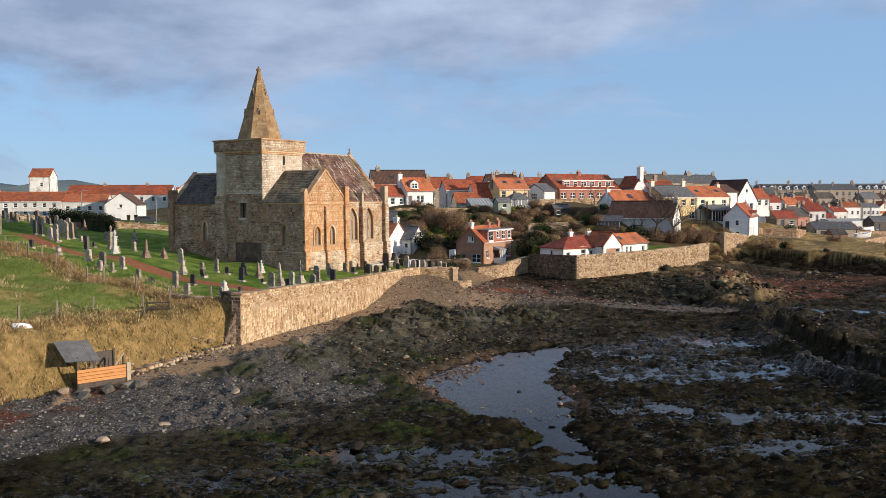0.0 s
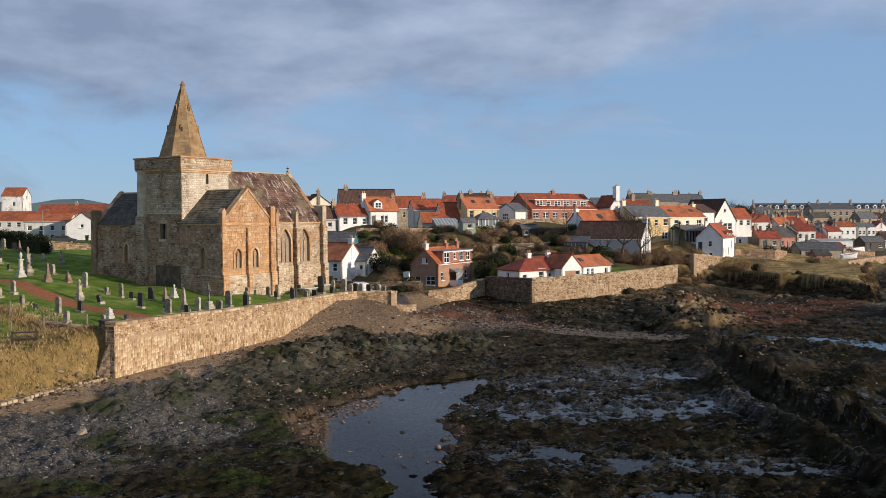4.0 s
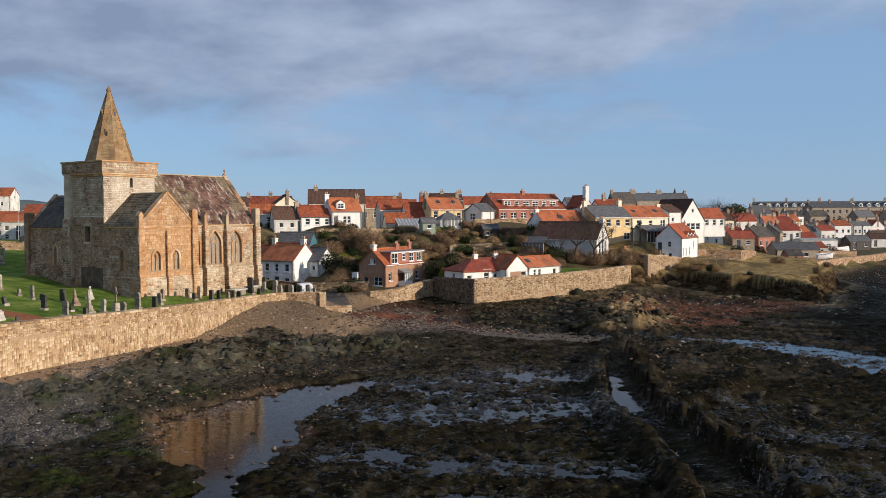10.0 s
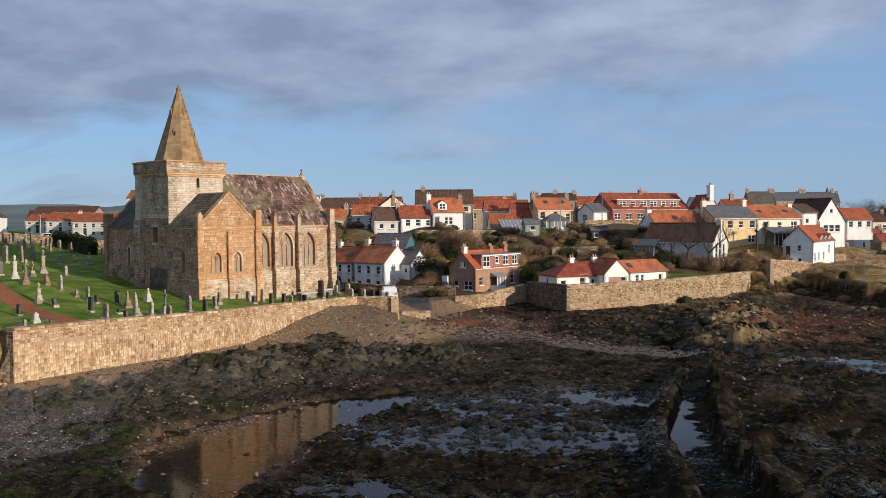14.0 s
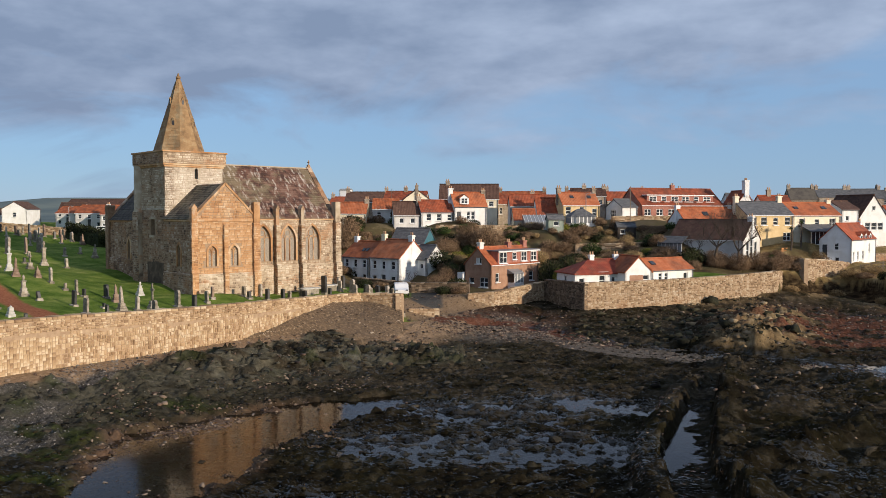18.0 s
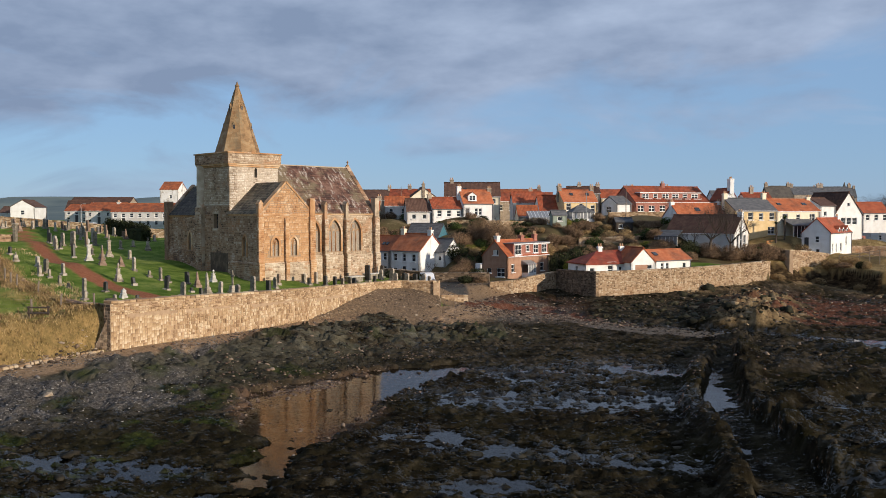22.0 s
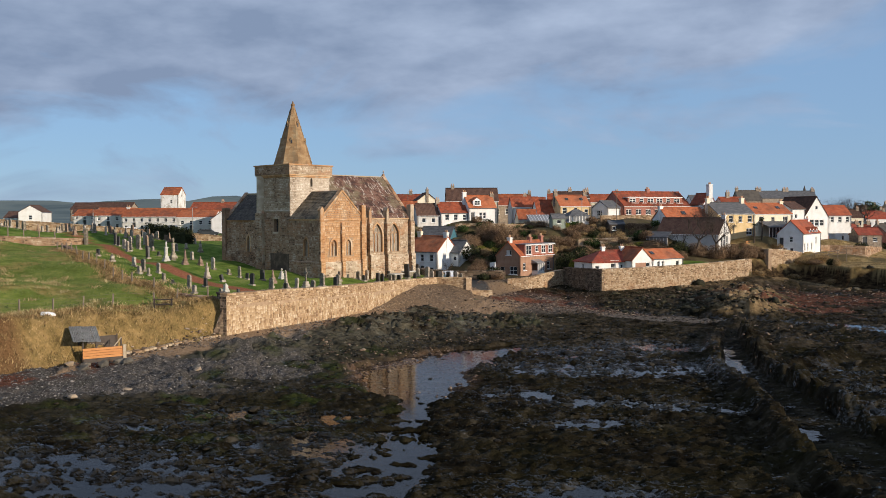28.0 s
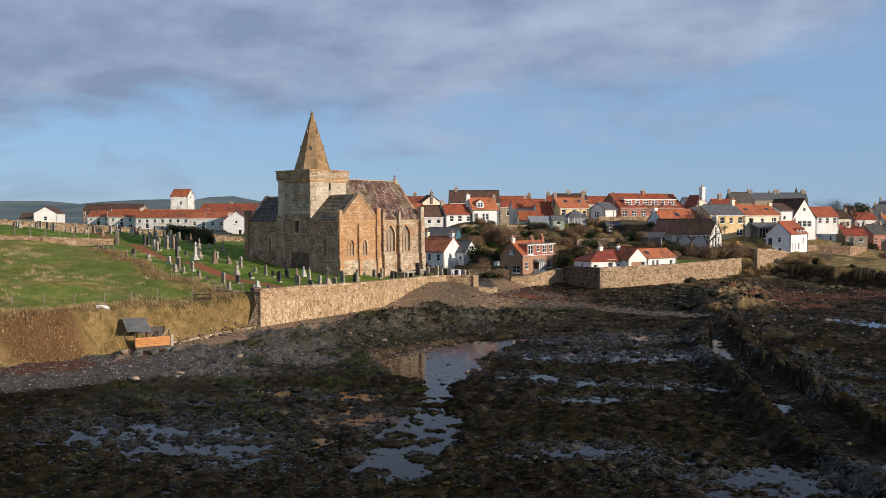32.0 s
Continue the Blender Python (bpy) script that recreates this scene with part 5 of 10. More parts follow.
part("north_wall", boxm(6.3, 13.0, 3.6, CH_END, 13.9, CH_EAVE), M["mortar"], church)
part("east_gable", prism(bmesh.new(), [(CH_V, 3.6), (13.9, 3.6), (13.9, CH_EAVE), (9.0, 17.35), (CH_V, CH_EAVE)], CH_END - 0.9, CH_END, "x"), M["stone_grey"], church)
# plinths, eaves bands and skews
for name, args, mt in (("plinth", (-0.14, -0.14, 3.8, tr_w + 0.14, 0.3, 7.1), "stone_grey"), ("plinth", (-0.14, 0.3, 3.8, 0.3, 5.4, 7.15), "stone_dark"),
                       ("plinth", (0.1, 11.6, 4.5, 0.5, 19.05, 7.95), "stone_dark"), ("plinth", (tr_w + 0.14, CH_V - 0.14, 3.6, CH_END + 0.14, CH_V + 0.3, 7.35), "stone_grey")):
    p = part(name, boxm(*args, bevel=0.05), M[mt], church)
stone_sheet("plinth_stonework", church, pose(0, -0.14, 0), [(-0.14, 3.9), (tr_w + 0.14, 3.9), (tr_w + 0.14, 7.05), (-0.14, 7.05)], [], M["stone_grey"], 41)
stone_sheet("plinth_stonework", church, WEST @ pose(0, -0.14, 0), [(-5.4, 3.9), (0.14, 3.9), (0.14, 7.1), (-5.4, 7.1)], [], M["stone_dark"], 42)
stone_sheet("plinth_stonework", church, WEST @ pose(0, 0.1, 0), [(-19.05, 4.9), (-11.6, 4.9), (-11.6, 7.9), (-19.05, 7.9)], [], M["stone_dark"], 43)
stone_sheet("plinth_stonework", church, pose(0, CH_V - 0.14, 0), [(tr_w + 0.14, 3.9), (CH_END + 0.14, 3.9), (CH_END + 0.14, 7.3), (tr_w + 0.14, 7.3)], [], M["stone_grey"], 44)
for args in ((-0.1, -0.1, 11.72, tr_w + 0.1, 0.2, 11.92), (tr_w, CH_V - 0.12, 11.8, CH_END + 0.1, CH_V + 0.3, 12.02), (-0.1, 0.2, 11.72, 0.3, 5.4, 11.95), (0.14, 11.5, 11.6, 0.6, 19.0, 11.84)):
    part("eaves_course", boxm(*args, bevel=0.03), M["stone_warm"], church)


def skew(pts, half, across, mt):
    """Coping stones over a gable, one by one."""
    for (a, za), (b, zb) in zip(pts, pts[1:]):
        n = max(2, round(math.hypot(b - a, zb - za) / 0.8))
        for k in range(n):
            s0, s1 = k / n + 0.005, (k + 1) / n - 0.005
            p0, p1 = (a + (b - a) * s0, za + (zb - za) * s0), (a + (b - a) * s1, za + (zb - za) * s1)
            part("coping_stone", prism(bmesh.new(), [(p0[0], p0[1] - 0.05), (p1[0], p1[1] - 0.05), (p1[0], p1[1] + 0.2), (p0[0], p0[1] + 0.2)], *half, axis=across), M[mt], church)


skew([(0.25, 12.1), (tr_w / 2, 15.05), (tr_w - 0.25, 12.1)], (-0.08, 0.55), "y", "stone_warm")
skew([(4.2, 12.1), (9.0, 17.4), (13.8, 12.1)], (CH_END - 0.5, CH_END + 0.06), "x", "stone_dark")
skew([(0.3, 11.9), (3.25, 15.1), (6.2, 11.9)], (18.4, 18.98), "y", "stone_dark")
cross = bmesh.new()
box(cross, CH_END - 0.35, 8.85, 17.4, CH_END - 0.05, 9.15, 17.75, 0.03)
tube(cross, [(CH_END - 0.2, 9.0, 17.7), (CH_END - 0.2, 9.0, 18.25)], 0.06)
tube(cross, [(CH_END - 0.2, 8.8, 18.05), (CH_END - 0.2, 9.2, 18.05)], 0.05)
part("gable_cross", cross, M["stone_dark"], church)


def buttress(name, x0, x1, y0, y1, top, steps, face, cap="gable"):
    """Stepped buttress against a south-facing wall, from y0 (outer) to y1 (the wall)."""
    bm = bmesh.new()
    z = 3.7
    depth = y1 - y0
    for k, (zt, d) in enumerate(steps):
        box(bm, x0 + 0.02 * k, y1 - depth * d, z, x1 - 0.02 * k, y1 + 0.05, zt, 0.02)
        prism(bm, [(y1 - depth * d, zt - 0.02), (y1, zt - 0.02), (y1, zt + depth * 0.5 * d)], x0 + 0.02 * k, x1 - 0.02 * k, "x")
        z = zt - 0.05
    if cap == "gable":
        box(bm, x0 + 0.05, y1 - depth * 0.55, z, x1 - 0.05, y1 + 0.25, top - 0.4, 0.02)
        prism(bm, [(x0, top - 0.42), (x1, top - 0.42), ((x0 + x1) / 2, top)], y1 - depth * 0.6, y1 + 0.3)
    elif cap == "block":
        box(bm, x0 + 0.03, y1 - depth * 0.6, z, x1 - 0.03, y1 + 0.35, top, 0.03)
    o = part(name, bm, face, church)
    for k, (zt, d) in enumerate(steps):
        stone_sheet("stonework", o, pose(0, y1 - depth * d, 0), [(x0, 4.0 if k == 0 else steps[0][0] + 0.3), (x1, 4.0 if k == 0 else steps[0][0] + 0.3), (x1, zt), (x0, zt)], [], face, int(x0 * 10) + 70, length=(0.3, 0.6))
        # west side gets the darker copy, painting in the buttress's shaded side
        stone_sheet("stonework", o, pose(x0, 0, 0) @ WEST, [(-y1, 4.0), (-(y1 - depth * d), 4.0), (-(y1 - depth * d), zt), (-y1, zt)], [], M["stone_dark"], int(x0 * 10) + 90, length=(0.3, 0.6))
    return o


buttress("buttress", -0.12, 0.5, -0.4, 0, 13.3, [(7.2, 1.0), (11.6, 0.7)], M["stone_warm"])
buttress("buttress", 3.0, 3.42, -0.42, 0, 11.9, [(7.2, 1.0), (11.4, 0.7)], M["stone_warm"], "none")
buttress("buttress", 6.0, 6.7, -0.4, 0, 13.5, [(7.2, 1.0), (11.6, 0.7)], M["stone_warm"], "block")
for u in (7.9, 10.97, 13.9):
    buttress("buttress", u - 0.24, u + 0.24, CH_V - 0.75, CH_V, 13.3, [(7.4, 1.0), (11.3, 0.75)], M["stone_grey"])
buttress("buttress", CH_END - 0.45, CH_END + 0.25, CH_V - 0.7, CH_V, 13.7, [(7.4, 1.0), (11.6, 0.75)], M["stone_grey"], "block")
part("buttress", boxm(0.0, 18.6, 4.3, 0.8, 19.4, 13.3, 0.05), M["stone_dark"], church)
# roofs
for o, al, up, ln, mt, nm, sd, lb in (
        ((6.0, CH_V - 0.15, 11.95), (1, 0, 0), (0, 4.95, 5.35), 12.1, "slate_red", "roof_slope", 11, "dark red-brown stone slates with white lichen"),
        ((18.1, 14.05, 11.95), (-1, 0, 0), (0, -4.95, 5.35), 12.1, "slate_red", "roof_slope", 12, ""),
        ((-0.12, 5.9, 11.9), (0, -1, 0), (3.3, 0, 3.1), 5.5, "slate_moss", "roof_slope", 13, ""),
        ((6.67, 0.45, 11.9), (0, 1, 0), (-3.3, 0, 3.1), 5.5, "slate_moss", "roof_slope", 14, ""),
        ((0.1, 18.5, 11.75), (0, -1, 0), (3.15, 0, 3.25), 7.0, "slate_dark", "roof_slope", 15, "dark slates"),
        ((6.4, 11.5, 11.75), (0, 1, 0), (-3.15, 0, 3.25), 7.0, "slate_dark", "roof_slope", 16, "")):
    roof_slates(nm, church, o, al, up, ln, Vector(up).length, M[mt], sd, (0.42, 0.3) if mt == "slate_red" else (0.34, 0.25), lb)
part("roof_core", prism(bmesh.new(), [(CH_V + 0.02, 11.88), (13.88, 11.88), (9.0, 17.22)], 5.6, CH_END - 0.4, "x"), M["slate_dark"], church)
part("roof_core", prism(bmesh.new(), [(0.02, 11.83), (6.53, 11.83), (3.28, 14.92)], 0.3, 6.0), M["slate_moss"], church)
part("roof_core", prism(bmesh.new(), [(0.27, 11.73), (6.28, 11.73), (3.25, 14.9)], 11.4, 18.5), M["slate_dark"], church)
for a, b in (((3.28, 0.4, 15.05), (3.28, 5.7, 15.05)), ((6.0, 9.0, 17.33), (18.0, 9.0, 17.33)), ((3.25, 11.5, 15.05), (3.25, 18.4, 15.05))):
    part("ridge", tube(bmesh.new(), [a, b], 0.11, 6), M["stone_grey"], church)
# tower
T0, T1, V0, V1 = 0.12, 5.95, 5.45, 11.7
TOWER_TOP = 17.05
tw_holes_w = [[(-8.6, 10.4), (-7.7, 10.4), (-7.7, 11.9), (-8.6, 11.9)]]
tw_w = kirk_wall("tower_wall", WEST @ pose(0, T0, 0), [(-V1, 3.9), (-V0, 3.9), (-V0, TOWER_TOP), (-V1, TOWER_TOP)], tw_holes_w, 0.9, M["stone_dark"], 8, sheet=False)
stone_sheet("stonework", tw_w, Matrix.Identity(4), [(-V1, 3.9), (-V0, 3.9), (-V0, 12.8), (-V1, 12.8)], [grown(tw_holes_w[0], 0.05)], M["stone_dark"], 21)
stone_sheet("stonework", tw_w, Matrix.Identity(4), [(-V1, 12.95), (-V0, 12.95), (-V0, TOWER_TOP), (-V1, TOWER_TOP)], [], M["stone_grey"], 22)
part("window", boxm(-8.6, 0.4, 10.4, -7.7, 0.44, 11.9), M["glass"], tw_w)
fr = bmesh.new()
box(fr, -8.18, 0.25, 10.4, -8.12, 0.42, 11.9)
box(fr, -8.75, -0.06, 11.9, -7.55, 0.1, 12.1)
box(fr, -8.75, -0.08, 10.2, -7.55, 0.1, 10.4)
part("window_surround", fr, M["stone_grey"], tw_w)
part("blocked_doorway", boxm(-9.3, -0.05, 5.0, -5.7, 0.02, 7.9, 0.02), M["dark_render"], tw_w, "dark blocked doorway patch")
slit = lancet(3.25, 15.7, 0.32, 16.45, 16.7)
tw_s = kirk_wall("tower_wall", pose(0, V0, 0), [(T0, 11.0), (T1, 11.0), (T1, TOWER_TOP), (T0, TOWER_TOP)], [slit], 0.9, M["stone_pale"], 9, joint="mortar_pale")
part("slit_window", boxm(3.05, 0.4, 15.7, 3.45, 0.44, 16.7), M["glass"], tw_s)
part("tower_wall", boxm(T1 - 0.9, V0 + 0.9, 11.0, T1, V1, TOWER_TOP), M["stone_pale"], church)
part("tower_wall", boxm(T0 + 0.9, V1 - 0.9, 9.0, T1 - 0.9, V1, TOWER_TOP), M["stone_pale"], church)
part("string_course", boxm(T0 - 0.07, V0 - 0.04, 12.8, T0 + 0.1, V1, 12.94, 0.02), M["stone_pale"], church)
turret = bmesh.new()
frustum(turret, 12.6, 0.74, 17.0, 0.70, 20, T0 + 0.28, V1 - 0.55)
box(turret, T0 - 0.42, V1 - 1.25, 4.2, T0 + 0.3, V1 + 0.12, 12.7, 0.12)
part("stair_turret", turret, M["stone_grey"], church)
stone_sheet("turret_stonework", church, WEST @ pose(0, T0 - 0.42, 0), [(-V1 - 0.1, 5.0), (-V1 + 1.25, 5.0), (-V1 + 1.25, 12.6), (-V1 - 0.1, 12.6)], [], M["stone_dark"], 45)
for k in range(2):
    o = 0.1 + 0.11 * k
    part("corbel_course", boxm(T0 - o, V0 - o, 16.75 + 0.17 * k, T1 + o, V1 + o, 16.93 + 0.17 * k, 0.02), M["stone_warm"], church)
pa = bmesh.new()
o = 0.26
for args in ((T0 - o, V0 - o, T1 + o, V0 - o + 0.4), (T0 - o, V1 + o - 0.4, T1 + o, V1 + o), (T0 - o, V0 - o + 0.4, T0 - o + 0.4, V1 + o - 0.4), (T1 + o - 0.4, V0 - o + 0.4, T1 + o, V1 + o - 0.4)):
    box(pa, args[0], args[1], 17.08, args[2], args[3], 18.12)
parapet = part("parapet", pa, M["mortar"], church)
stone_sheet("stonework", parapet, pose(0, V0 - o, 0), [(T0 - o, 17.1), (T1 + o, 17.1), (T1 + o, 18.1), (T0 - o, 18.1)], [], M["stone_grey"], 31)
# parapet's west face, coloured darker than the south for shade
stone_sheet("stonework", parapet, WEST @ pose(0, T0 - o, 0), [(-V1 - o, 17.1), (-V0 + o, 17.1), (-V0 + o, 18.1), (-V1 - o, 18.1)], [], M["stone_dark"], 32)
cp = bmesh.new()
for args in ((T0 - o - 0.1, V0 - o - 0.1, T1 + o + 0.1, V0 - o + 0.45), (T0 - o - 0.1, V1 + o - 0.45, T1 + o + 0.1, V1 + o + 0.1), (T0 - o - 0.1, V0 - o + 0.45, T0 - o + 0.45, V1 + o - 0.45), (T1 + o - 0.45, V0 - o + 0.45, T1 + o + 0.1, V1 + o - 0.45)):
    box(cp, args[0], args[1], 18.12, args[2], args[3], 18.26)
part("parapet_coping", cp, M["stone_warm"], church)
part("tower_deck", boxm(T0, V0, 17.0, T1, V1, 17.3), M["lead_dark"], church)
# spire
SC = ((T0 + T1) / 2, (V0 + V1) / 2)
sp = bmesh.new()
frustum(sp, 17.2, 2.74, 25.45, 0.16, 8, SC[0], SC[1], math.pi / 8)
frustum(sp, 25.4, 0.24, 25.6, 0.24, 8, SC[0], SC[1])
frustum(sp, 25.6, 0.16, 25.95, 0.03, 8, SC[0], SC[1])
spire = part("spire", sp, M["stone_spire"], church, "tapering ochre stone spire")
verts, faces, rng = [], [], random.Random(77)
for side in range(8):
    a0 = math.pi / 8 + side * math.pi / 4
    z = 17.3
    while z < 25.0:
        h = rng.uniform(0.22, 0.32)
        rads = [2.74 + (0.16 - 2.74) * (q - 17.2) / 8.25 for q in (z + 0.012, z + h - 0.012)]
        n = max(1, round(rads[0] * 0.77 / 0.55))
        cuts = [0.0] + sorted((k + rng.uniform(-0.2, 0.2)) / n for k in range(1, n)) + [1.0]
        for c0, c1 in zip(cuts, cuts[1:]):
            i = len(verts)
            for r, q in ((rads[0], z + 0.012), (rads[1], z + h - 0.012)):
                e0, e1 = (Vector((r * math.cos(a), r * math.sin(a), 0)) for a in (a0, a0 + math.pi / 4))
                out = (e0 + e1).normalized() * rng.uniform(0.015, 0.04)
                for c in (c0 + 0.015 / max(r, 0.3), c1 - 0.015 / max(r, 0.3)):
                    p = e0.lerp(e1, c) + out
                    verts.append((SC[0] + p.x, SC[1] + p.y, q))
            faces.append((i, i + 1, i + 3, i + 2))
        z += h
me = bpy.data.meshes.new("spire_stonework")
me.from_pydata(verts, [], faces)
me.materials.append(M["stone_spire"])
tagged(part("spire_stonework", me, None, spire), kind="stuff")
for k, (zb, side) in enumerate([(22.7, 0), (22.7, 2), (22.7, 4), (22.7, 6), (20.7, 1), (20.7, 3), (20.7, 5), (20.7, 7)]):
    r = (2.74 + (0.16 - 2.74) * (zb - 17.2) / 8.25) * 0.924
    bm = bmesh.new()
    prism(bm, [(-0.17, zb), (0.17, zb), (0.17, zb + 0.55), (0, zb + 0.85), (-0.17, zb + 0.55)], 0.02, 0.5)
    part("lucarne", bm, M["stone_spire"], spire, at=pose(SC[0], SC[1], 0, 0, 0, side * 45 - 90 + 0) @ pose(0, 0, 0, 0, 0, 180) @ pose(0, -r, 0))
    part("opening", boxm(-0.09, 0.0, zb + 0.1, 0.09, 0.03, zb + 0.55), M["door_dark"], spire, at=pose(SC[0], SC[1], 0, 0, 0, side * 45 - 90) @ pose(0, 0, 0, 0, 0, 180) @ pose(0, -r, 0))

# ---- sea walls and garden walls ----


def run_frames(pts):
    """For each stretch of a wall: its frame (x along, -y outwards), length, and the levels of its top at both ends."""
    out = []
    for (ax, ay, az), (bx, by, bz) in zip(pts, pts[1:]):
        out.append((pose(ax, ay, 0, 0, 0, math.degrees(math.atan2(by - ay, bx - ax))), math.hypot(bx - ax, by - ay), az, bz))
    return out


def masonry_wall(name, label, pts, foot, thick, face, joint, seed, lower=None, course=(0.2, 0.32), length=(0.25, 0.6), pieces=0, cope=0.55, cope_mat=None, proud=(0.015, 0.06)):
    """A stone wall along pts (x, y, top), with its coping stones; lower: (height, course, length) of a different lower part."""
    wall = thing(name, pose(pts[0][0], pts[0][1], 0), label, "stone wall", kind="structure")
    back = pose(pts[0][0], pts[0][1], 0).inverted()
    rng = random.Random(seed)
    left = pieces
    for k, (m, ln, za, zb) in enumerate(run_frames(pts)):
        bm = bmesh.new()
        prism(bm, [(-0.02, foot), (ln + 0.02, foot), (ln + 0.02, zb), (-0.02, za)], 0.0, thick)
        seg = part("wall_core", bm, joint, wall, at=back @ m)
        out = [(0, foot + 0.2), (ln, foot + 0.2), (ln, zb - 0.02), (0, za - 0.02)]
        zones = [(out, course, length)]
        if lower:
            h = lower[0]
            zones = [([(0, foot + 0.2), (ln, foot + 0.2), (ln, zb - h), (0, za - h)], lower[1], lower[2]), ([(0, za - h), (ln, zb - h), (ln, zb - 0.02), (0, za - 0.02)], course, length)]
        for q, (poly, cs, lg) in enumerate(zones):
            cs = (*cs, 1)
            if left > 0:
                rest = stone_pieces(seg, Matrix.Identity(4), poly, [], face, seed + 7 * k + q, cs, lg, left, 0.03)
                total = len(stone_cells(poly, [], random.Random(seed + 7 * k + q), cs, lg))
                left -= total - len(rest)
                if rest:
                    loose_stones("stonework", seg, rest, face, seed + k)
            else:
                stone_sheet("stonework", seg, Matrix.Identity(4), poly, [], face, seed + 7 * k + q, cs, lg, proud)
        x = 0.0
        while x < ln - 0.05:
            w = min(rng.uniform(0.7, 1.3) * cope, ln - x)
            zc = za + (zb - za) * (x + w / 2) / ln
            key = ("cope", round(w, 1), round(thick, 1), (cope_mat or face).name)
            if key not in BRICK_SHAPES:
                BRICK_SHAPES[key] = mesh_of("coping_stone", boxm(-round(w, 1) / 2 + 0.01, -0.09, -0.02, round(w, 1) / 2 - 0.01, thick + 0.06, 0.17, 0.03), cope_mat or face)
            part("coping_stone", BRICK_SHAPES[key], None, seg, at=pose(x + w / 2, 0, zc, 0, -math.degrees(math.atan2(zb - za, ln)), 0) @ pose(0, rng.uniform(-0.02, 0.02), rng.uniform(-0.015, 0.03), rng.uniform(-2, 2), 0, rng.uniform(-1.5, 1.5)))
            x += w
    return wall


def loose_stones(name, parent, cells, material, seed):
    rng = random.Random(seed)
    verts, faces = [], []
    for x0, z0, x1, z1 in cells:
        p = rng.uniform(0.008, 0.045)
        i = len(verts)
        j = [rng.uniform(-0.03, 0.03) for _ in range(8)]
        verts += [(x0, 0.01, z0), (x1, 0.01, z0), (x1, 0.01, z1), (x0, 0.01, z1), (x0 + 0.03 + j[0], -p, z0 + 0.03 + j[1]), (x1 - 0.03 + j[2], -p, z0 + 0.03 + j[3]), (x1 - 0.03 + j[4], -p, z1 - 0.03 + j[5]), (x0 + 0.03 + j[6], -p, z1 - 0.03 + j[7])]
        faces += [(i + 4, i + 5, i + 6, i + 7), (i, i + 1, i + 5, i + 4), (i + 1, i + 2, i + 6, i + 5), (i + 2, i + 3, i + 7, i + 6), (i + 3, i, i + 4, i + 7)]
    me = bpy.data.meshes.new(name)
    me.from_pydata(verts, [], faces)
    me.materials.append(material)
    tagged(part(name, me, None, parent), kind="stuff")


SEA_TOP = [(-14.0, 59.0, 5.55), (-12.2, 65, 5.38), (-9.8, 71.5, 5.12), (-7.3, 80, 4.85), (-5.4, 88, 4.62), (-4.2, 92.5, 4.5), (-2.6, 96, 4.42), (1.6, 96, 4.42)]
masonry_wall("wall_sea", "long buff sandstone sea wall below the churchyard", SEA_TOP, 1.2, 0.7, M["seawall"], M["seawall_mortar"], 101,
             course=(0.11, 0.22), length=(0.14, 0.40), lower=(0.9, (0.2, 0.42), (0.1, 0.3)), pieces=300, proud=(0.01, 0.09))
masonry_wall("wall_end", "end of the sea wall beside the slipway", [(1.62, 96.02, 4.4), (-0.6, 101.2, 4.0)], 1.2, 0.6, M["seawall"], M["seawall_mortar"], 111)
# the return's shade is put into its stone colour
wall_return = masonry_wall("wall_return", "weathered stone return of the sea wall", [(-15.9, 61.3, 5.5), (-14.5, 59.6, 5.5)], 1.6, 0.6, M["rubble_shaded"], M["mortar_shaded"], 121)
stone_sheet("stonework", wall_return, pose(15.9, -61.3, 0) @ pose(-14.0, 58.98, 0, 0, 0, -16.7), [(-0.7, 1.6), (0.0, 1.6), (0.0, 5.5), (-0.7, 5.5)], [], M["rubble_shaded"], 337, (0.16, 0.3), (0.2, 0.45), (0.02, 0.05))
bt = bmesh.new()
prism(bt, [(0, 1.6), (1.3, 1.6), (0.15, 4.4), (0, 4.4)], -0.25, 0.25)
raking = tagged(part("raking_buttress", bt, M["mortar_shaded"], at=pose(-14.35, 59.35, 0, 0, 0, 212)), "sloping stone buttress at the wall corner", "buttress", kind="structure")
# both sides carry painted shade; the sloping face keeps plain rubble
stone_sheet("stonework", raking, pose(0, -0.25, 0), [(0, 1.6), (1.3, 1.6), (0.15, 4.4), (0, 4.4)], [], M["rubble_shaded"], 331, (0.14, 0.26), (0.2, 0.45))
stone_sheet("stonework", raking, pose(0, 0.25, 0, 0, 0, 180), [(-1.3, 1.6), (0, 1.6), (0, 4.4), (-0.15, 4.4)], [], M["rubble_shaded"], 333, (0.14, 0.26), (0.2, 0.45))
stone_sheet("stonework", raking, pose(1.3, 0, 1.6, 0, -math.degrees(math.atan2(1.15, 2.8)), 0) @ pose(0, 0, 0, 0, 0, 90), [(-0.25, 0), (0.25, 0), (0.25, 3.0), (-0.25, 3.0)], [], M["rubble"], 335, (0.2, 0.3), (0.25, 0.5))
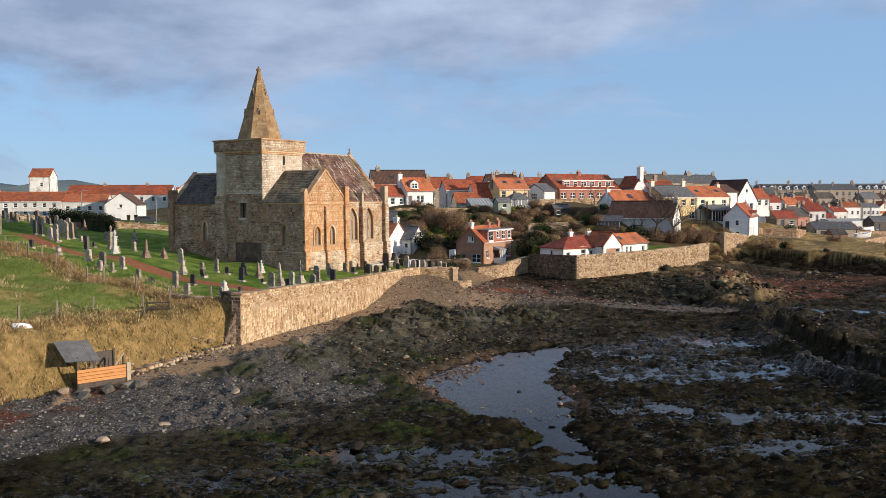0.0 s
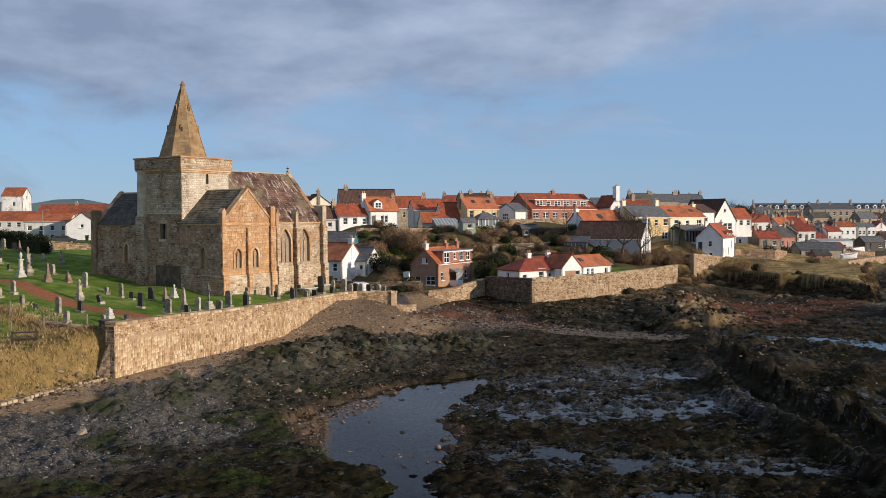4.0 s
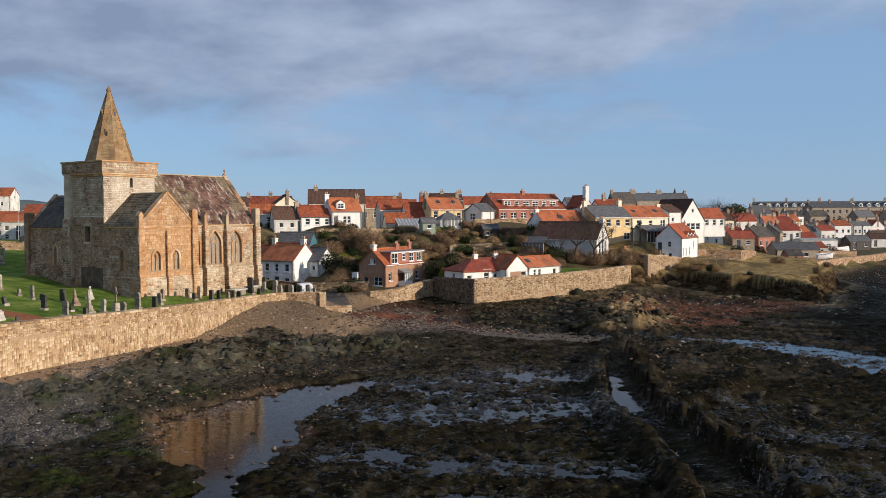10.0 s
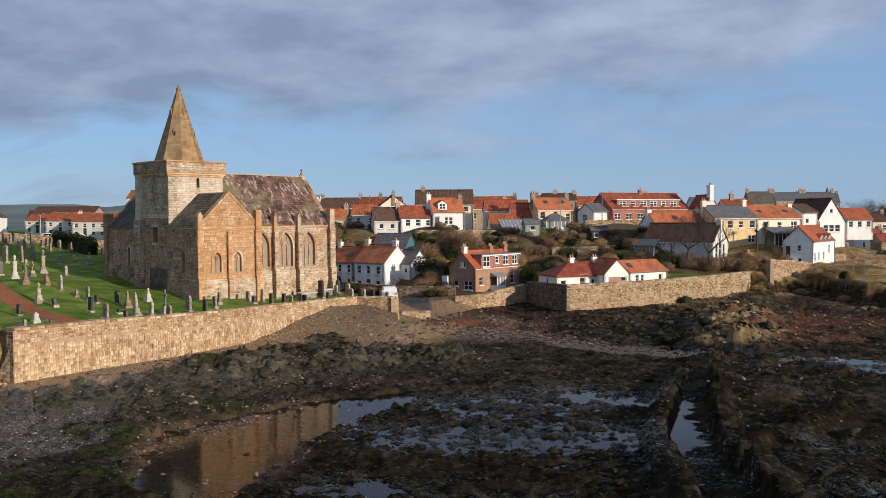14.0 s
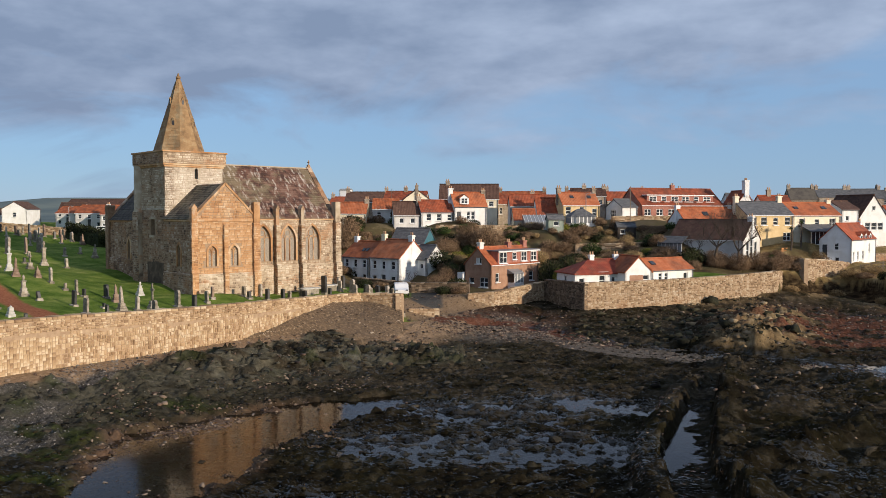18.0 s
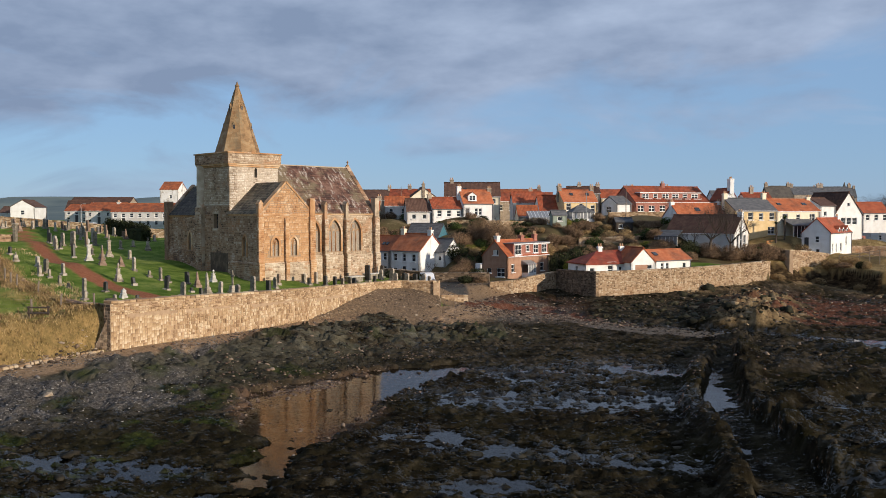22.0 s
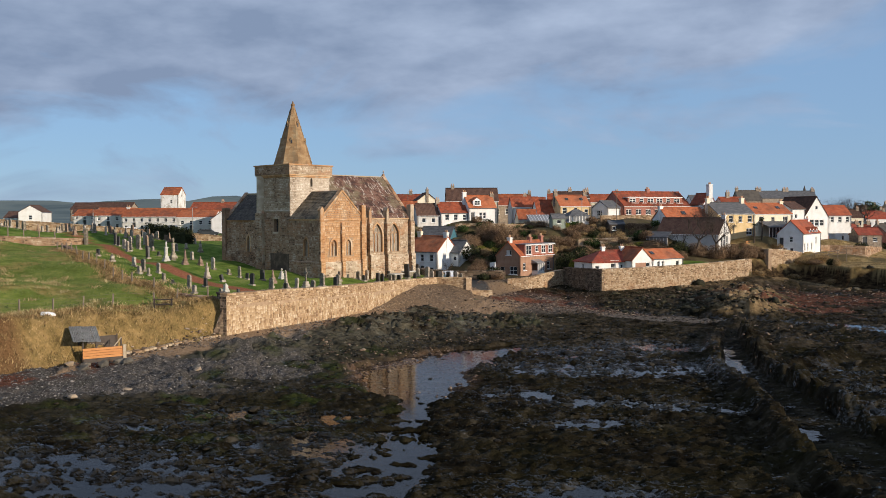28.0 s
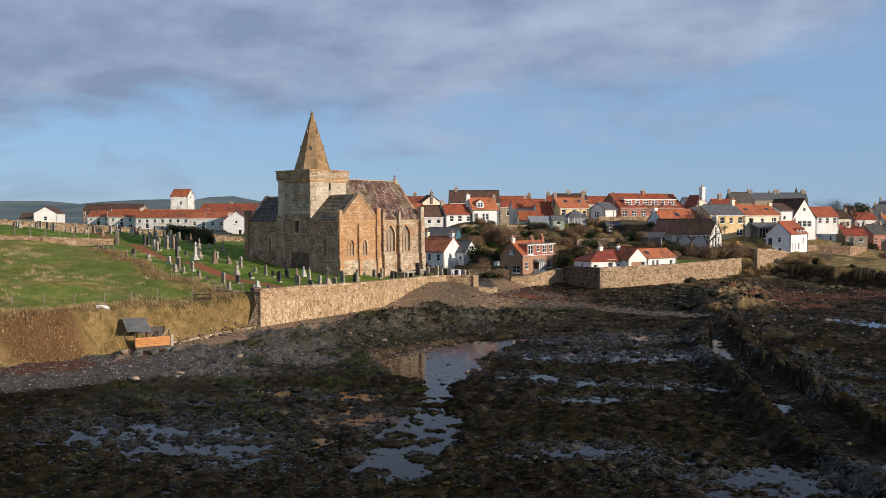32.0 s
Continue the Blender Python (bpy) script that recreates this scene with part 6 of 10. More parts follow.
# apron of cobbles against the wall's bend
crest = [(-7.25, 80, 2.1), (-6.4, 83.6, 2.5), (-5.3, 88, 3.35), (-4.15, 92.4, 3.9), (-2.7, 95.9, 3.8), (-0.6, 95.9, 3.6), (1.7, 95.9, 3.0)]
footl = [(-6.9, 80.6, 1.8), (-5.6, 83.4, 1.7), (-3.6, 85.9, 1.6), (-1.6, 87.4, 1.5), (0.6, 88.2, 1.4), (2.0, 89.6, 1.3), (2.9, 92.4, 1.3)]
bm = bmesh.new()
grid = []
for i in range(49):
    s = i / 48 * 6
    k = min(5, int(s))
    f = s - k
    a, b = Vector(crest[k]).lerp(Vector(crest[k + 1]), f), Vector(footl[k]).lerp(Vector(footl[k + 1]), f)
    row = []
    for j in range(25):
        q = j / 24
        p = a.lerp(b, q)
        p.z += 0.04 * math.sin(math.pi * q) - 0.35 * q * q + 0.11 * (noise.noise(p * 1.3) + 0.6 * noise.noise(p * 3.7))
        row.append(bm.verts.new(p))
    grid.append(row)
for r0, r1 in zip(grid, grid[1:]):
    for j in range(24):
        bm.faces.new((r0[j], r0[j + 1], r1[j + 1], r1[j]))
grid_apron = [[v.co.copy() for v in row] for row in grid]
bmesh.ops.recalc_face_normals(bm, faces=bm.faces)
tagged(part("stone_apron", bm, M["apron"], smooth=True), "dark cobbled apron sloping against the sea wall", "stone apron", kind="structure")

masonry_wall("wall_slipway", "low stone kerb across the head of the slipway", [(0.5, 102.0, 2.3), (3.4, 103.8, 2.2)], 1.2, 0.5, M["rubble"], M["mortar"], 125)
masonry_wall("wall_house", "low rubble garden wall above the slipway", [(4.6, 112.3, 3.1), (7.35, 113.75, 3.25), (12.1, 122.3, 3.9)], 0.9, 0.5, M["rubble"], M["mortar"], 131, course=(0.14, 0.25), length=(0.16, 0.45))
# darker rubble copy paints this wall's shade into its stones
masonry_wall("wall_recess", "shaded rubble wall set back above the shore", [(12.1, 122.3, 4.2), (17.75, 114.5, 4.45)], 0.6, 0.6, M["rubble_shaded"], M["mortar_shaded"], 141, course=(0.14, 0.25), length=(0.16, 0.45))
masonry_wall("wall_bungalow", "long rubble sea wall below the white bungalow", [(17.75, 114.5, 4.45), (24, 118.6, 4.5), (29.0, 122.2, 4.62), (35, 126.8, 4.85), (40.3, 130.9, 5.2)], 0.6, 0.6, M["rubble"], M["seawall_mortar"], 151, course=(0.14, 0.24), length=(0.16, 0.42))
masonry_wall("wall_bank", "broken rubble wall end on the bank", [(40.3, 130.9, 5.2), (41.3, 133.6, 5.0)], 1.5, 0.6, M["rubble"], M["mortar"], 161)
masonry_wall("wall_high", "high rubble retaining wall beside the white house", [(42.6, 137.9, 6.3), (44.1, 135.1, 6.6), (47.6, 139.8, 6.3), (51.3, 144.6, 5.7)], 1.0, 0.6, M["rubble"], M["mortar"], 171, course=(0.15, 0.26), length=(0.2, 0.5))
# lane wall, likewise toned down in colour for shade
masonry_wall("wall_lane", "shaded rubble wall along the lane", [(-12, 119.2, 4.2), (-3.4, 116.2, 3.9), (3.8, 116.4, 4.0)], 1.6, 0.5, M["rubble_shaded"], M["mortar_shaded"], 181)
masonry_wall("wall_churchyard", "low churchyard wall with grass against it", [(-46, 84.5, 8.75), (-41, 79.5, 8.15), (-34.2, 72.6, 7.25), (-24.6, 64.3, 5.75), (-19.0, 61.8, 5.15), (-15.7, 61.2, 5.0)], 3.5, 0.45, M["stone_dark"], M["mortar"], 191)
masonry_wall("wall_field", "grey stone field wall across the grass", [(-75, 74.5, 10.75), (-58, 81.2, 10.1), (-47.5, 86.6, 9.5), (-46.0, 89.2, 9.4)], 7.0, 0.5, M["stone_dark"], M["mortar"], 201)
masonry_wall("wall_yard", "sunlit rubble wall behind the churchyard", [(-88, 120, 12.1), (-74, 125, 11.1), (-62, 128, 10.1), (-50, 131, 9.0), (-42, 133, 8.2)], 6.0, 0.5, M["rubble"], M["mortar"], 211)

masonry_wall("wall_kerb", "low broken stone kerb at the foot of the bank", [(-20.4, 51.6, 1.38), (-18.6, 53.7, 1.55), (-16.6, 56.4, 1.85), (-14.5, 58.9, 2.1)], 1.0, 0.5, M["rubble"], M["mortar_shaded"], 221, course=(0.1, 0.2), length=(0.15, 0.4), cope=0.3)

# ---- houses ----
PANES = {}


def opening(parent, x, z, w, h, depth, kind="w"):
    """A window or door in a wall's frame; its meshes are shared by size."""
    key = (round(w, 1), round(h, 1), kind)
    if key not in PANES:
        w2, h2 = key[0], key[1]
        f = bmesh.new()
        t = 0.07
        box(f, -w2 / 2, -0.04, 0, -w2 / 2 + t, 0.06, h2)
        box(f, w2 / 2 - t, -0.04, 0, w2 / 2, 0.06, h2)
        box(f, -w2 / 2 + t, -0.04, h2 - t, w2 / 2 - t, 0.06, h2)
        box(f, -w2 / 2 + t, -0.04, 0, w2 / 2 - t, 0.06, t)
        if kind == "w":
            if h2 > 0.8:
                box(f, -w2 / 2 + t, -0.03, h2 * 0.5 - 0.03, w2 / 2 - t, 0.04, h2 * 0.5 + 0.03)
            if w2 > 1.0:
                n = max(2, round(w2 / 0.7))
                for q in range(1, n):
                    box(f, -w2 / 2 + w2 * q / n - 0.035, -0.035, t, -w2 / 2 + w2 * q / n + 0.035, 0.045, h2 - t)
        frame_me = mesh_of("window_frame", f, M["trim"])
        pane = mesh_of("pane", boxm(-w2 / 2 + 0.03, 0.0, 0.03, w2 / 2 - 0.03, 0.03, h2 - 0.03), M["glass"] if kind == "w" else M["door_dark"] if kind == "d" else M["wood_orange"])
        sill = mesh_of("window_sill", boxm(-w2 / 2 - 0.08, -0.2, -0.1, w2 / 2 + 0.08, 0.04, 0.0), M["trim"])
        PANES[key] = frame_me, pane, sill
    fm, pm, sm = PANES[key]
    o = part("window" if kind == "w" else "door", pm, None, parent, at=pose(x, depth, z))
    part("window_frame" if kind == "w" else "door_frame", fm, None, o)
    if kind == "w":
        part("window_sill", sm, None, o, at=pose(0, -depth + 0.0, 0))
    return o


def gable_outline(w, base, eave, ridge):
    return [(0, base), (w, base), (w, eave), (w / 2, ridge), (0, eave)]


def chimney(parent, x, y, z0, z1, w=0.75, d=0.55, mt="offwhite", pots=2):
    bm = boxm(x - w / 2, y - d / 2, z0, x + w / 2, y + d / 2, z1, 0.02)
    box(bm, x - w / 2 - 0.06, y - d / 2 - 0.06, z1 - 0.18, x + w / 2 + 0.06, y + d / 2 + 0.06, z1 - 0.04)
    o = part("chimney", bm, M[mt], parent)
    for k in range(pots):
        b = bmesh.new()
        frustum(b, 0, 0.12, 0.42, 0.09, 8)
        part("chimney_pot", b, M["pot"], o, at=pose(x + (k - (pots - 1) / 2) * 0.34, y, z1 - 0.03))


def gable_roof(parent, L, D, eave, ridge, mt, over=0.12, thick=0.14, name="roof"):
    rise = (ridge - eave) / (D / 2)
    for side in (0, 1):
        bm = bmesh.new()
        y0, y1 = (-over, D / 2 + 0.01) if side == 0 else (D + over, D / 2 - 0.01)
        za, zb = eave - over * rise, ridge
        v = [bm.verts.new(p) for p in ((-over, y0, za), (L + over, y0, za), (L + over, y1, zb), (-over, y1, zb), (-over, y0, za + thick), (L + over, y0, za + thick), (L + over, y1, zb + thick), (-over, y1, zb + thick))]
        for f in ((0, 1, 2, 3), (4, 5, 6, 7), (0, 1, 5, 4), (1, 2, 6, 5), (2, 3, 7, 6), (3, 0, 4, 7)):
            bm.faces.new([v[q] for q in f])
        bmesh.ops.recalc_face_normals(bm, faces=bm.faces)
        part(name, bm, mt, parent)
    part("ridge", tube(bmesh.new(), [(-over, D / 2, ridge + thick), (L + over, D / 2, ridge + thick)], 0.11, 6), mt, parent)


def house(x, y, z, rot, L, D, eave, ridge, wall, roof, label, front=(), left=(), right=(), chimneys=(), dormers=(), skylights=(), name="house", category="house", group="", plinth=1.6, gutter=True, pots=2):
    """A gabled house: local x along the front, y backwards, z from its threshold. Openings: (kind, x, z, w, h)."""
    h = thing(name, pose(x, y, z, 0, 0, rot), label, category, group)
    sides = (("front_wall", pose(0, 0, 0), [(0, -plinth), (L, -plinth), (L, eave), (0, eave)], front),
             ("gable_wall", pose(0, D, 0, 0, 0, -90), gable_outline(D, -plinth, eave, ridge), left),
             ("gable_wall", pose(L, 0, 0, 0, 0, 90), gable_outline(D, -plinth, eave, ridge), right),
             ("back_wall", pose(L, D, 0, 0, 0, 180), [(0, -plinth), (L, -plinth), (L, eave), (0, eave)], ()))
    for nm, at, outline, opens in sides:
        holes = [[(ox - w / 2, oz), (ox + w / 2, oz), (ox + w / 2, oz + hh), (ox - w / 2, oz + hh)] for _, ox, oz, w, hh in opens]
        p = part(nm, wall_panel(outline, holes, 0.25, back=False), M[wall], h, at=at)
        for kind, ox, oz, w, hh in opens:
            opening(p, ox, oz, w, hh, 0.13, kind)
    gable_roof(h, L, D, eave, ridge, M[roof])
    if gutter:
        part("gutter", tube(bmesh.new(), [(-0.05, -0.2, eave - 0.08), (L + 0.05, -0.2, eave - 0.08)], 0.06, 5), M["trim"] if wall != "white" else M["lead_dark"], h)
        part("downpipe", tube(bmesh.new(), [(L - 0.15, -0.1, eave - 0.1), (L - 0.15, -0.1, -0.2)], 0.05, 5), M["lead_dark"], h)
    for c in chimneys:
        cx, cz = c[0], c[1]
        chimney(h, cx, D / 2, eave, ridge + cz, mt=c[2] if len(c) > 2 else wall, pots=pots)
    rise = (ridge - eave) / (D / 2)
    for dx, dw, dz, dh in dormers:
        y0 = max(0.05, (dz - eave) / rise - 0.15)
        y1 = (dz + dh + 0.3 - eave) / rise + 0.2
        dm = part("dormer", prism(bmesh.new(), [(dx - dw / 2, dz - 0.1), (dx + dw / 2, dz - 0.1), (dx + dw / 2, dz + dh), (dx, dz + dh + dw * 0.35), (dx - dw / 2, dz + dh)], y0, min(y1, D / 2)), M["trim"], h)
        opening(dm, dx, dz + 0.05, dw * 0.72, dh * 0.9, y0 - 0.03, "w")
        rb = bmesh.new()
        for s in (-1, 1):
            prism(rb, [(dx, dz + dh + dw * 0.35 + 0.02), (dx + s * (dw / 2 + 0.1), dz + dh - 0.06), (dx + s * (dw / 2 + 0.1), dz + dh + 0.04), (dx, dz + dh + dw * 0.35 + 0.12)], y0 - 0.1, min(y1 + 0.3, D / 2))
        part("dormer_roof", rb, M[roof], dm)
    for sx, s, w, hh in skylights:
        yy = D / 2 * s
        zz = eave + rise * yy
        a = math.degrees(math.atan(rise))
        part("skylight", boxm(-w / 2, 0, 0, w / 2, hh, 0.1), M["glass"], h, at=pose(sx, yy, zz + 0.13, a))
    return h


def rows(L, cols, levels, w=0.9, h=1.15, door=None):
    """Openings in even columns, with a door in one of them at ground level."""
    out = []
    for zi in levels:
        for c in range(cols):
            ox = L * (c + 0.5) / cols
            if door == c and zi == levels[0]:
                out.append(("d", ox, 0.05, 0.9, 2.0))
            else:
                out.append(("w", ox, zi, min(w, L / cols * 0.55), h))
    return out

# ---- the houses by the church and slipway ----
house(-13.2, 128.86, 2.2, -31, 6.15, 5.1, 4.25, 6.6, "white", "roof_orange", "white harled cottage with an orange pantile roof", name="cottage", category="cottage", group="harbour cottages",
      front=[("w", 1.0, 2.7, 0.8, 1.15), ("w", 2.9, 2.7, 0.7, 1.15), ("w", 4.9, 2.7, 0.8, 1.15), ("w", 1.0, 0.5, 0.9, 1.25), ("d", 2.9, 0.0, 0.9, 2.0), ("w", 4.9, 0.5, 0.9, 1.3)],
      chimneys=[(0.2, 0.85, "cream"), (5.85, 0.75, "white")])
house(-18.6, 132.4, 2.3, -31, 5.9, 5.0, 4.0, 6.1, "white", "roof_orange", "white harled cottage with skylights in its pantile roof", name="cottage", category="cottage", group="harbour cottages",
      front=rows(5.9, 3, (0.6, 2.6), 0.75, 1.1, 0), chimneys=[(0.3, 0.8)], skylights=[(3.6, 0.35, 0.5, 0.55), (4.4, 0.35, 0.5, 0.55)])
house(-7.1, 129.0, 2.4, -31, 3.0, 3.4, 3.9, 5.7, "white", "lead", "small slated wing behind the white cottage", name="cottage_wing", category="outbuilding",
      front=[("w", 1.9, 2.6, 0.6, 0.7)], right=[("w", 1.7, 2.6, 0.6, 0.7)])
house(-13.4, 138.5, 5.6, -12, 5.6, 4.4, 2.4, 4.6, "teal", "lead", "blue boarded shed with a dark sloping roof", name="boathouse", category="shed", front=[("w", 3.4, 0.9, 0.8, 0.8)], right=[("w", 2.2, 1.0, 0.9, 0.8)])

pink = house(5.66, 120.4, 3.0, 62, 9.9, 4.3, 3.1, 5.15, "pink", "roof_orange", "brown harled villa with a red roof and long dormer", name="villa", category="house",
             front=[("w", 1.3, 0.9, 0.75, 1.15), ("d", 6.2, 0.0, 0.9, 2.1), ("w", 8.4, 0.8, 0.9, 1.25)],
             left=[("w", 1.15, 0.75, 0.85, 0.65), ("w", 3.15, 0.3, 1.35, 1.2), ("w", 2.3, 3.2, 0.95, 0.75)], chimneys=[(0.5, 0.75, "offwhite"), (6.2, 0.7, "brickred"), (9.5, 0.85, "brickred")])
bm = bmesh.new()
box(bm, 1.4, 0.02, 3.05, 9.85, 2.3, 4.75)
dorm = part("long_dormer", bm, M["brickred"], pink, "red tile-hung dormer")
part("dormer_roof", boxm(1.2, -0.25, 4.75, 10.0, 2.4, 4.9, 0.02), M["lead_dark"], dorm)
part("fascia", boxm(1.2, -0.28, 4.66, 10.0, -0.22, 4.8), M["trim"], dorm)
for ox, w, hh in ((2.4, 1.5, 1.35), (4.7, 0.8, 0.95), (6.7, 1.2, 1.2), (8.8, 1.2, 1.2)):
    opening(dorm, ox, 4.6 - hh, w, hh, -0.03, "w")
porch = part("porch", boxm(3.4, -1.1, -0.2, 5.3, 0.0, 0.75), M["trim"], pink, "white glazed porch")
for ox in (3.45, 4.05, 4.68, 5.25):
    part("porch_post", boxm(ox - 0.05, -1.1, 0.75, ox + 0.05, -1.0, 1.9), M["trim"], porch)
part("pane", boxm(3.45, -1.07, 0.75, 5.25, -1.03, 1.9), M["glass_light"], porch)
part("porch_roof", prism(bmesh.new(), [(-1.25, 1.9), (0.0, 1.9), (0.0, 2.45)], 3.25, 5.45, "x"), M["glass_light"], porch)
part("lean_to", boxm(-0.4, 4.3, -1.0, 1.2, 5.2, 2.0), M["trim"], pink)

# bungalow above the long wall
bung = thing("bungalow", pose(19.0, 118.9, 3.95, 0, 0, 32), "white bungalow with a hipped dark red pantile roof", "bungalow")
BX, BL, BD, BE, BR = -3.1, 6.2, 5.0, 1.45, 2.9
for nm, at, ln, opens in (("front_wall", pose(BX, 0, 0), BL - BX, [("w", 0.9, 0.35, 0.7, 0.6), ("w", 3.6, 0.05, 0.8, 1.25), ("w", 5.1, 0.45, 0.5, 0.6), ("w", 6.8, 0.0, 0.8, 1.3)]),
                          ("end_wall", pose(BX, BD, 0, 0, 0, -90), BD, [("w", 2.4, 0.4, 0.6, 0.7)]), ("back_wall", pose(BL, BD, 0, 0, 0, 180), BL - BX, [])):
    w = part(nm, wall_panel([(0, -1.6), (ln, -1.6), (ln, BE), (0, BE)], [[(ox - ww / 2, oz), (ox + ww / 2, oz), (ox + ww / 2, oz + hh), (ox - ww / 2, oz + hh)] for _, ox, oz, ww, hh in opens], 0.25), M["white"], bung, at=at)
    for kind, ox, oz, ww, hh in opens:
        opening(w, ox, oz, ww, hh, 0.13, kind)
for nm, corners in (("roof", [(BX - 0.2, -0.25, BE - 0.1), (BL, -0.25, BE - 0.1), (BL, BD / 2, BR), (BX + 3.0, BD / 2, BR)]), ("roof", [(BL, BD + 0.25, BE - 0.1), (BX - 0.2, BD + 0.25, BE - 0.1), (BX + 3.0, BD / 2, BR), (BL, BD / 2, BR)]),
                    ("hip", [(BX - 0.2, BD + 0.25, BE - 0.1), (BX - 0.2, -0.25, BE - 0.1), (BX + 3.0, BD / 2, BR)])):
    b = bmesh.new()
    low, high = [b.verts.new(p) for p in corners], [b.verts.new((p[0], p[1], p[2] + 0.14)) for p in corners]
    b.faces.new(low[::-1])
    b.faces.new(high)
    for k in range(len(corners)):
        b.faces.new((low[k], low[(k + 1) % len(corners)], high[(k + 1) % len(corners)], high[k]))
    bmesh.ops.recalc_face_normals(b, faces=b.faces)
    part(nm, b, M["roof_deep"], bung)
part("ridge", tube(bmesh.new(), [(BX + 3.0, BD / 2, BR + 0.14), (BL, BD / 2, BR + 0.14)], 0.11, 6), M["roof_deep"], bung)
for cx in (0.3, 3.6):
    chimney(bung, cx, BD / 2, BE + 1, BR + 0.7, 0.6, 0.45, mt="white")
for ox in (0.7, 3.9):
    part("wall_head", prism(bmesh.new(), [(ox - 0.7, BE - 0.2), (ox + 0.7, BE - 0.2), (ox + 0.7, BE + 0.22), (ox - 0.7, BE + 0.22)], 0.0, 0.9), M["white"], bung)
part("pent_roof", prism(bmesh.new(), [(-0.35, BE + 0.2), (1.0, BE + 0.42), (1.0, BE + 0.5), (-0.35, BE + 0.28)], 3.1, 4.7, "x"), M["roof_deep"], bung)
part("box_dormer", boxm(4.9, 0.5, 1.6, 5.9, 2.0, 2.6), M["lead_dark"], bung, "dark slated dormer")
part("door_canopy", prism(bmesh.new(), [(0.0, 1.55), (-0.5, 1.3), (-0.5, 1.4), (0, 1.7)], 3.2, 5.6, "x"), M["lead_dark"], bung)
wing = house(25.1, 121.0, 4.0, 126, 4.4, 3.75, 1.6, 3.35, "white", "roof_orange", "white gabled wing of the bungalow with a recessed veranda", name="bungalow_wing", category="bungalow", gutter=False,
             left=[("w", 2.95, 0.15, 0.8, 1.1)])
part("veranda_recess", boxm(-0.02, 1.2, 0.2, 0.3, 3.1, 1.25), M["pink"], wing, "brown panelled veranda recess")
house(25.2, 121.1, 4.2, 46, 6.9, 4.0, 1.55, 2.75, "white", "roof_orange", "white end of the bungalow with a weathered pantile roof", name="bungalow_end", category="bungalow",
      front=[("w", 1.3, 0.3, 0.6, 0.9), ("w", 2.3, 0.3, 0.6, 0.9), ("w", 5.6, 0.35, 0.7, 0.8)], skylights=[(1.0, 0.4, 0.7, 0.7)])

# ---- the row on the brae ----
dh = house(-6.2, 150.0, 10.9, 28, 5.4, 5.0, 2.75, 5.0, "white", "roof_orange", "white cottage with orange pantiles and a dormer", name="cottage", category="cottage", group="brae row",
           front=[("d", 0.7, 0.1, 0.8, 1.95), ("w", 2.3, 0.75, 0.6, 1.25), ("w", 3.05, 0.75, 0.6, 1.25)], dormers=[(1.7, 1.5, 3.2, 0.95)], chimneys=[(-0.1, 0.75, "white"), (5.4, 0.5, "stonehouse")])
house(-11.17, 148.0, 10.6, 28, 5.3, 4.6, 2.15, 4.0, "white", "roof_red", "low white cottage with a red pantile roof", name="cottage", category="cottage", group="brae row",
      front=[("w", 1.2, 0.8, 0.75, 1.05), ("w", 2.9, 0.8, 0.85, 1.1), ("w", 4.6, 0.8, 0.7, 1.0)], chimneys=[(0.0, 0.7, "stonehouse")])
house(-15.4, 146.8, 10.4, 22, 4.3, 4.4, 1.85, 3.95, "offwhite", "roof_brown", "low cottage with brown pantiles", name="cottage", category="cottage", group="brae row", front=[("w", 1.2, 0.6, 0.7, 0.8), ("w", 3.0, 0.6, 0.7, 0.8)])
house(-20.8, 152.0, 11.0, 15, 4.3, 4.0, 2.3, 3.85, "offwhite", "roof_orange", "old cottage with mixed pantiles", name="cottage", category="cottage", group="brae row", front=rows(4.3, 2, (0.9,), 0.7, 0.9))
house(-27, 149.5, 10.2, 12, 5.6, 4.4, 2.3, 4.1, "cream", "roof_orange", "old cottage with orange pantiles", name="cottage", category="cottage", group="brae row", front=rows(5.6, 3, (0.9,), 0.7, 0.9, 1), chimneys=[(5.5, 0.7, "stonehouse")])
house(-34, 148.5, 9.8, 12, 6.0, 4.4, 2.3, 4.1, "cream", "roof_red", "old cottage with red pantiles", name="cottage", category="cottage", group="brae row", front=rows(6, 3, (0.9,), 0.7, 0.9, 1), chimneys=[(0.2, 0.7, "stonehouse")])
house(-13.48, 168.0, 12.0, 12, 10.8, 6.4, 3.2, 5.9, "cream", "roof_brown", "tall cream house with a dark brown roof", front=rows(10.8, 4, (1.9,), 0.9, 0.9), chimneys=[(1.4, 0.7, "stonehouse")], skylights=[(4.0, 0.4, 0.7, 0.7)],
      right=[("w", 3.2, 3.2, 0.9, 1.1)])
house(-38.4, 185.0, 11.8, 10, 12.5, 6, 3.1, 5.2, "stonehouse", "roof_brown", "stone terrace with brown roof", name="terrace_house", front=rows(12.5, 5, (1.2,), 0.8, 1.0), chimneys=[(0.2, 0.9, "stonehouse"), (8.4, 0.9, "stonehouse")])
house(-27.52, 178.0, 12.6, 8, 8.3, 6, 2.6, 4.3, "stonehouse", "roof_red", "stone terrace with red-brown roof", name="terrace_house", front=rows(8.3, 3, (1.0,), 0.8, 1.0), chimneys=[(4.0, 0.9, "stonehouse")])
house(-22.0, 172.0, 12.4, -70, 7, 5, 2.6, 4.5, "cream", "roof_brown", "gabled house seen end on", front=rows(7, 2, (1.0,), 0.8, 1.0), right=[("w", 2.5, 1.0, 0.8, 1.1)], chimneys=[(6.8, 0.8, "stonehouse")])
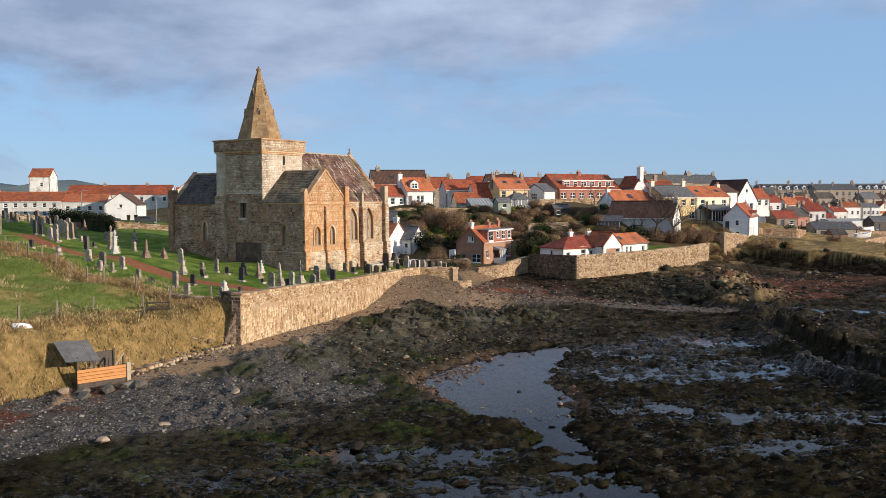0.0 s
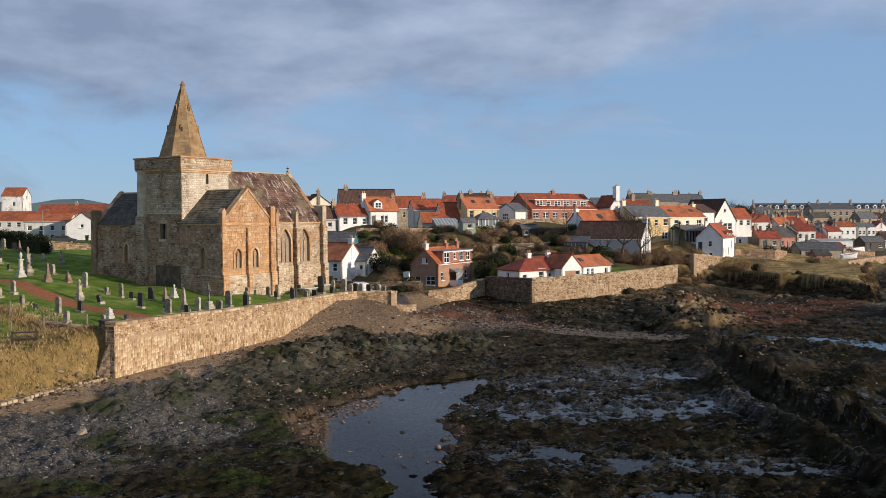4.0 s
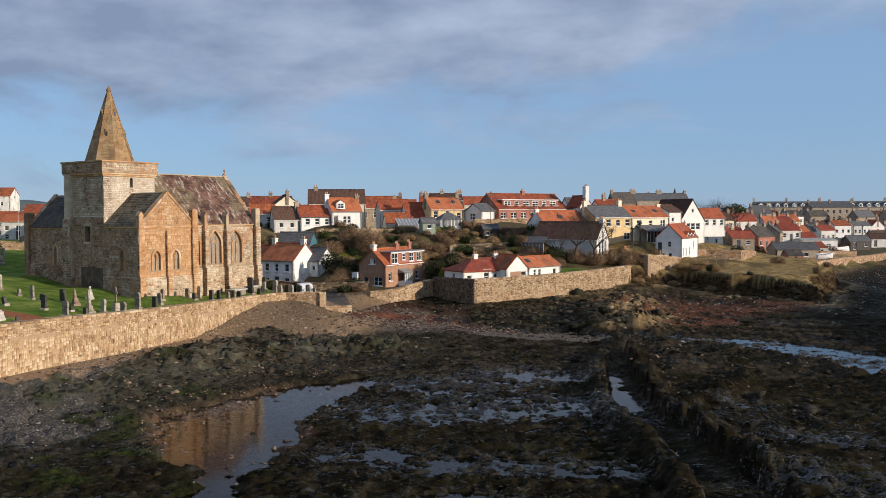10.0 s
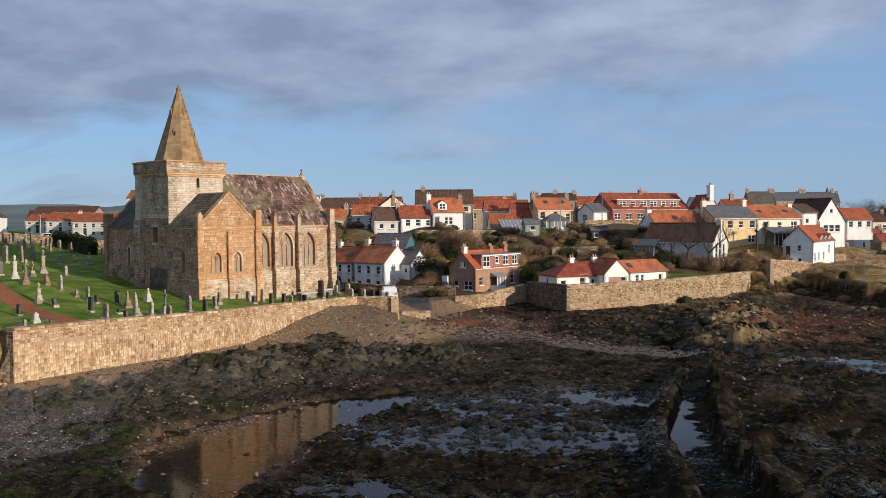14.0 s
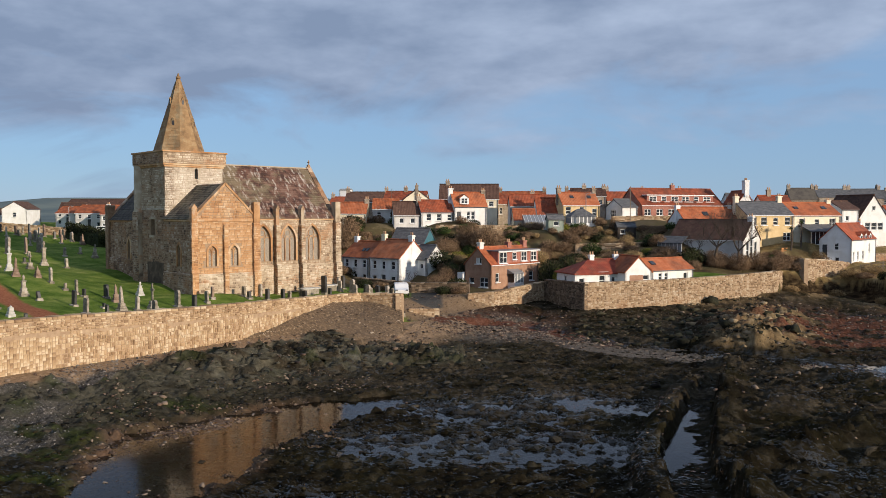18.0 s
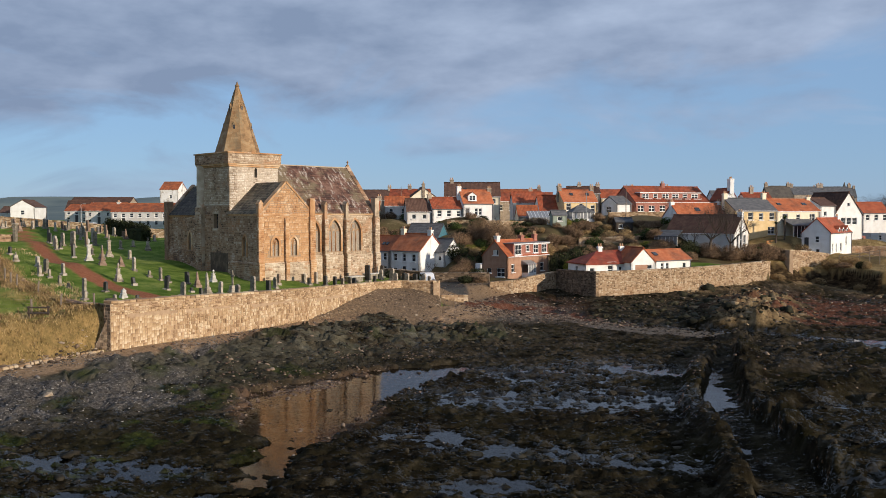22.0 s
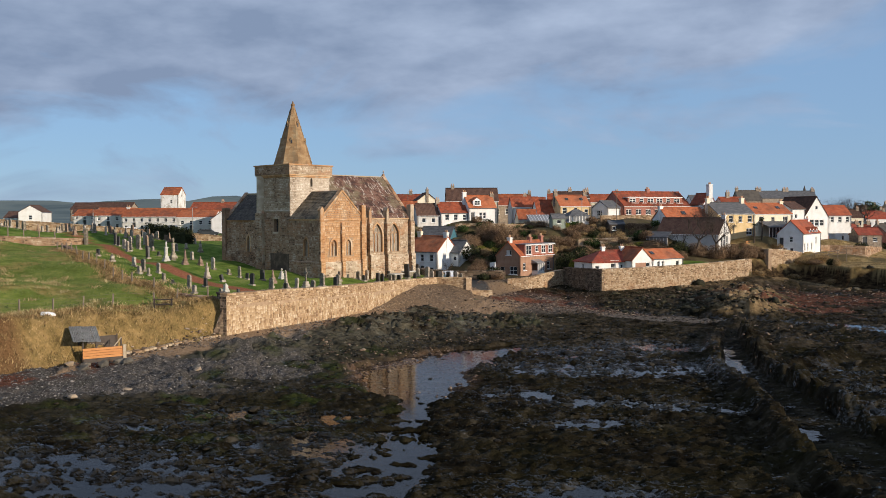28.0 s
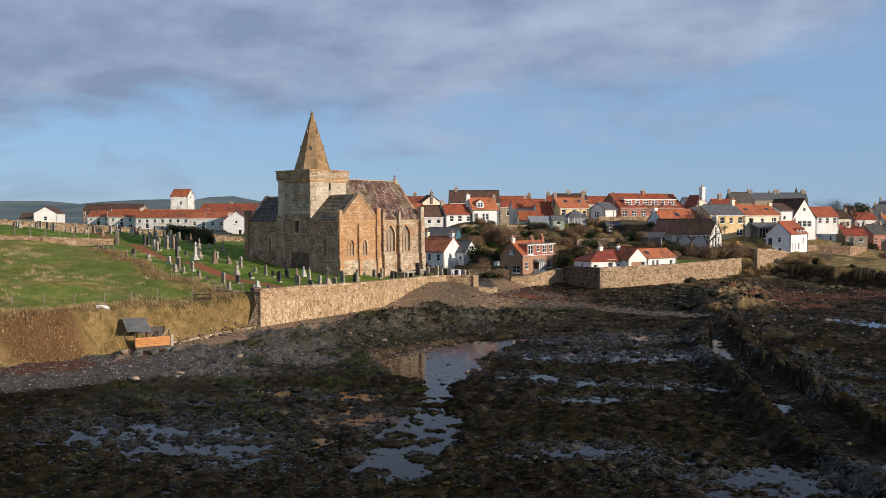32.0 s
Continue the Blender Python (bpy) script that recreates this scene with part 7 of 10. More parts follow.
house(-4.5, 176.0, 11.6, 4, 11.0, 6, 2.8, 4.4, "stonehouse", "roof_red", "grey-brown harled terrace with red roof", name="terrace_house", front=rows(11, 6, (0.9,), 0.6, 1.2), chimneys=[(6.6, 0.8, "stonehouse")])
house(0.72, 162.0, 11.2, 15, 5.6, 5, 2.7, 4.6, "offwhite", "roof_red", "house with a broad red pantile roof", front=rows(5.6, 2, (0.9,), 0.8, 0.9))
house(2.6, 155.2, 9.7, 18, 3.6, 3.2, 1.7, 3.5, "cream", "roof_orange", "small pantiled outbuilding beside a glasshouse", name="cottage", category="cottage")
house(6.1, 158.0, 10.3, 20, 4.35, 5, 2.0, 4.8, "white", "roof_red", "small white cottage with steep red roof", name="cottage", category="cottage", front=[("w", 1.4, 0.7, 1.1, 0.9)])
house(10.35, 157.0, 10.5, 25, 6.3, 5.4, 3.45, 5.5, "yellow", "roof_orange", "yellow harled house with red pantiles and skylights", front=[("w", 0.9, 2.0, 0.9, 1.2), ("w", 3.2, 2.2, 0.7, 1.0), ("w", 5.4, 1.7, 0.8, 1.2), ("w", 5.4, 0.1, 0.8, 1.2)],
      chimneys=[(0.1, 0.9, "stonehouse"), (6.2, 0.8, "stonehouse")], skylights=[(2.0, 0.5, 0.6, 0.7), (5.0, 0.5, 0.6, 0.7)])
house(9.5, 178.0, 13.3, 10, 6.4, 5, 2.6, 3.95, "stonehouse", "roof_brown", "dark-roofed house on the skyline", front=rows(6.4, 3, (1.0,), 0.7, 0.9), chimneys=[(2.5, 0.7, "stonehouse"), (6.2, 0.6, "stonehouse")])
house(16.0, 180.0, 12.4, 10, 5.0, 5, 2.6, 4.2, "cream", "roof_red", "cream house with pinkish pantiles", front=rows(5, 3, (1.0,), 0.7, 1.0))
house(18.6, 170.5, 11.6, 12, 3.4, 3, 1.9, 2.1, "offwhite", "lead", "white garage beside the tall house", name="garage", category="garage", front=[("d", 1.7, 0.1, 2.2, 1.7)])
lr = house(22.63, 167.5, 11.4, 33, 16.6, 8.0, 2.65, 5.55, "brickred", "roof_red", "long red-brick house with a broad red roof", front=rows(16.6, 7, (0.9,), 1.5, 1.1), chimneys=[(8.6, 0.75, "brickred")])
band = part("dormer_band", boxm(1.6, 0.9, 3.2, 15.0, 3.0, 4.35), M["brickred"], lr)
part("dormer_roof", boxm(1.4, 0.7, 4.35, 15.2, 3.4, 4.5, 0.02), M["trim"], band, "white fascia and flat roof")
for k in range(6):
    opening(band, 2.7 + k * 2.2, 3.3, 1.5 if k in (0, 2, 3, 5) else 1.0, 0.95, 0.86, "w")
house(19.4, 165.4, 11.4, 33, 3.0, 5.5, 2.3, 3.6, "white", "lead", "white lean-to beside the brick house", name="lean_to", category="outbuilding", left=[("w", 2.5, 0.7, 1.8, 1.1)])
house(29.45, 146.0, 9.4, 33, 9.3, 4.6, 1.95, 4.0, "white", "roof_orange", "long white cottage with bright orange pantiles", name="cottage", category="cottage", front=rows(9.3, 4, (0.7,), 0.7, 0.9), skylights=[(4.2, 0.4, 0.9, 0.8)], chimneys=[(0.1, 0.4, "white"), (9.2, 0.5, "white")])
barn = house(27.3, 143.2, 6.2, -28, 10.8, 5.6, 2.75, 5.4, "offwhite", "roof_brown", "converted barn with brown pantiles and glazed white gable", name="barn", category="house",
             right=[("w", 1.5, 0.2, 1.0, 2.3), ("w", 2.8, 0.3, 1.0, 3.1), ("w", 4.1, 0.2, 0.9, 2.3)], chimneys=[(10.6, 0.6, "white")])
cons = part("conservatory", boxm(-1.2, -1.6, -0.5, 2.6, -0.02, 0.6), M["trim"], barn, "white-framed conservatory")
for k in range(7):
    part("glazing_bar", boxm(-1.2 + k * 0.62, -1.6, 0.6, -1.12 + k * 0.62, -1.52, 2.2), M["trim"], cons)
part("pane", boxm(-1.15, -1.57, 0.6, 2.55, -1.54, 2.2), M["glass_light"], cons)
part("glass_roof", prism(bmesh.new(), [(-1.8, 2.15), (0.1, 3.1), (0.1, 3.2), (-1.8, 2.25)], -1.3, 2.7, "x"), M["lead"], cons)
house(38.24, 149.5, 8.4, 30, 7.9, 6, 4.0, 5.9, "yellow", "lead", "yellow harled house with a grey slate roof", front=[("w", 2.9, 2.5, 1.0, 1.2), ("w", 4.9, 2.5, 0.8, 1.1), ("w", 7.0, 2.5, 1.0, 1.2), ("w", 6.9, 0.2, 1.3, 1.2), ("w", 1.2, 2.5, 0.9, 1.2)], chimneys=[(0.1, 0.9, "cream"), (7.6, 1.0, "cream")])
cr = house(45.12, 153.5, 8.0, 30, 8.5, 6, 4.35, 6.2, "cream", "roof_orange", "cream house with orange pantile roof", front=[("w", 1.6, 2.6, 1.0, 1.3), ("w", 4.2, 2.7, 0.75, 1.1), ("w", 7.0, 2.5, 1.1, 1.4)], skylights=[(1.6, 0.45, 0.7, 0.6), (6.6, 0.45, 0.8, 0.7)], chimneys=[(8.5, 0.5, "cream")])
sun_room = part("sun_room", boxm(1.2, -2.6, -1.5, 6.2, -0.02, 0.1), M["trim"], cr, "white sun room with dark roof")
for k in range(8):
    part("post", boxm(1.2 + k * 0.7, -2.6, 0.1, 1.3 + k * 0.7, -2.5, 1.9), M["trim"], sun_room)
part("pane", boxm(1.25, -2.57, 0.1, 6.15, -2.54, 1.9), M["glass"], sun_room)
part("sun_room_roof", prism(bmesh.new(), [(-2.9, 1.9), (0.05, 2.9), (0.05, 3.05), (-2.9, 2.05)], 0.9, 6.5, "x"), M["lead"], sun_room)
house(53.8, 164.0, 7.6, 28, 3.1, 6, 5.7, 7.0, "white", "roof_brown", "white wing of the tall gabled house", name="house_wing", front=[("w", 1.0, 3.9, 0.6, 0.8)])
house(61.9, 169.8, 7.4, 118, 9, 5.9, 4.2, 8.2, "white", "roof_brown", "tall white gabled house with a broad window", left=[("w", 1.9, 2.6, 1.0, 1.2), ("w", 3.1, 2.6, 1.0, 1.2), ("w", 4.3, 2.6, 1.0, 1.2), ("w", 3.0, 5.8, 0.6, 0.7), ("w", 1.2, 0.1, 0.9, 1.1)])
house(65.73, 185.0, 9.8, 20, 5.4, 5, 2.2, 4.2, "white", "roof_red", "white small cottage with red roof", name="cottage", category="cottage", front=rows(5.4, 3, (0.8,), 0.8, 1.1))
wr = house(51.7, 145.4, 5.5, 63, 11.5, 4.3, 3.45, 5.6, "white", "roof_red", "white house with red pantiles above the rocks", front=[("w", 1.0, 0.6, 0.7, 1.2), ("w", 3.0, 0.6, 0.7, 1.2), ("w", 5.5, 0.6, 0.9, 1.2), ("w", 8.5, 1.6, 0.8, 1.2)],
           left=[("w", 2.3, 2.0, 0.6, 0.95), ("w", 2.4, 0.3, 0.6, 0.7), ("d", 0.7, 0.9, 0.8, 1.9)], dormers=[(4.6, 1.1, 3.3, 0.75), (6.8, 1.1, 3.3, 0.75), (9.0, 1.1, 3.3, 0.75)], chimneys=[(11.0, 0.4, "white")])
st = bmesh.new()
for k in range(7):
    box(st, -1.1 + 0.0, 3.6 - 0.28 * k - 0.28, -1.0, -0.02, 3.6 - 0.28 * k, 0.9 - 0.17 * k)
part("outer_stair", st, M["white"], wr)

# ---- skyline and town to the east ----
house(38.25, 190.0, 12.6, 10, 4.2, 5, 2.5, 3.9, "white", "lead", "white gable with slate roof", front=rows(4.2, 2, (1.0,), 0.7, 1.0))
wh = house(41.6, 176.0, 10.6, 110, 6.0, 2.9, 3.8, 6.0, "white", "roof_red", "white crow-gabled house with a tall chimney", left=[("w", 1.3, 2.2, 0.7, 1.0)])
chimney(wh, 0.3, 1.4, 5.0, 7.9, 1.3, 0.8, "white", 3)
house(43.5, 178.0, 10.6, 20, 5.5, 5, 3.4, 5.2, "offwhite", "roof_red", "house with red roof on the skyline", front=rows(5.5, 3, (1.4,), 0.7, 1.0), chimneys=[(2.0, 1.2, "stonehouse")])
for x, y, z, rot, L, e, r, wl_, rf, lb in (
        (54.7, 230, 12.6, 10, 6.0, 3.4, 6.0, "stonehouse", "slate_dark", "grey stone house with tall chimneys"), (61.5, 235, 12.6, 10, 7.2, 4.0, 5.9, "stonehouse", "lead", "large grey stone villa"),
        (69.5, 240, 12.2, 8, 7.5, 4.2, 6.4, "stonehouse", "lead", "grey stone villa with bays"), (84.7, 330, 12.5, 5, 14, 5.0, 8.2, "stonehouse", "lead", "long grey hall with slate roof"),
        (73.4, 196, 5.2, 25, 4.6, 2.7, 3.8, "white", "lead", "white cottage near the harbour"), (83.7, 205, 4.6, 40, 7.0, 3.0, 5.3, "brickred", "slate_dark", "brown stone house with dark gable"),
        (92.2, 250, 7.8, 10, 6.5, 3.1, 5.2, "white", "roof_deep", "white house with deep red roof"), (73.3, 205, 5.6, 10, 5.5, 2.6, 4.2, "offwhite", "roof_deep", "small cottage with deep red roof"),
        (128, 345, 9.6, 15, 8.0, 3.6, 6.7, "stonehouse", "lead", "tall grey gabled house"), (123, 300, 7.0, 10, 6.5, 3.4, 5.7, "cream", "roof_orange", "small house with orange roof"),
        (111.5, 270, 6.8, 20, 5.5, 3.2, 5.4, "offwhite", "roof_deep", "small house with red roof"), (72.5, 210, 8.6, 20, 4.6, 3.1, 4.5, "offwhite", "roof_brown", "small cottage with brown roof"),
        (166, 340, 7.0, 20, 8.5, 4.6, 7.2, "stonehouse", "lead", "large grey stone house"), (117.7, 290, 3.7, 15, 10.0, 3.0, 5.3, "white", "roof_orange", "white terrace with dormers"),
        (130.1, 300, 3.4, 15, 3.0, 3.6, 5.6, "yellow", "roof_orange", "narrow yellow pantiled harbour house"), (132.8, 300.5, 3.4, 15, 4.6, 3.6, 5.6, "white", "lead", "white house with grey slates"),
        (135.6, 299, 3.6, 20, 6.2, 3.7, 5.4, "offwhite", "roof_deep", "pinkish gabled harbour house"), (145.8, 313, 2.6, 10, 6.6, 6.1, 7.9, "white", "roof_orange", "tall white harbour house"),
        (153.2, 314.5, 2.5, 10, 3.2, 6.1, 7.7, "offwhite", "lead", "tall grey harbour house"), (156.6, 315, 2.5, 10, 3.4, 6.1, 7.5, "white", "lead", "tall narrow white harbour house"),
        (160.5, 322, 2.6, 10, 8.0, 3.7, 5.9, "cream", "roof_orange", "cream pantiled harbour house"), (170, 324, 2.6, 10, 7.5, 4.6, 6.6, "white", "roof_red", "white harled harbour house"),
        (179, 326, 2.6, 10, 8.0, 4.0, 6.2, "yellow", "roof_orange", "yellow pantiled harbour house"), (188.5, 328, 2.6, 10, 8.0, 5.4, 7.4, "white", "lead", "white harbour house with slates"),
        (105, 262, 7.0, 30, 6.0, 3.0, 5.2, "offwhite", "roof_orange", "small house with orange roof"), (98, 285, 8.6, 15, 6.5, 3.2, 5.3, "stonehouse", "roof_brown", "stone house with brown roof"),
        (136, 330, 8.8, 20, 7.0, 3.2, 5.4, "white", "slate_dark", "white-gabled house with slates"), (150, 345, 8.6, 12, 8.0, 3.4, 5.6, "stonehouse", "slate_dark", "stone house with slates"),
        (118, 318, 8.4, 12, 7.0, 3.2, 5.4, "offwhite", "lead", "plain grey harled house"), (182, 350, 8.4, 10, 9.0, 3.6, 6.0, "stonehouse", "roof_brown", "stone house with brown roof"),
        (200, 345, 7.4, 8, 10.0, 4.0, 6.4, "offwhite", "roof_orange", "small house with orange roof"), (80, 228, 8.4, 12, 5.6, 2.9, 4.8, "cream", "roof_brown", "small cottage with brown roof"),
        (96, 226, 5.0, 65, 7.5, 3.0, 5.2, "stonehouse", "slate_dark", "stone cottage seen end on"), (100, 236, 5.6, 12, 5.6, 2.9, 4.8, "offwhite", "roof_deep", "small cottage with red roof"),
        (-50, 205, 11.4, 6, 12, 3.0, 5.0, "stonehouse", "roof_red", "stone terrace with red roof"), (-8, 196, 12.6, 5, 10, 2.8, 4.6, "cream", "roof_orange", "cream terrace with pantiles"),
        (6, 198, 12.8, 5, 9, 2.8, 4.6, "stonehouse", "roof_red", "stone terrace with pantiles"), (22, 192, 12.6, 8, 8, 2.6, 4.4, "stonehouse", "roof_brown", "stone house with brown roof")):
    n = max(2, round(L / 2.2))
    house(x, y, z, rot, L, 5.5, e, r, wl_, rf, lb, name="town_house", category="house", group="town houses", front=rows(L, n, (0.9, 3.6) if e > 4.9 else (1.0,), 0.9, 1.2, 1),
          right=[("w", 2.7, e * 0.45, 0.8, 1.0)], left=[("w", 2.7, e * 0.45, 0.8, 1.0)], chimneys=[(0.3, 0.8, "stonehouse"), (L - 0.3, 0.8, "stonehouse")], gutter=False,
          dormers=[(1.3 + 1.9 * k, 1.0, e + 0.35, 0.8) for k in range(5)] if lb == "white terrace with dormers" else ())
# boat sheds near the harbour
house(84.0, 194.3, 3.0, 0, 9.4, 6, 2.0, 3.5, "stonehouse", "lead", "low grey shed with a shallow roof", name="harbour_shed", category="shed", front=[("d", 2.2, 0.1, 2.2, 1.7), ("w", 6.5, 0.6, 1.0, 0.8)], gutter=False)
house(80.8, 178.6, 2.9, 4, 3.2, 3, 1.6, 2.6, "brickred", "slate_dark", "small brown hut on the bank", name="harbour_shed", category="shed", front=[("d", 1.6, 0.1, 0.8, 1.4)], gutter=False)
house(96, 214, 2.9, 3, 7.2, 6, 1.8, 3.0, "offwhite", "roof_deep", "small red-roofed harbour shed", name="harbour_shed", category="shed", front=rows(7.2, 3, (0.6,), 0.7, 0.8), gutter=False)
house(104, 232, 2.9, 5, 9.5, 6, 3.0, 3.4, "white", "tin", "long white flat-roofed shed", name="harbour_shed", category="shed", front=[("d", 3, 0.1, 2.4, 2.2), ("w", 7, 1.2, 1.2, 0.9)], gutter=False)
house(122, 255, 2.4, 6, 10.5, 6, 2.2, 3.2, "slate_dark", "slate_dark", "dark tarred boat shed by the quay", name="harbour_shed", category="shed", front=[("d", 3, 0.1, 2.2, 1.9)], gutter=False)
house(82.4, 229.0, 3.6, 0, 5.4, 6, 4.3, 5.9, "white", "roof_deep", "white harled house above the yard", name="town_house", category="house", group="town houses", front=[("w", 1.2, 2.4, 0.8, 1.2), ("w", 4.2, 2.4, 0.8, 1.2), ("w", 1.2, 0.4, 0.8, 1.2), ("d", 3.9, 0, 0.9, 2.0)], chimneys=[(0.3, 1.0, "stonehouse"), (5.1, 1.0, "stonehouse")])
house(94.5, 236.0, 3.2, 0, 5.6, 6, 4.0, 6.2, "stonehouse", "slate_dark", "brown stone house with white-framed windows", name="town_house", category="house", group="town houses", front=[("w", 1.3, 2.2, 1.0, 1.2), ("w", 4.2, 2.2, 1.0, 1.2), ("w", 1.3, 0.4, 1.0, 1.2), ("d", 3.9, 0, 0.9, 2.0)], chimneys=[(0.3, 1.0, "stonehouse"), (5.3, 1.0, "stonehouse")])
house(91, 252, 3.6, 62, 9, 6.5, 4.6, 7.9, "offwhite", "slate_dark", "tall grey harled house seen end on", name="town_house", category="house", group="town houses", left=[("w", 3.2, 3.6, 0.8, 1.1), ("w", 3.2, 0.8, 0.8, 1.1)], chimneys=[(0.4, 1.1, "stonehouse"), (8.6, 1.1, "stonehouse")])
house(74.5, 226, 4.2, 25, 6.5, 5, 2.8, 5.2, "brickred", "roof_deep", "brown cottage with deep red pantiles", name="town_house", category="house", group="town houses", front=rows(6.5, 3, (0.9,), 0.8, 1.1, 1), chimneys=[(6.2, 0.9, "stonehouse")])
house(101, 262, 3.4, 8, 8, 6, 3.8, 6.2, "white", "roof_red", "white cottage with red pantiles", name="town_house", category="house", group="town houses", front=rows(8, 3, (0.7, 2.4), 0.8, 1.1, 1), chimneys=[(0.3, 0.9, "stonehouse"), (7.7, 0.9, "stonehouse")])
# closely built streets climbing behind the harbour
rng = random.Random(88)
STYLES = [("stonehouse", "slate_dark", "stone house with a slate roof"), ("offwhite", "roof_deep", "harled house with deep red roof"), ("white", "roof_red", "white house with a red roof"),
          ("cream", "roof_brown", "cream house with brown pantiles"), ("stonehouse", "roof_brown", "stone house with brown pantiles"), ("stonehouse", "lead", "stone house with grey slates")]
for row in range(6):
    for col in range(12):
        x, y = 96 + col * 11.5 + row * 7 + rng.uniform(-2.5, 2.5), 282 + row * 19 + col * 1.4 + rng.uniform(-3, 3)
        if y < 318 + (x - 145) * 0.08 and x > 112:
            continue
        wl_, rf, lb = rng.choice(STYLES)
        L, e = rng.uniform(6, 9), rng.uniform(2.8, 4.0)
        house(x, y, float(terrain(np.array([x]), np.array([y]))[0][0]), rng.choice([6, 10, 14, 70, 100]), L, 5.5, e, e + rng.uniform(1.9, 2.7), wl_, rf, lb, name="town_house", category="house", group="town houses", front=rows(L, max(2, round(L / 2.4)), (0.9,), 0.8, 1.1),
              left=[("w", 2.7, e * 0.5, 0.8, 1.1)], chimneys=[(0.3, 1.0, "stonehouse"), (L - 0.3, 1.0, "stonehouse")], gutter=False, plinth=3)

# tenement row on the skyline
for k in range(7):
    L = 15.5
    x0, y0 = 148 + k * L * math.cos(radians(4)), 402 + k * L * math.sin(radians(4))
    house(x0, y0, 9.2, 4, L, 9, 6.7, 9.4, "stonehouse", "lead", "grey stone tenement with dormers", name="tenement", category="tenement", group="tenement row",
          front=rows(L, 6, (0.8, 3.8), 1.0, 1.7), dormers=[(L * (q + 0.5) / 4, 1.7, 7.0, 1.3) for q in range(4)], chimneys=[(0.2, 1.6, "stonehouse"), (L - 0.2, 1.2, "stonehouse")], gutter=False, pots=3)
house(160.5, 371, 9.4, 4, 19, 8, 6.2, 8.1, "stonehouse", "lead", "grey stone tenement block", name="tenement", category="tenement", group="tenement row", front=rows(19, 7, (0.8, 3.6), 1.0, 1.6), chimneys=[(0.3, 1.3, "stonehouse"), (9.5, 1.3, "stonehouse"), (18.7, 1.3, "stonehouse")], gutter=False, pots=3)
# far church steeple
steeple = thing("steeple", pose(98.9, 351.5, 0), "slim dark steeple above the roofs", "steeple")
part("belfry", boxm(-1.0, -1.0, 9.0, 1.0, 1.0, 19.6, 0.05), M["stonehouse"], steeple)
b = bmesh.new()
frustum(b, 19.6, 1.2, 23.6, 0.05, 8)
part("spirelet", b, M["slate_dark"], steeple)

# ---- houses to the west ----
for x, y, z, L, e, r in ((-104.6, 186, 9.2, 9.0, 3.35, 5.1), (-94.4, 181, 8.9, 15.4, 3.35, 5.2), (-75.6, 172, 8.3, 8.4, 3.8, 5.3), (-113, 190, 9.6, 6.0, 2.9, 4.4)):
    n = max(3, round(L / 2.0))
    house(x, y, z, 8, L, 6.5, e, r, "offwhite", "roof_orange", "white harled terrace with orange pantiles", name="terrace_house", category="house", group="west terrace",
          front=rows(L, n, (0.4, 2.1), 0.8, 0.95, 1), right=[("w", 3.2, 1.8, 0.8, 1.0)], chimneys=[(0.4, 0.5, "offwhite")] if L > 10 else ())
house(-58.9, 166.8, 7.9, 98, 9, 6.0, 3.6, 5.8, "white", "roof_brown", "white gabled house end facing the sea", left=[("w", 3.0, 3.0, 0.6, 0.7)])
house(-123.6, 193.0, 10.6, 110, 9, 5.8, 2.9, 4.6, "white", "roof_brown", "white gable with a brown roof", left=[("w", 2.9, 1.0, 0.9, 1.1)])
house(-117, 196, 10.4, 20, 6, 5.0, 2.7, 4.6, "white", "roof_brown", "white house with brown roof beside the gable")
house(-130, 215, 12.6, 5, 17.5, 6, 1.8, 3.6, "stonehouse", "roof_brown", "long low brown-roofed terrace", name="terrace_house", front=rows(17.5, 7, (0.6,), 0.8, 0.9), gutter=False)
house(-89, 205, 11.2, 5, 24, 7, 2.6, 4.7, "offwhite", "roof_red", "long terrace with red-brown pantiles", name="terrace_house", front=rows(24, 9, (1.0,), 0.8, 1.0), chimneys=[(8, 0.6, "stonehouse"), (18, 0.6, "stonehouse")], gutter=False)
house(-62, 200, 10.4, 5, 16, 7, 2.8, 4.8, "white", "roof_red", "white terrace with red pantiles", name="terrace_house", front=rows(16, 7, (1.0,), 0.8, 1.0, 2), chimneys=[(5, 0.7, "stonehouse")], gutter=False)
house(-52, 186, 9.8, 96, 9, 5.0, 4.6, 6.6, "cream", "roof_orange", "cream gabled house behind the church", left=[("w", 2.5, 2.6, 0.7, 0.9)])
house(-104.4, 219, 9.6, 8, 5.0, 6.6, 8.85, 10.9, "peeling", "roof_orange", "tall pale square house with an orange roof", name="tower_house", category="house", front=[("w", 3.0, 6.4, 0.7, 1.0), ("w", 3.6, 2.6, 0.7, 1.0)], right=[("w", 3.6, 3.4, 0.6, 1.6), ("w", 1.6, 3.2, 0.6, 1.2), ("w", 3.2, 8.2, 0.8, 0.8)], gutter=False)
house(-140, 200, 9.6, 10, 9, 6, 2.4, 4.0, "offwhite", "roof_brown", "low white house with a brown roof", front=rows(9, 4, (0.8,), 0.8, 0.9))
house(-95, 117.5, 11.2, 12, 5.2, 4.0, 2.6, 2.7, "stonehouse", "stone_grey", "small flat-topped stone vault beside the graves", name="stone_vault", category="outbuilding", gutter=False)
house(-61, 240, 11, 5, 3, 3, 8.0, 8.3, "trim", "tin", "pale water tower on the skyline", name="water_tower", category="tower", gutter=False)

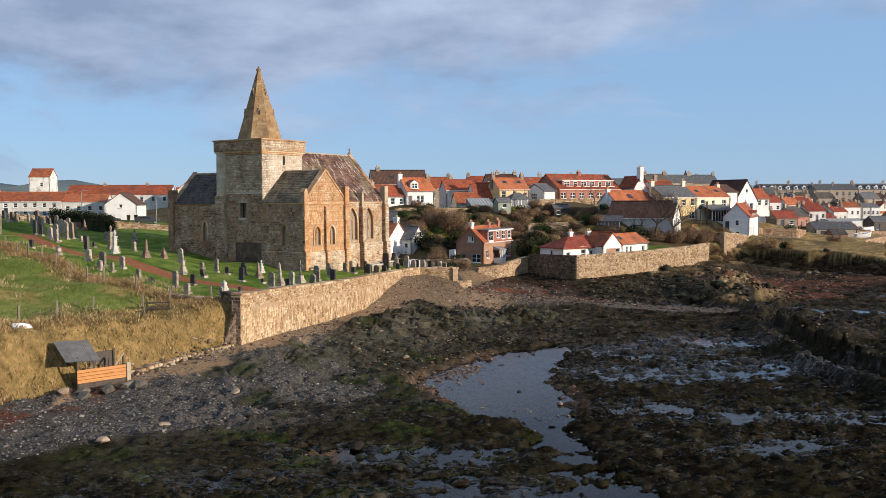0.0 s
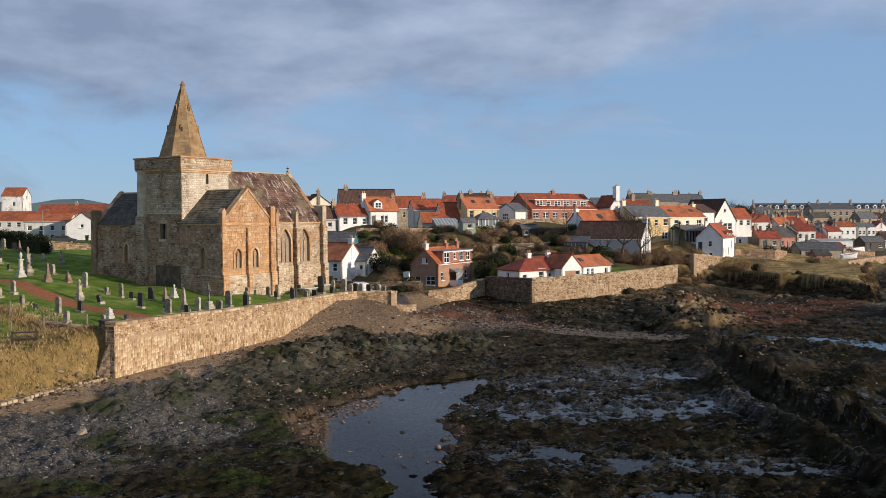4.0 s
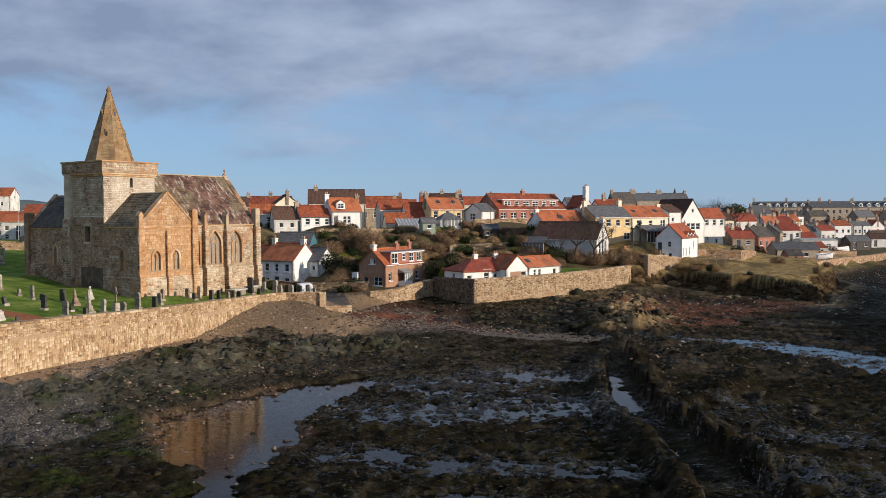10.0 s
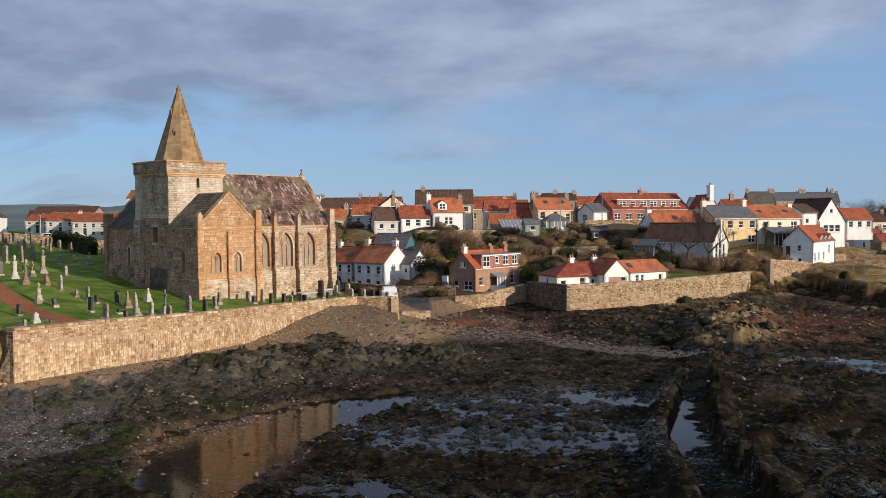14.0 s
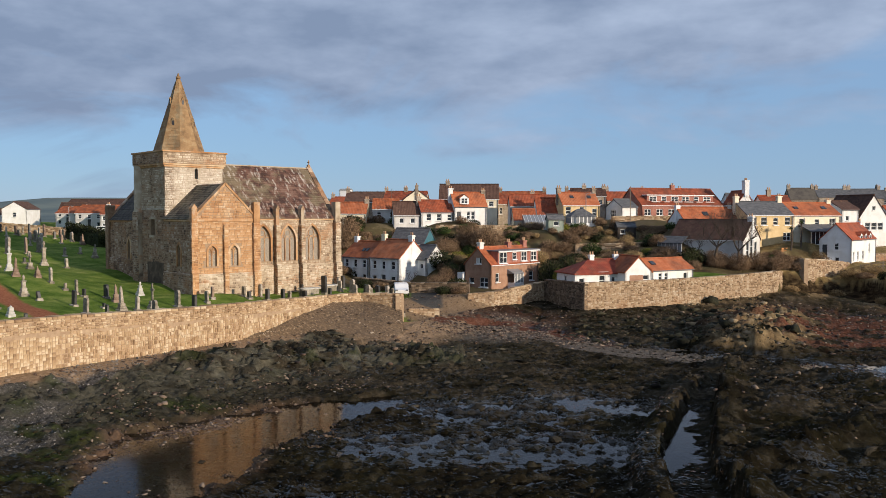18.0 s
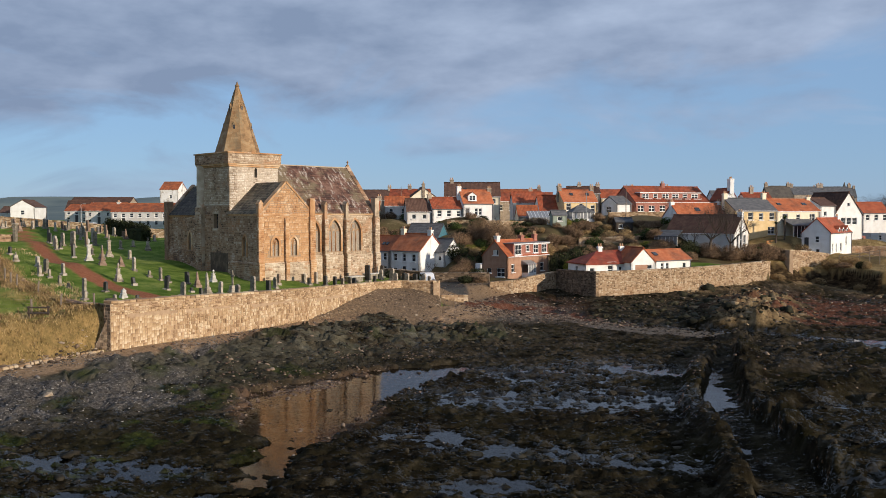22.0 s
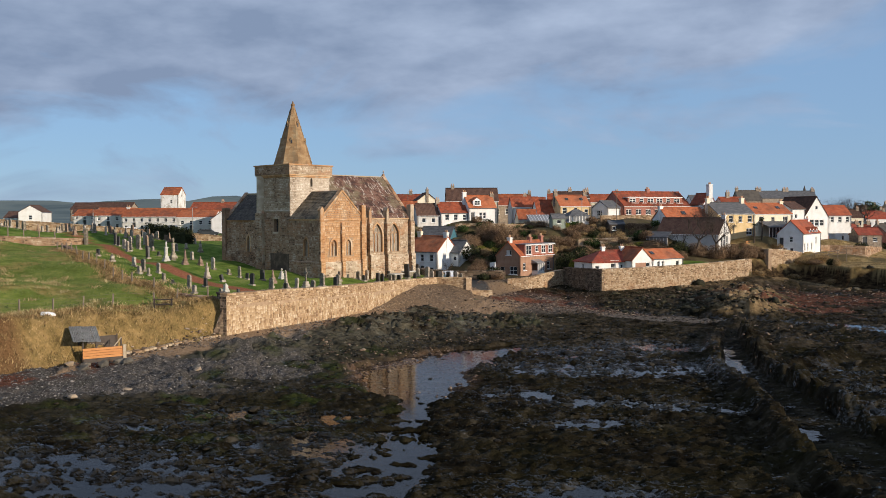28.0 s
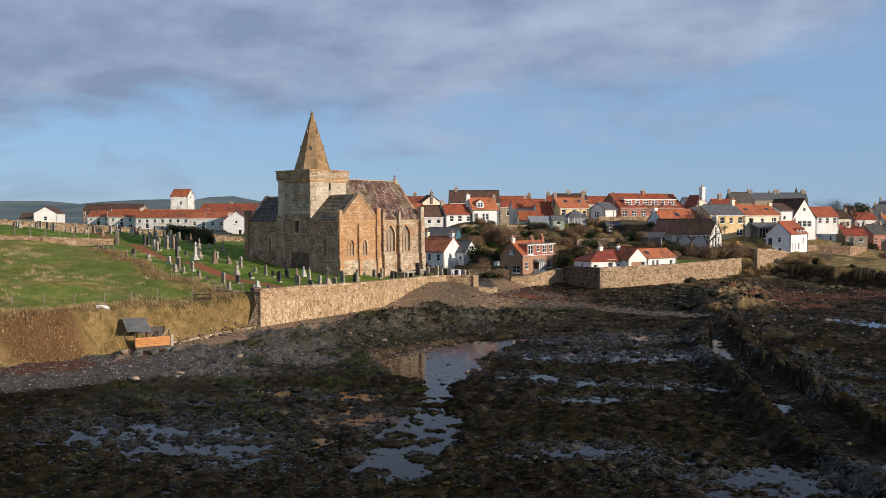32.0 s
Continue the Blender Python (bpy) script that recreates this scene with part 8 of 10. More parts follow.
# ---- single stones of the south gable ----
tr_rest = stone_pieces(wall_s, Matrix.Identity(4), [(0, 7.0), (tr_w, 7.0), (tr_w, tr_eave), (tr_w / 2, tr_apex - 0.1), (0, tr_eave)], [grown(h, 0.05) for h in tr_holes], M["stone_warm_piece"], 3, (0.17, 0.27), (0.24, 0.6), 300, 0.02)
if tr_rest:
    loose_stones("stonework", wall_s, tr_rest, M["stone_warm"], 5)

# ---- gravestones ----
GRAVES_A = [(-41.9, 89.3, 1.4, "q"), (-40.2, 88.3, 1.4, "s"), (-57.3, 109.7, 1.3, "q"), (-54.3, 109.0, 1.4, "r"), (-39.1, 87.7, 1.0, "q"), (-34.6, 83.7, 1.7, "q"), (-30.8, 80.8, 2.6, "w"), (-26.4, 76.5, 1.8, "k"), (-40.7, 94.7, 2.1, "r"), (-50.0, 107.2, 1.7, "s"), (-42.0, 98.2, 2.0, "s"), (-32.3, 85.2, 1.8, "c"), (-39.1, 93.2, 0.7, "s"), (-25.2, 77.7, 1.1, "k"), (-34.7, 90.1, 2.9, "p"), (-21.8, 72.0, 1.9, "p"), (-19.9, 71.4, 0.9, "l"), (-23.6, 77.3, 1.5, "s"), (-32.5, 90.7, 1.2, "s"), (-21.4, 76.3, 0.7, "s"), (-16.8, 71.4, 1.4, "q"), (-20.0, 75.9, 1.4, "s")]
GRAVES_B = [(-19.0, 75.5, 0.8, "q"), (-13.8, 68.8, 1.4, "q"), (-17.8, 76.7, 1.3, "q"), (-16.3, 75.9, 1.6, "k"), (-13.9, 73.2, 2.2, "o"), (-15.4, 73.1, 0.5, "q"), (-17.0, 80.2, 1.4, "w"), (-13.1, 74.0, 1.3, "s"), (-12.5, 75.2, 2.3, "c"), (-11.3, 76.8, 1.6, "s"), (-38.1, 97.6, 1.2, "s"), (-37.8, 99.8, 0.9, "s"), (-35.5, 99.3, 1.8, "p"), (-20.3, 65.0, 1.5, "s"), (-18.8, 62.9, 0.9, "q"), (-19.4, 66.5, 1.0, "q"), (-16.4, 63.2, 0.7, "s"), (-16.5, 64.5, 0.9, "w"), (-15.3, 64.5, 0.5, "q"), (-26.4, 70.8, 1.2, "s"), (-10.9, 81.6, 1.2, "r"), (-9.7, 85.0, 1.1, "s")]
GRAVES_C = [(-8.8, 84.3, 0.8, "q"), (-15.0, 110.5, 1.2, "q"), (-15.1, 112.8, 1.2, "q"), (-6.3, 95.5, 2.1, "q"), (-5.3, 97.2, 1.3, "q"), (-5.7, 99.0, 1.6, "q"), (-4.2, 97.7, 1.6, "s"), (-5.7, 107.8, 1.3, "q"), (-59.9, 118.0, 1.8, "q"), (-56.0, 114.6, 0.7, "q"), (-40.3, 85.0, 1.5, "s"), (-36.8, 77.0, 0.9, "q"), (-52.5, 112.0, 1.9, "r"), (-48.5, 104.6, 1.9, "s"), (-52.9, 115.6, 1.3, "r"), (-40.3, 89.8, 1.7, "s"), (-45.5, 102.9, 2.1, "s"), (-49.1, 117.1, 1.6, "p"), (-32.2, 72.1, 1.0, "c"), (-29.4, 71.4, 1.1, "q"), (-27.9, 70.5, 1.4, "s"), (-27.7, 69.4, 0.9, "s")]
GRAVES_D = [(-26.7, 69.4, 0.9, "s"), (-23.6, 66.5, 1.0, "s"), (-22.5, 66.1, 0.5, "q"), (-35.9, 88.7, 0.7, "q"), (-43.0, 91.0, 1.8, "q"), (-39.8, 90.9, 2.1, "s"), (-48.8, 112.6, 1.5, "s")]


def level(x, y):
    return float(terrain(np.array([float(x)]), np.array([float(y)]))[0][0])


GRAVE_WORDS = {"s": "weathered grey sandstone headstone with a rounded top", "q": "dark granite headstone on a plain base", "r": "reddish-brown sandstone headstone with a rounded top",
               "k": "pink granite monument on a stepped base", "w": "pale marble monument on a stepped base", "o": "tall grey obelisk on a stepped base",
               "c": "grey stone cross on a stepped base", "p": "tall grey pillar monument with an urn", "l": "dark headstone leaning over in the grass"}
GRAVE_MAT = {"s": "grave_grey", "q": "grave_black", "r": "grave_pink", "k": "grave_pink", "w": "grave_white", "o": "grave_grey", "c": "grave_grey", "p": "grave_grey", "l": "grave_black"}


def gravestone(x, y, h, kind, rng):
    z, h = level(x, y), h * 0.88
    lean = rng.uniform(-3, 3) if kind != "l" else 18
    g = thing("gravestone", pose(x, y, z - 0.04, rng.uniform(-2, 2), lean, 57 + 90 + rng.uniform(-9, 9)), GRAVE_WORDS[kind], "gravestone", "gravestones in the churchyard")
    m = M[GRAVE_MAT[kind]]
    if kind in "sqrl":
        w, t = min(0.75, 0.30 * h + 0.18) * rng.uniform(0.85, 1.1), rng.uniform(0.15, 0.24)
        part("base_stone", boxm(-w / 2 - 0.12, -t / 2 - 0.12, -0.25, w / 2 + 0.12, t / 2 + 0.12, 0.16, 0.02), M["grave_grey"], g)
        if kind == "q":
            outline = [(-w / 2, 0.16), (w / 2, 0.16), (w / 2, h * 0.93), (w * 0.3, h), (-w * 0.3, h), (-w / 2, h * 0.93)]
        else:
            r = w / 2
            outline = [(-r, 0.16), (r, 0.16)] + [(r * math.cos(a), h - r * 0.7 + r * 0.7 * math.sin(a)) for a in np.linspace(0.0, math.pi, 9)]
        bm = prism(bmesh.new(), outline, -t / 2, t / 2)
        part("headstone", bm, m, g)
    else:
        b = 0.20 + 0.075 * h
        z0 = 0.0
        for k, (s, hh) in enumerate(((1.0, 0.2), (0.8, 0.18), (0.62, 0.28))):
            part("base_step", boxm(-b * s, -b * s, z0 - (0.25 if k == 0 else 0), b * s, b * s, z0 + hh, 0.025), m, g)
            z0 += hh
        r = b * 0.5
        if kind == "o" or kind == "k":
            bm = bmesh.new()
            frustum(bm, z0, r * 1.05, h - 0.15, r * 0.65, 4, turn=math.pi / 4)
            frustum(bm, h - 0.15, r * 0.65, h + 0.06, 0.02, 4, turn=math.pi / 4)
            part("shaft", bm, m, g)
        elif kind == "c":
            bm = boxm(-r * 0.55, -r * 0.3, z0, r * 0.55, r * 0.3, h, 0.02)
            box(bm, -r * 1.6, -r * 0.28, h * 0.72, r * 1.6, r * 0.28, h * 0.72 + r * 0.9, 0.02)
            tube(bm, [(r * 1.05 * math.cos(a), 0, h * 0.72 + r * 0.45 + r * 1.05 * math.sin(a)) for a in np.linspace(0, 2 * math.pi, 17)], r * 0.18, 5)
            part("cross", bm, m, g)
        else:
            part("shaft", boxm(-r * 0.85, -r * 0.85, z0, r * 0.85, r * 0.85, h * 0.68, 0.03), m, g)
            part("cap", boxm(-r * 1.1, -r * 1.1, h * 0.68, r * 1.1, r * 1.1, h * 0.73, 0.02), m, g)
            bm = bmesh.new()
            for za, ra, zb, rb in ((0.73, 0.35, 0.78, 0.4), (0.78, 0.4, 0.88, 0.75), (0.88, 0.75, 0.95, 0.5), (0.95, 0.5, 1.0, 0.12)):
                frustum(bm, h * za, r * ra, h * zb, r * rb, 10)
            part("urn", bm, m, g)
    return g


grave_rng = random.Random(12)
def off_path(x, y):
    while line_dist(np.array([x]), np.array([y]), FOOTPATH)[0][0] < 1.25:
        x, y = x + 0.2, y + 0.25
    return x, y


for k, (gx_, gy_, hh, kd) in enumerate(GRAVES_A + GRAVES_B + GRAVES_C + GRAVES_D):
    gx_, gy_ = off_path(gx_, gy_)
    gravestone(gx_, gy_, hh, 's' if kd == 'q' and k % 5 in (1, 3) else kd, grave_rng)
# the small stones of the upper ground and by the east end
for k in range(46):
    a = grave_rng.uniform(0, 1)
    gravestone(-70 + 24 * a + grave_rng.uniform(-3, 3), 99 + 16 * a + grave_rng.uniform(-5, 6), grave_rng.uniform(0.9, 1.6), grave_rng.choice("sqsrspsk"), grave_rng)
for gx_, gy_, hh, kd in ((-2.3, 97.2, 1.4, "s"), (-1.5, 97.9, 1.3, "q"), (-0.7, 98.6, 1.4, "s"), (0.2, 97.4, 1.1, "s"), (-3.3, 96.2, 1.4, "s"), (-3.0, 98.4, 1.2, "q"), (-6.2, 90.4, 1.2, "q"), (-6.7, 88.1, 1.1, "s"), (-7.4, 85.0, 1.2, "q"), (-9.9, 77.0, 1.3, "q"), (-11.2, 73.4, 1.2, "s"), (-12.6, 69.6, 1.0, "q"), (-10.6, 80.2, 1.2, "s"), (-4.9, 93.4, 1.2, "q"), (0.9, 98.2, 1.4, "q"), (-0.4, 97.6, 1.3, "s"), (-7.2, 92.0, 1.1, "s"), (-8.0, 89.5, 1.2, "q"), (-9.4, 87.6, 1.4, "s"), (-8.6, 95.2, 1.0, "q")):
    gravestone(gx_, gy_, hh, kd, grave_rng)

# ---- rocks, pebbles and weed of the shore ----


def blob(points, seed):
    """An angular stone: the hull of random points."""
    rng = np.random.RandomState(seed * 31 + points)
    d = rng.normal(size=(points, 3))
    d /= np.linalg.norm(d, axis=1)[:, None]
    d *= rng.uniform(0.75, 1.1, points)[:, None]
    bm = bmesh.new()
    for q in d:
        bm.verts.new(q)
    made = bmesh.ops.convex_hull(bm, input=bm.verts)
    bmesh.ops.delete(bm, geom=[g for g in made["geom_interior"] if isinstance(g, bmesh.types.BMVert)], context="VERTS")
    bmesh.ops.triangulate(bm, faces=bm.faces)
    bm.verts.index_update()
    vs = np.array([v.co[:] for v in bm.verts])
    fs = np.array([[v.index for v in f.verts] for f in bm.faces])
    bm.free()
    return vs, fs


BLOBS = {(s, q): blob((11, 18)[s - 1], q) for s in (1, 2) for q in range(6)}


def scatter(name, label, category, spots, sizes, flat, material, sub=1, seed=0, sink=0.3, wide=1.5):
    """Many small stones or weed clumps in one mesh. spots: x, y, z."""
    rng = np.random.RandomState(seed)
    allv, allf, base = [], [], 0
    for (x, y, z), s in zip(spots, sizes):
        vs, fs = BLOBS[(sub, rng.randint(6))]
        a = rng.uniform(0, 2 * math.pi)
        st = rng.uniform(1.0, wide)
        p = vs * np.array([s * st, s, s * flat * rng.uniform(0.7, 1.3)])
        c, sn = math.cos(a), math.sin(a)
        p = np.stack([p[:, 0] * c - p[:, 1] * sn + x, p[:, 0] * sn + p[:, 1] * c + y, p[:, 2] + z + s * flat * (0.5 - sink)], -1)
        allv.append(p)
        allf.append(fs + base)
        base += len(p)
    v, f = np.concatenate(allv), np.concatenate(allf)
    me = bpy.data.meshes.new(name)
    me.vertices.add(len(v))
    me.vertices.foreach_set("co", v.astype(np.float32).ravel())
    me.loops.add(f.size)
    me.loops.foreach_set("vertex_index", f.astype(np.int32).ravel())
    me.polygons.add(len(f))
    me.polygons.foreach_set("loop_start", np.arange(0, f.size, 3, dtype=np.int32))
    me.update(calc_edges=True)
    me.materials.append(material)
    return tagged(new(name, me), label, category, kind="stuff")


def pick(n, x0, x1, y0, y1, seed, keep):
    """Random spots on the shore where keep(x, y, height, zones) says so."""
    rng = np.random.RandomState(seed)
    x, y = rng.uniform(x0, x1, n), rng.uniform(y0, y1, n)
    h, zn = terrain(x, y)
    ok = keep(x, y, h, zn, rng.uniform(0, 1, n)) & (zn["grass"] < 0.5)
    return np.stack([x[ok], y[ok], h[ok]], -1), rng


spots, rng = pick(80000, -34, 14, 24, 74, 1, lambda x, y, h, z, r: (r < z["shingle"] * 1.1) | (r < 0.008))
scatter("pebbles", "grey shingle pebbles along the upper beach", "pebbles", spots[:30000], rng.gamma(1.6, 0.017, 30000) + 0.018, 0.6, M["pebble"], 1, 2)
spots, rng = pick(70000, -20, 120, 58, 190, 3, lambda x, y, h, z, r: (r < 0.8 * np.clip(z["red"] + z["sand"] * 0.4 + (h > 0.6) * 0.25, 0, 1)))
scatter("pebbles", "brown and grey stones of the upper shore", "pebbles", spots[:17000], rng.gamma(2.0, 0.038, 17000) + 0.035, 0.6, M["pebble_brown"], 1, 4)
spots, rng = pick(26000, 3, 34, 84, 110, 6, lambda x, y, h, z, r: (r < 0.9 * z["gravel"] * sstep(92, 100, y) + 0.08 * z["gravel"]) & (z["red"] < 0.7))
scatter("pebbles", "grey and tan pebbles of the bar below the slipway", "pebbles", spots[:5200], rng.gamma(1.8, 0.03, 5200) + 0.03, 0.6, M["pebble_brown"], 1, 7)
spots, rng = pick(60000, -34, 75, 12, 100, 5, lambda x, y, h, z, r: (h > WATER + 0.02) & (z["sand"] < 0.3) & (z["shingle"] < 0.5) & (r < 0.1 + 0.9 * sstep(0.42, 0.6, fbm(x / 4, y / 3, 4, 7))) & (z["water"] < 0.6) & (r > z["ledge"] * 0.6) & (r > z["wet"] * 0.55))
scatter("seaweed", "dark brown wrack lying over the tidal rocks", "seaweed", spots[:14000], rng.gamma(1.8, 0.028, 14000) + 0.025, 0.45, M["weed"], 1, 6, 0.35, 2.4)
spots, rng = pick(30000, -34, 75, 12, 112, 8, lambda x, y, h, z, r: (h > WATER + 0.04) & (z["sand"] < 0.3) & (r < 0.8 * sstep(0.5, 0.65, fbm(x / 6, y / 5, 3, 9)) + z["ledge"] * 0.05) & (z["shingle"] < 0.6))
scatter("shore_rocks", "wet dark rocks scattered over the foreshore", "rocks", spots[:2200], rng.gamma(1.2, 0.06, 2200) + 0.04, 0.5, M["rock"], 2, 9, 0.45, 2.0)
spots, rng = pick(9000, 27.5, 66, 14, 90, 10, lambda x, y, h, z, r: (h > 0.45) & (r < 0.8))
scatter("ridge_rocks", "dark broken rocks east of the gully", "rocks", spots[:350], rng.gamma(1.1, 0.09, 350) + 0.04, 0.5, M["rock"], 1, 11, 0.4, 2.0)
spots, rng = pick(12000, 26, 46, 92, 129, 12, lambda x, y, h, z, r: (h > 0.8) & (r < z["ochre"] * 0.9 + 0.05))
scatter("outcrop_rocks", "ochre weathered rocks below the garden wall", "rocks", spots[:420], rng.gamma(1.2, 0.08, 420) + 0.04, 0.8, M["rock_dry"], 1, 13, 0.6, 2.4)
scatter("outcrop_rocks", "dark weed-stained rocks among the ochre ledges", "rocks", spots[420:700], rng.gamma(1.3, 0.11, 280) + 0.05, 0.8, M["rock_weedy"], 1, 113, 0.55, 2.2)
spots, rng = pick(7000, -14, 14, 62, 92, 14, lambda x, y, h, z, r: (h > 0.4) & (z["sand"] < 0.3) & (r < z["ledge"] * 0.7))
scatter("ledge_rocks", "olive-grey rock ledges below the sea wall", "rocks", spots[:700], rng.gamma(1.4, 0.05, 700) + 0.04, 0.35, M["rock_olive"], 2, 15, 0.3, 3.0)
spots, rng = pick(5000, 17.5, 33, 97, 119, 16, lambda x, y, h, z, r: (r < 0.5) & (y < 113 + (x - 18) * 0.6))
scatter("shore_rocks", "dark weedy boulders at the foot of the wall", "rocks", spots[:260], rng.gamma(1.5, 0.16, 260) + 0.06, 0.7, M["rock_weedy"], 1, 17, 0.5, 1.7)
spots, rng = pick(30000, -8, 12, 46, 74, 18, lambda x, y, h, z, r: (z["water"] > 0.5) & (h > -0.08) & (r < 0.45 * sstep(0.42, 0.6, fbm(x / 1.4, y / 1.0, 4, 23))) | (z["silt"] > 0.25) & (h > 0.06) & (r < 0.35 + 0.5 * sstep(0.5, 0.62, fbm(x / 1.6, y / 1.2, 4, 19))) | (z["ledge"] < 0.7) & (x < 9) & (y > 55) & (r < 0.3 * sstep(0.48, 0.6, fbm(x / 2.6, y / 1.6, 4, 20))))
scatter("pebbles", "dark and brown pebbles lying round the sandy pool", "pebbles", spots[:4600], rng.gamma(1.4, 0.026, 4600) + 0.02, 0.6, M["pebble_brown"], 1, 21)
rg = np.random.RandomState(77)
ii, jj = rg.randint(0, 49, 320), rg.randint(2, 25, 320)
on_apron = np.array([tuple(grid_apron[i][j]) for i, j in zip(ii, jj)]) + np.concatenate([rg.normal(0, 0.15, (320, 2)), np.zeros((320, 1))], 1)
scatter("apron_stones", "small loose stones on the cobbled apron", "stones", on_apron, rg.gamma(1.6, 0.03, 320) + 0.03, 0.6, M["pebble_tan"], 1, 78, 0.4)
BOULDERS = [(-20.4, 48.3, 0.42), (-19.5, 49.3, 0.5), (-20.8, 49.0, 0.36), (-18.5, 49.9, 0.48), (-17.8, 49.8, 0.42), (-21.6, 48.3, 0.3), (-14.6, 44.1, 0.3), (-12.4, 50.0, 0.34), (-16.4, 40.6, 0.28),
            (-12.2, 49.8, 0.3), (4.6, 53.0, 0.2), (15.5, 67.2, 0.5), (18.4, 44.4, 0.34), (1.5, 70.5, 0.4), (21.0, 61.5, 0.34)]
rng = random.Random(5)
for x, y, s in BOULDERS:
    vs, fs = BLOBS[(2, rng.randint(0, 5))]
    me = bpy.data.meshes.new("boulder")
    me.from_pydata([tuple(v) for v in vs * np.array([s * 1.35, s, s * 0.75])], [], [tuple(int(q) for q in f) for f in fs])
    me.materials.append(M["rock"] if x > -3 else M["rock_tan"] if s < 0.33 else M["rock_grey"])
    o = tagged(new("boulder", me), "rounded boulder resting on the shingle" if x < -10 else "lone dark rock standing in the tidal flat", "boulder", "boulders on the shore")
    o.matrix_basis = pose(x, y, max(level(x, y), 0.05) + s * 0.3, 0, 0, rng.uniform(0, 360))
# ---- grass, shrubs and trees ----


def blades(name, label, category, spots, height, material, seed, width=0.045, lean=0.45):
    rng = np.random.RandomState(seed)
    n = len(spots)
    a, b = rng.uniform(0, 2 * math.pi, n), rng.uniform(0, 2 * math.pi, n)
    h = height * rng.uniform(0.5, 1.25, n)
    w = width * rng.uniform(0.7, 1.4, n)
    dx, dy = np.cos(a) * w, np.sin(a) * w
    lx, ly = np.cos(b) * h * lean * rng.uniform(0.2, 1, n), np.sin(b) * h * lean * rng.uniform(0.2, 1, n)
    x, y, z = spots[:, 0], spots[:, 1], spots[:, 2] - 0.05
    v = np.stack([np.stack([x - dx, y - dy, z], -1), np.stack([x + dx, y + dy, z], -1), np.stack([x + dx * 0.7 + lx * 0.35, y + dy * 0.7 + ly * 0.35, z + h * 0.6], -1),
                  np.stack([x + lx, y + ly, z + h], -1), np.stack([x - dx * 0.7 + lx * 0.35, y - dy * 0.7 + ly * 0.35, z + h * 0.6], -1)], 1).reshape(-1, 3)
    f = np.arange(5 * n).reshape(n, 5)
    me = bpy.data.meshes.new(name)
    me.vertices.add(len(v))
    me.vertices.foreach_set("co", v.astype(np.float32).ravel())
    me.loops.add(f.size)
    me.loops.foreach_set("vertex_index", f.astype(np.int32).ravel())
    me.polygons.add(n)
    me.polygons.foreach_set("loop_start", np.arange(0, f.size, 5, dtype=np.int32))
    me.update(calc_edges=True)
    me.materials.append(material)
    return tagged(new(name, me), label, category, kind="stuff")


def land_pick(n, x0, x1, y0, y1, seed, keep):
    rng = np.random.RandomState(seed)
    x, y = rng.uniform(x0, x1, n), rng.uniform(y0, y1, n)
    h, zn = terrain(x, y)
    ok = keep(x, y, h, zn, rng.uniform(0, 1, n)) & (zn["grass"] > 0.5)
    return np.stack([x[ok], y[ok], h[ok]], -1)


def clumped(spots, per, spread_, seed):
    rng = np.random.RandomState(seed)
    p = np.repeat(spots, per, 0)
    p[:, :2] += rng.normal(0, spread_, (len(p), 2))
    return p


p = land_pick(60000, -46, -13, 44, 66, 41, lambda x, y, h, z, r: (r < z["dry"] * sstep(0.5, 0.1, z["olive"]) * 0.6))
blades("pale_grass", "pale seeding grass along the top of the bank", "grass", p, 0.36, M["straw_pale"], 42, 0.02, 0.8)
p = land_pick(170000, -46, -13, 38, 66, 21, lambda x, y, h, z, r: (r < z["dry"] * (1 - 0.75 * z["olive"]) * 0.9 * sstep(0.3, 0.6, fbm(x / 2.5, y / 2.5, 3, 33))))
blades("dry_grass", "tall straw-coloured grass on the bank", "grass", p, 0.28, M["straw"], 22, 0.022, 0.8)
p = land_pick(150000, -46, -13, 38, 66, 23, lambda x, y, h, z, r: (r < z["dry"] * (1 - 0.95 * z["earth"]) * (0.3 + 0.7 * z["olive"]) * sstep(0.7, 0.4, fbm(x / 2.5, y / 2.5, 3, 33))))
blades("rough_grass", "olive rough grass on the bank", "grass", p, 0.22, M["straw_green"], 24, 0.024, 0.9)
base = land_pick(9000, -60, -18, 44, 84, 25, lambda x, y, h, z, r: (z["dry"] < 0.2) & (r < 0.11 * sstep(0.5, 0.62, fbm(x / 4, y / 4, 3, 37))) & (x + 14 < (y - 59) * -1.05))
blades("grass_tufts", "pale tufts standing in the green field", "grass", clumped(base, 40, 0.3, 26), 0.3, M["straw_pale"], 27, 0.02, 0.8)
base = land_pick(30000, -60, -16, 44, 84, 28, lambda x, y, h, z, r: (z["dry"] < 0.2) & (r < 0.55) & (x + 14 < (y - 59) * -1.05))
blades("field_grass", "rough green grass of the field", "grass", clumped(base, 4, 0.25, 29), 0.12, M["field_blade"], 30, 0.03, 0.9)


def along_line(pts, n, jitter, seed):
    rng = np.random.RandomState(seed)
    pts = np.array(pts, float)
    seg = np.hypot(*(pts[1:, :2] - pts[:-1, :2]).T)
    cum = np.concatenate([[0], np.cumsum(seg)])
    s = rng.uniform(0, cum[-1], n)
    x = np.interp(s, cum, pts[:, 0]) + rng.normal(0, jitter, n)
    y = np.interp(s, cum, pts[:, 1]) + rng.normal(0, jitter, n)
    return np.stack([x, y, terrain(x, y)[0]], -1)


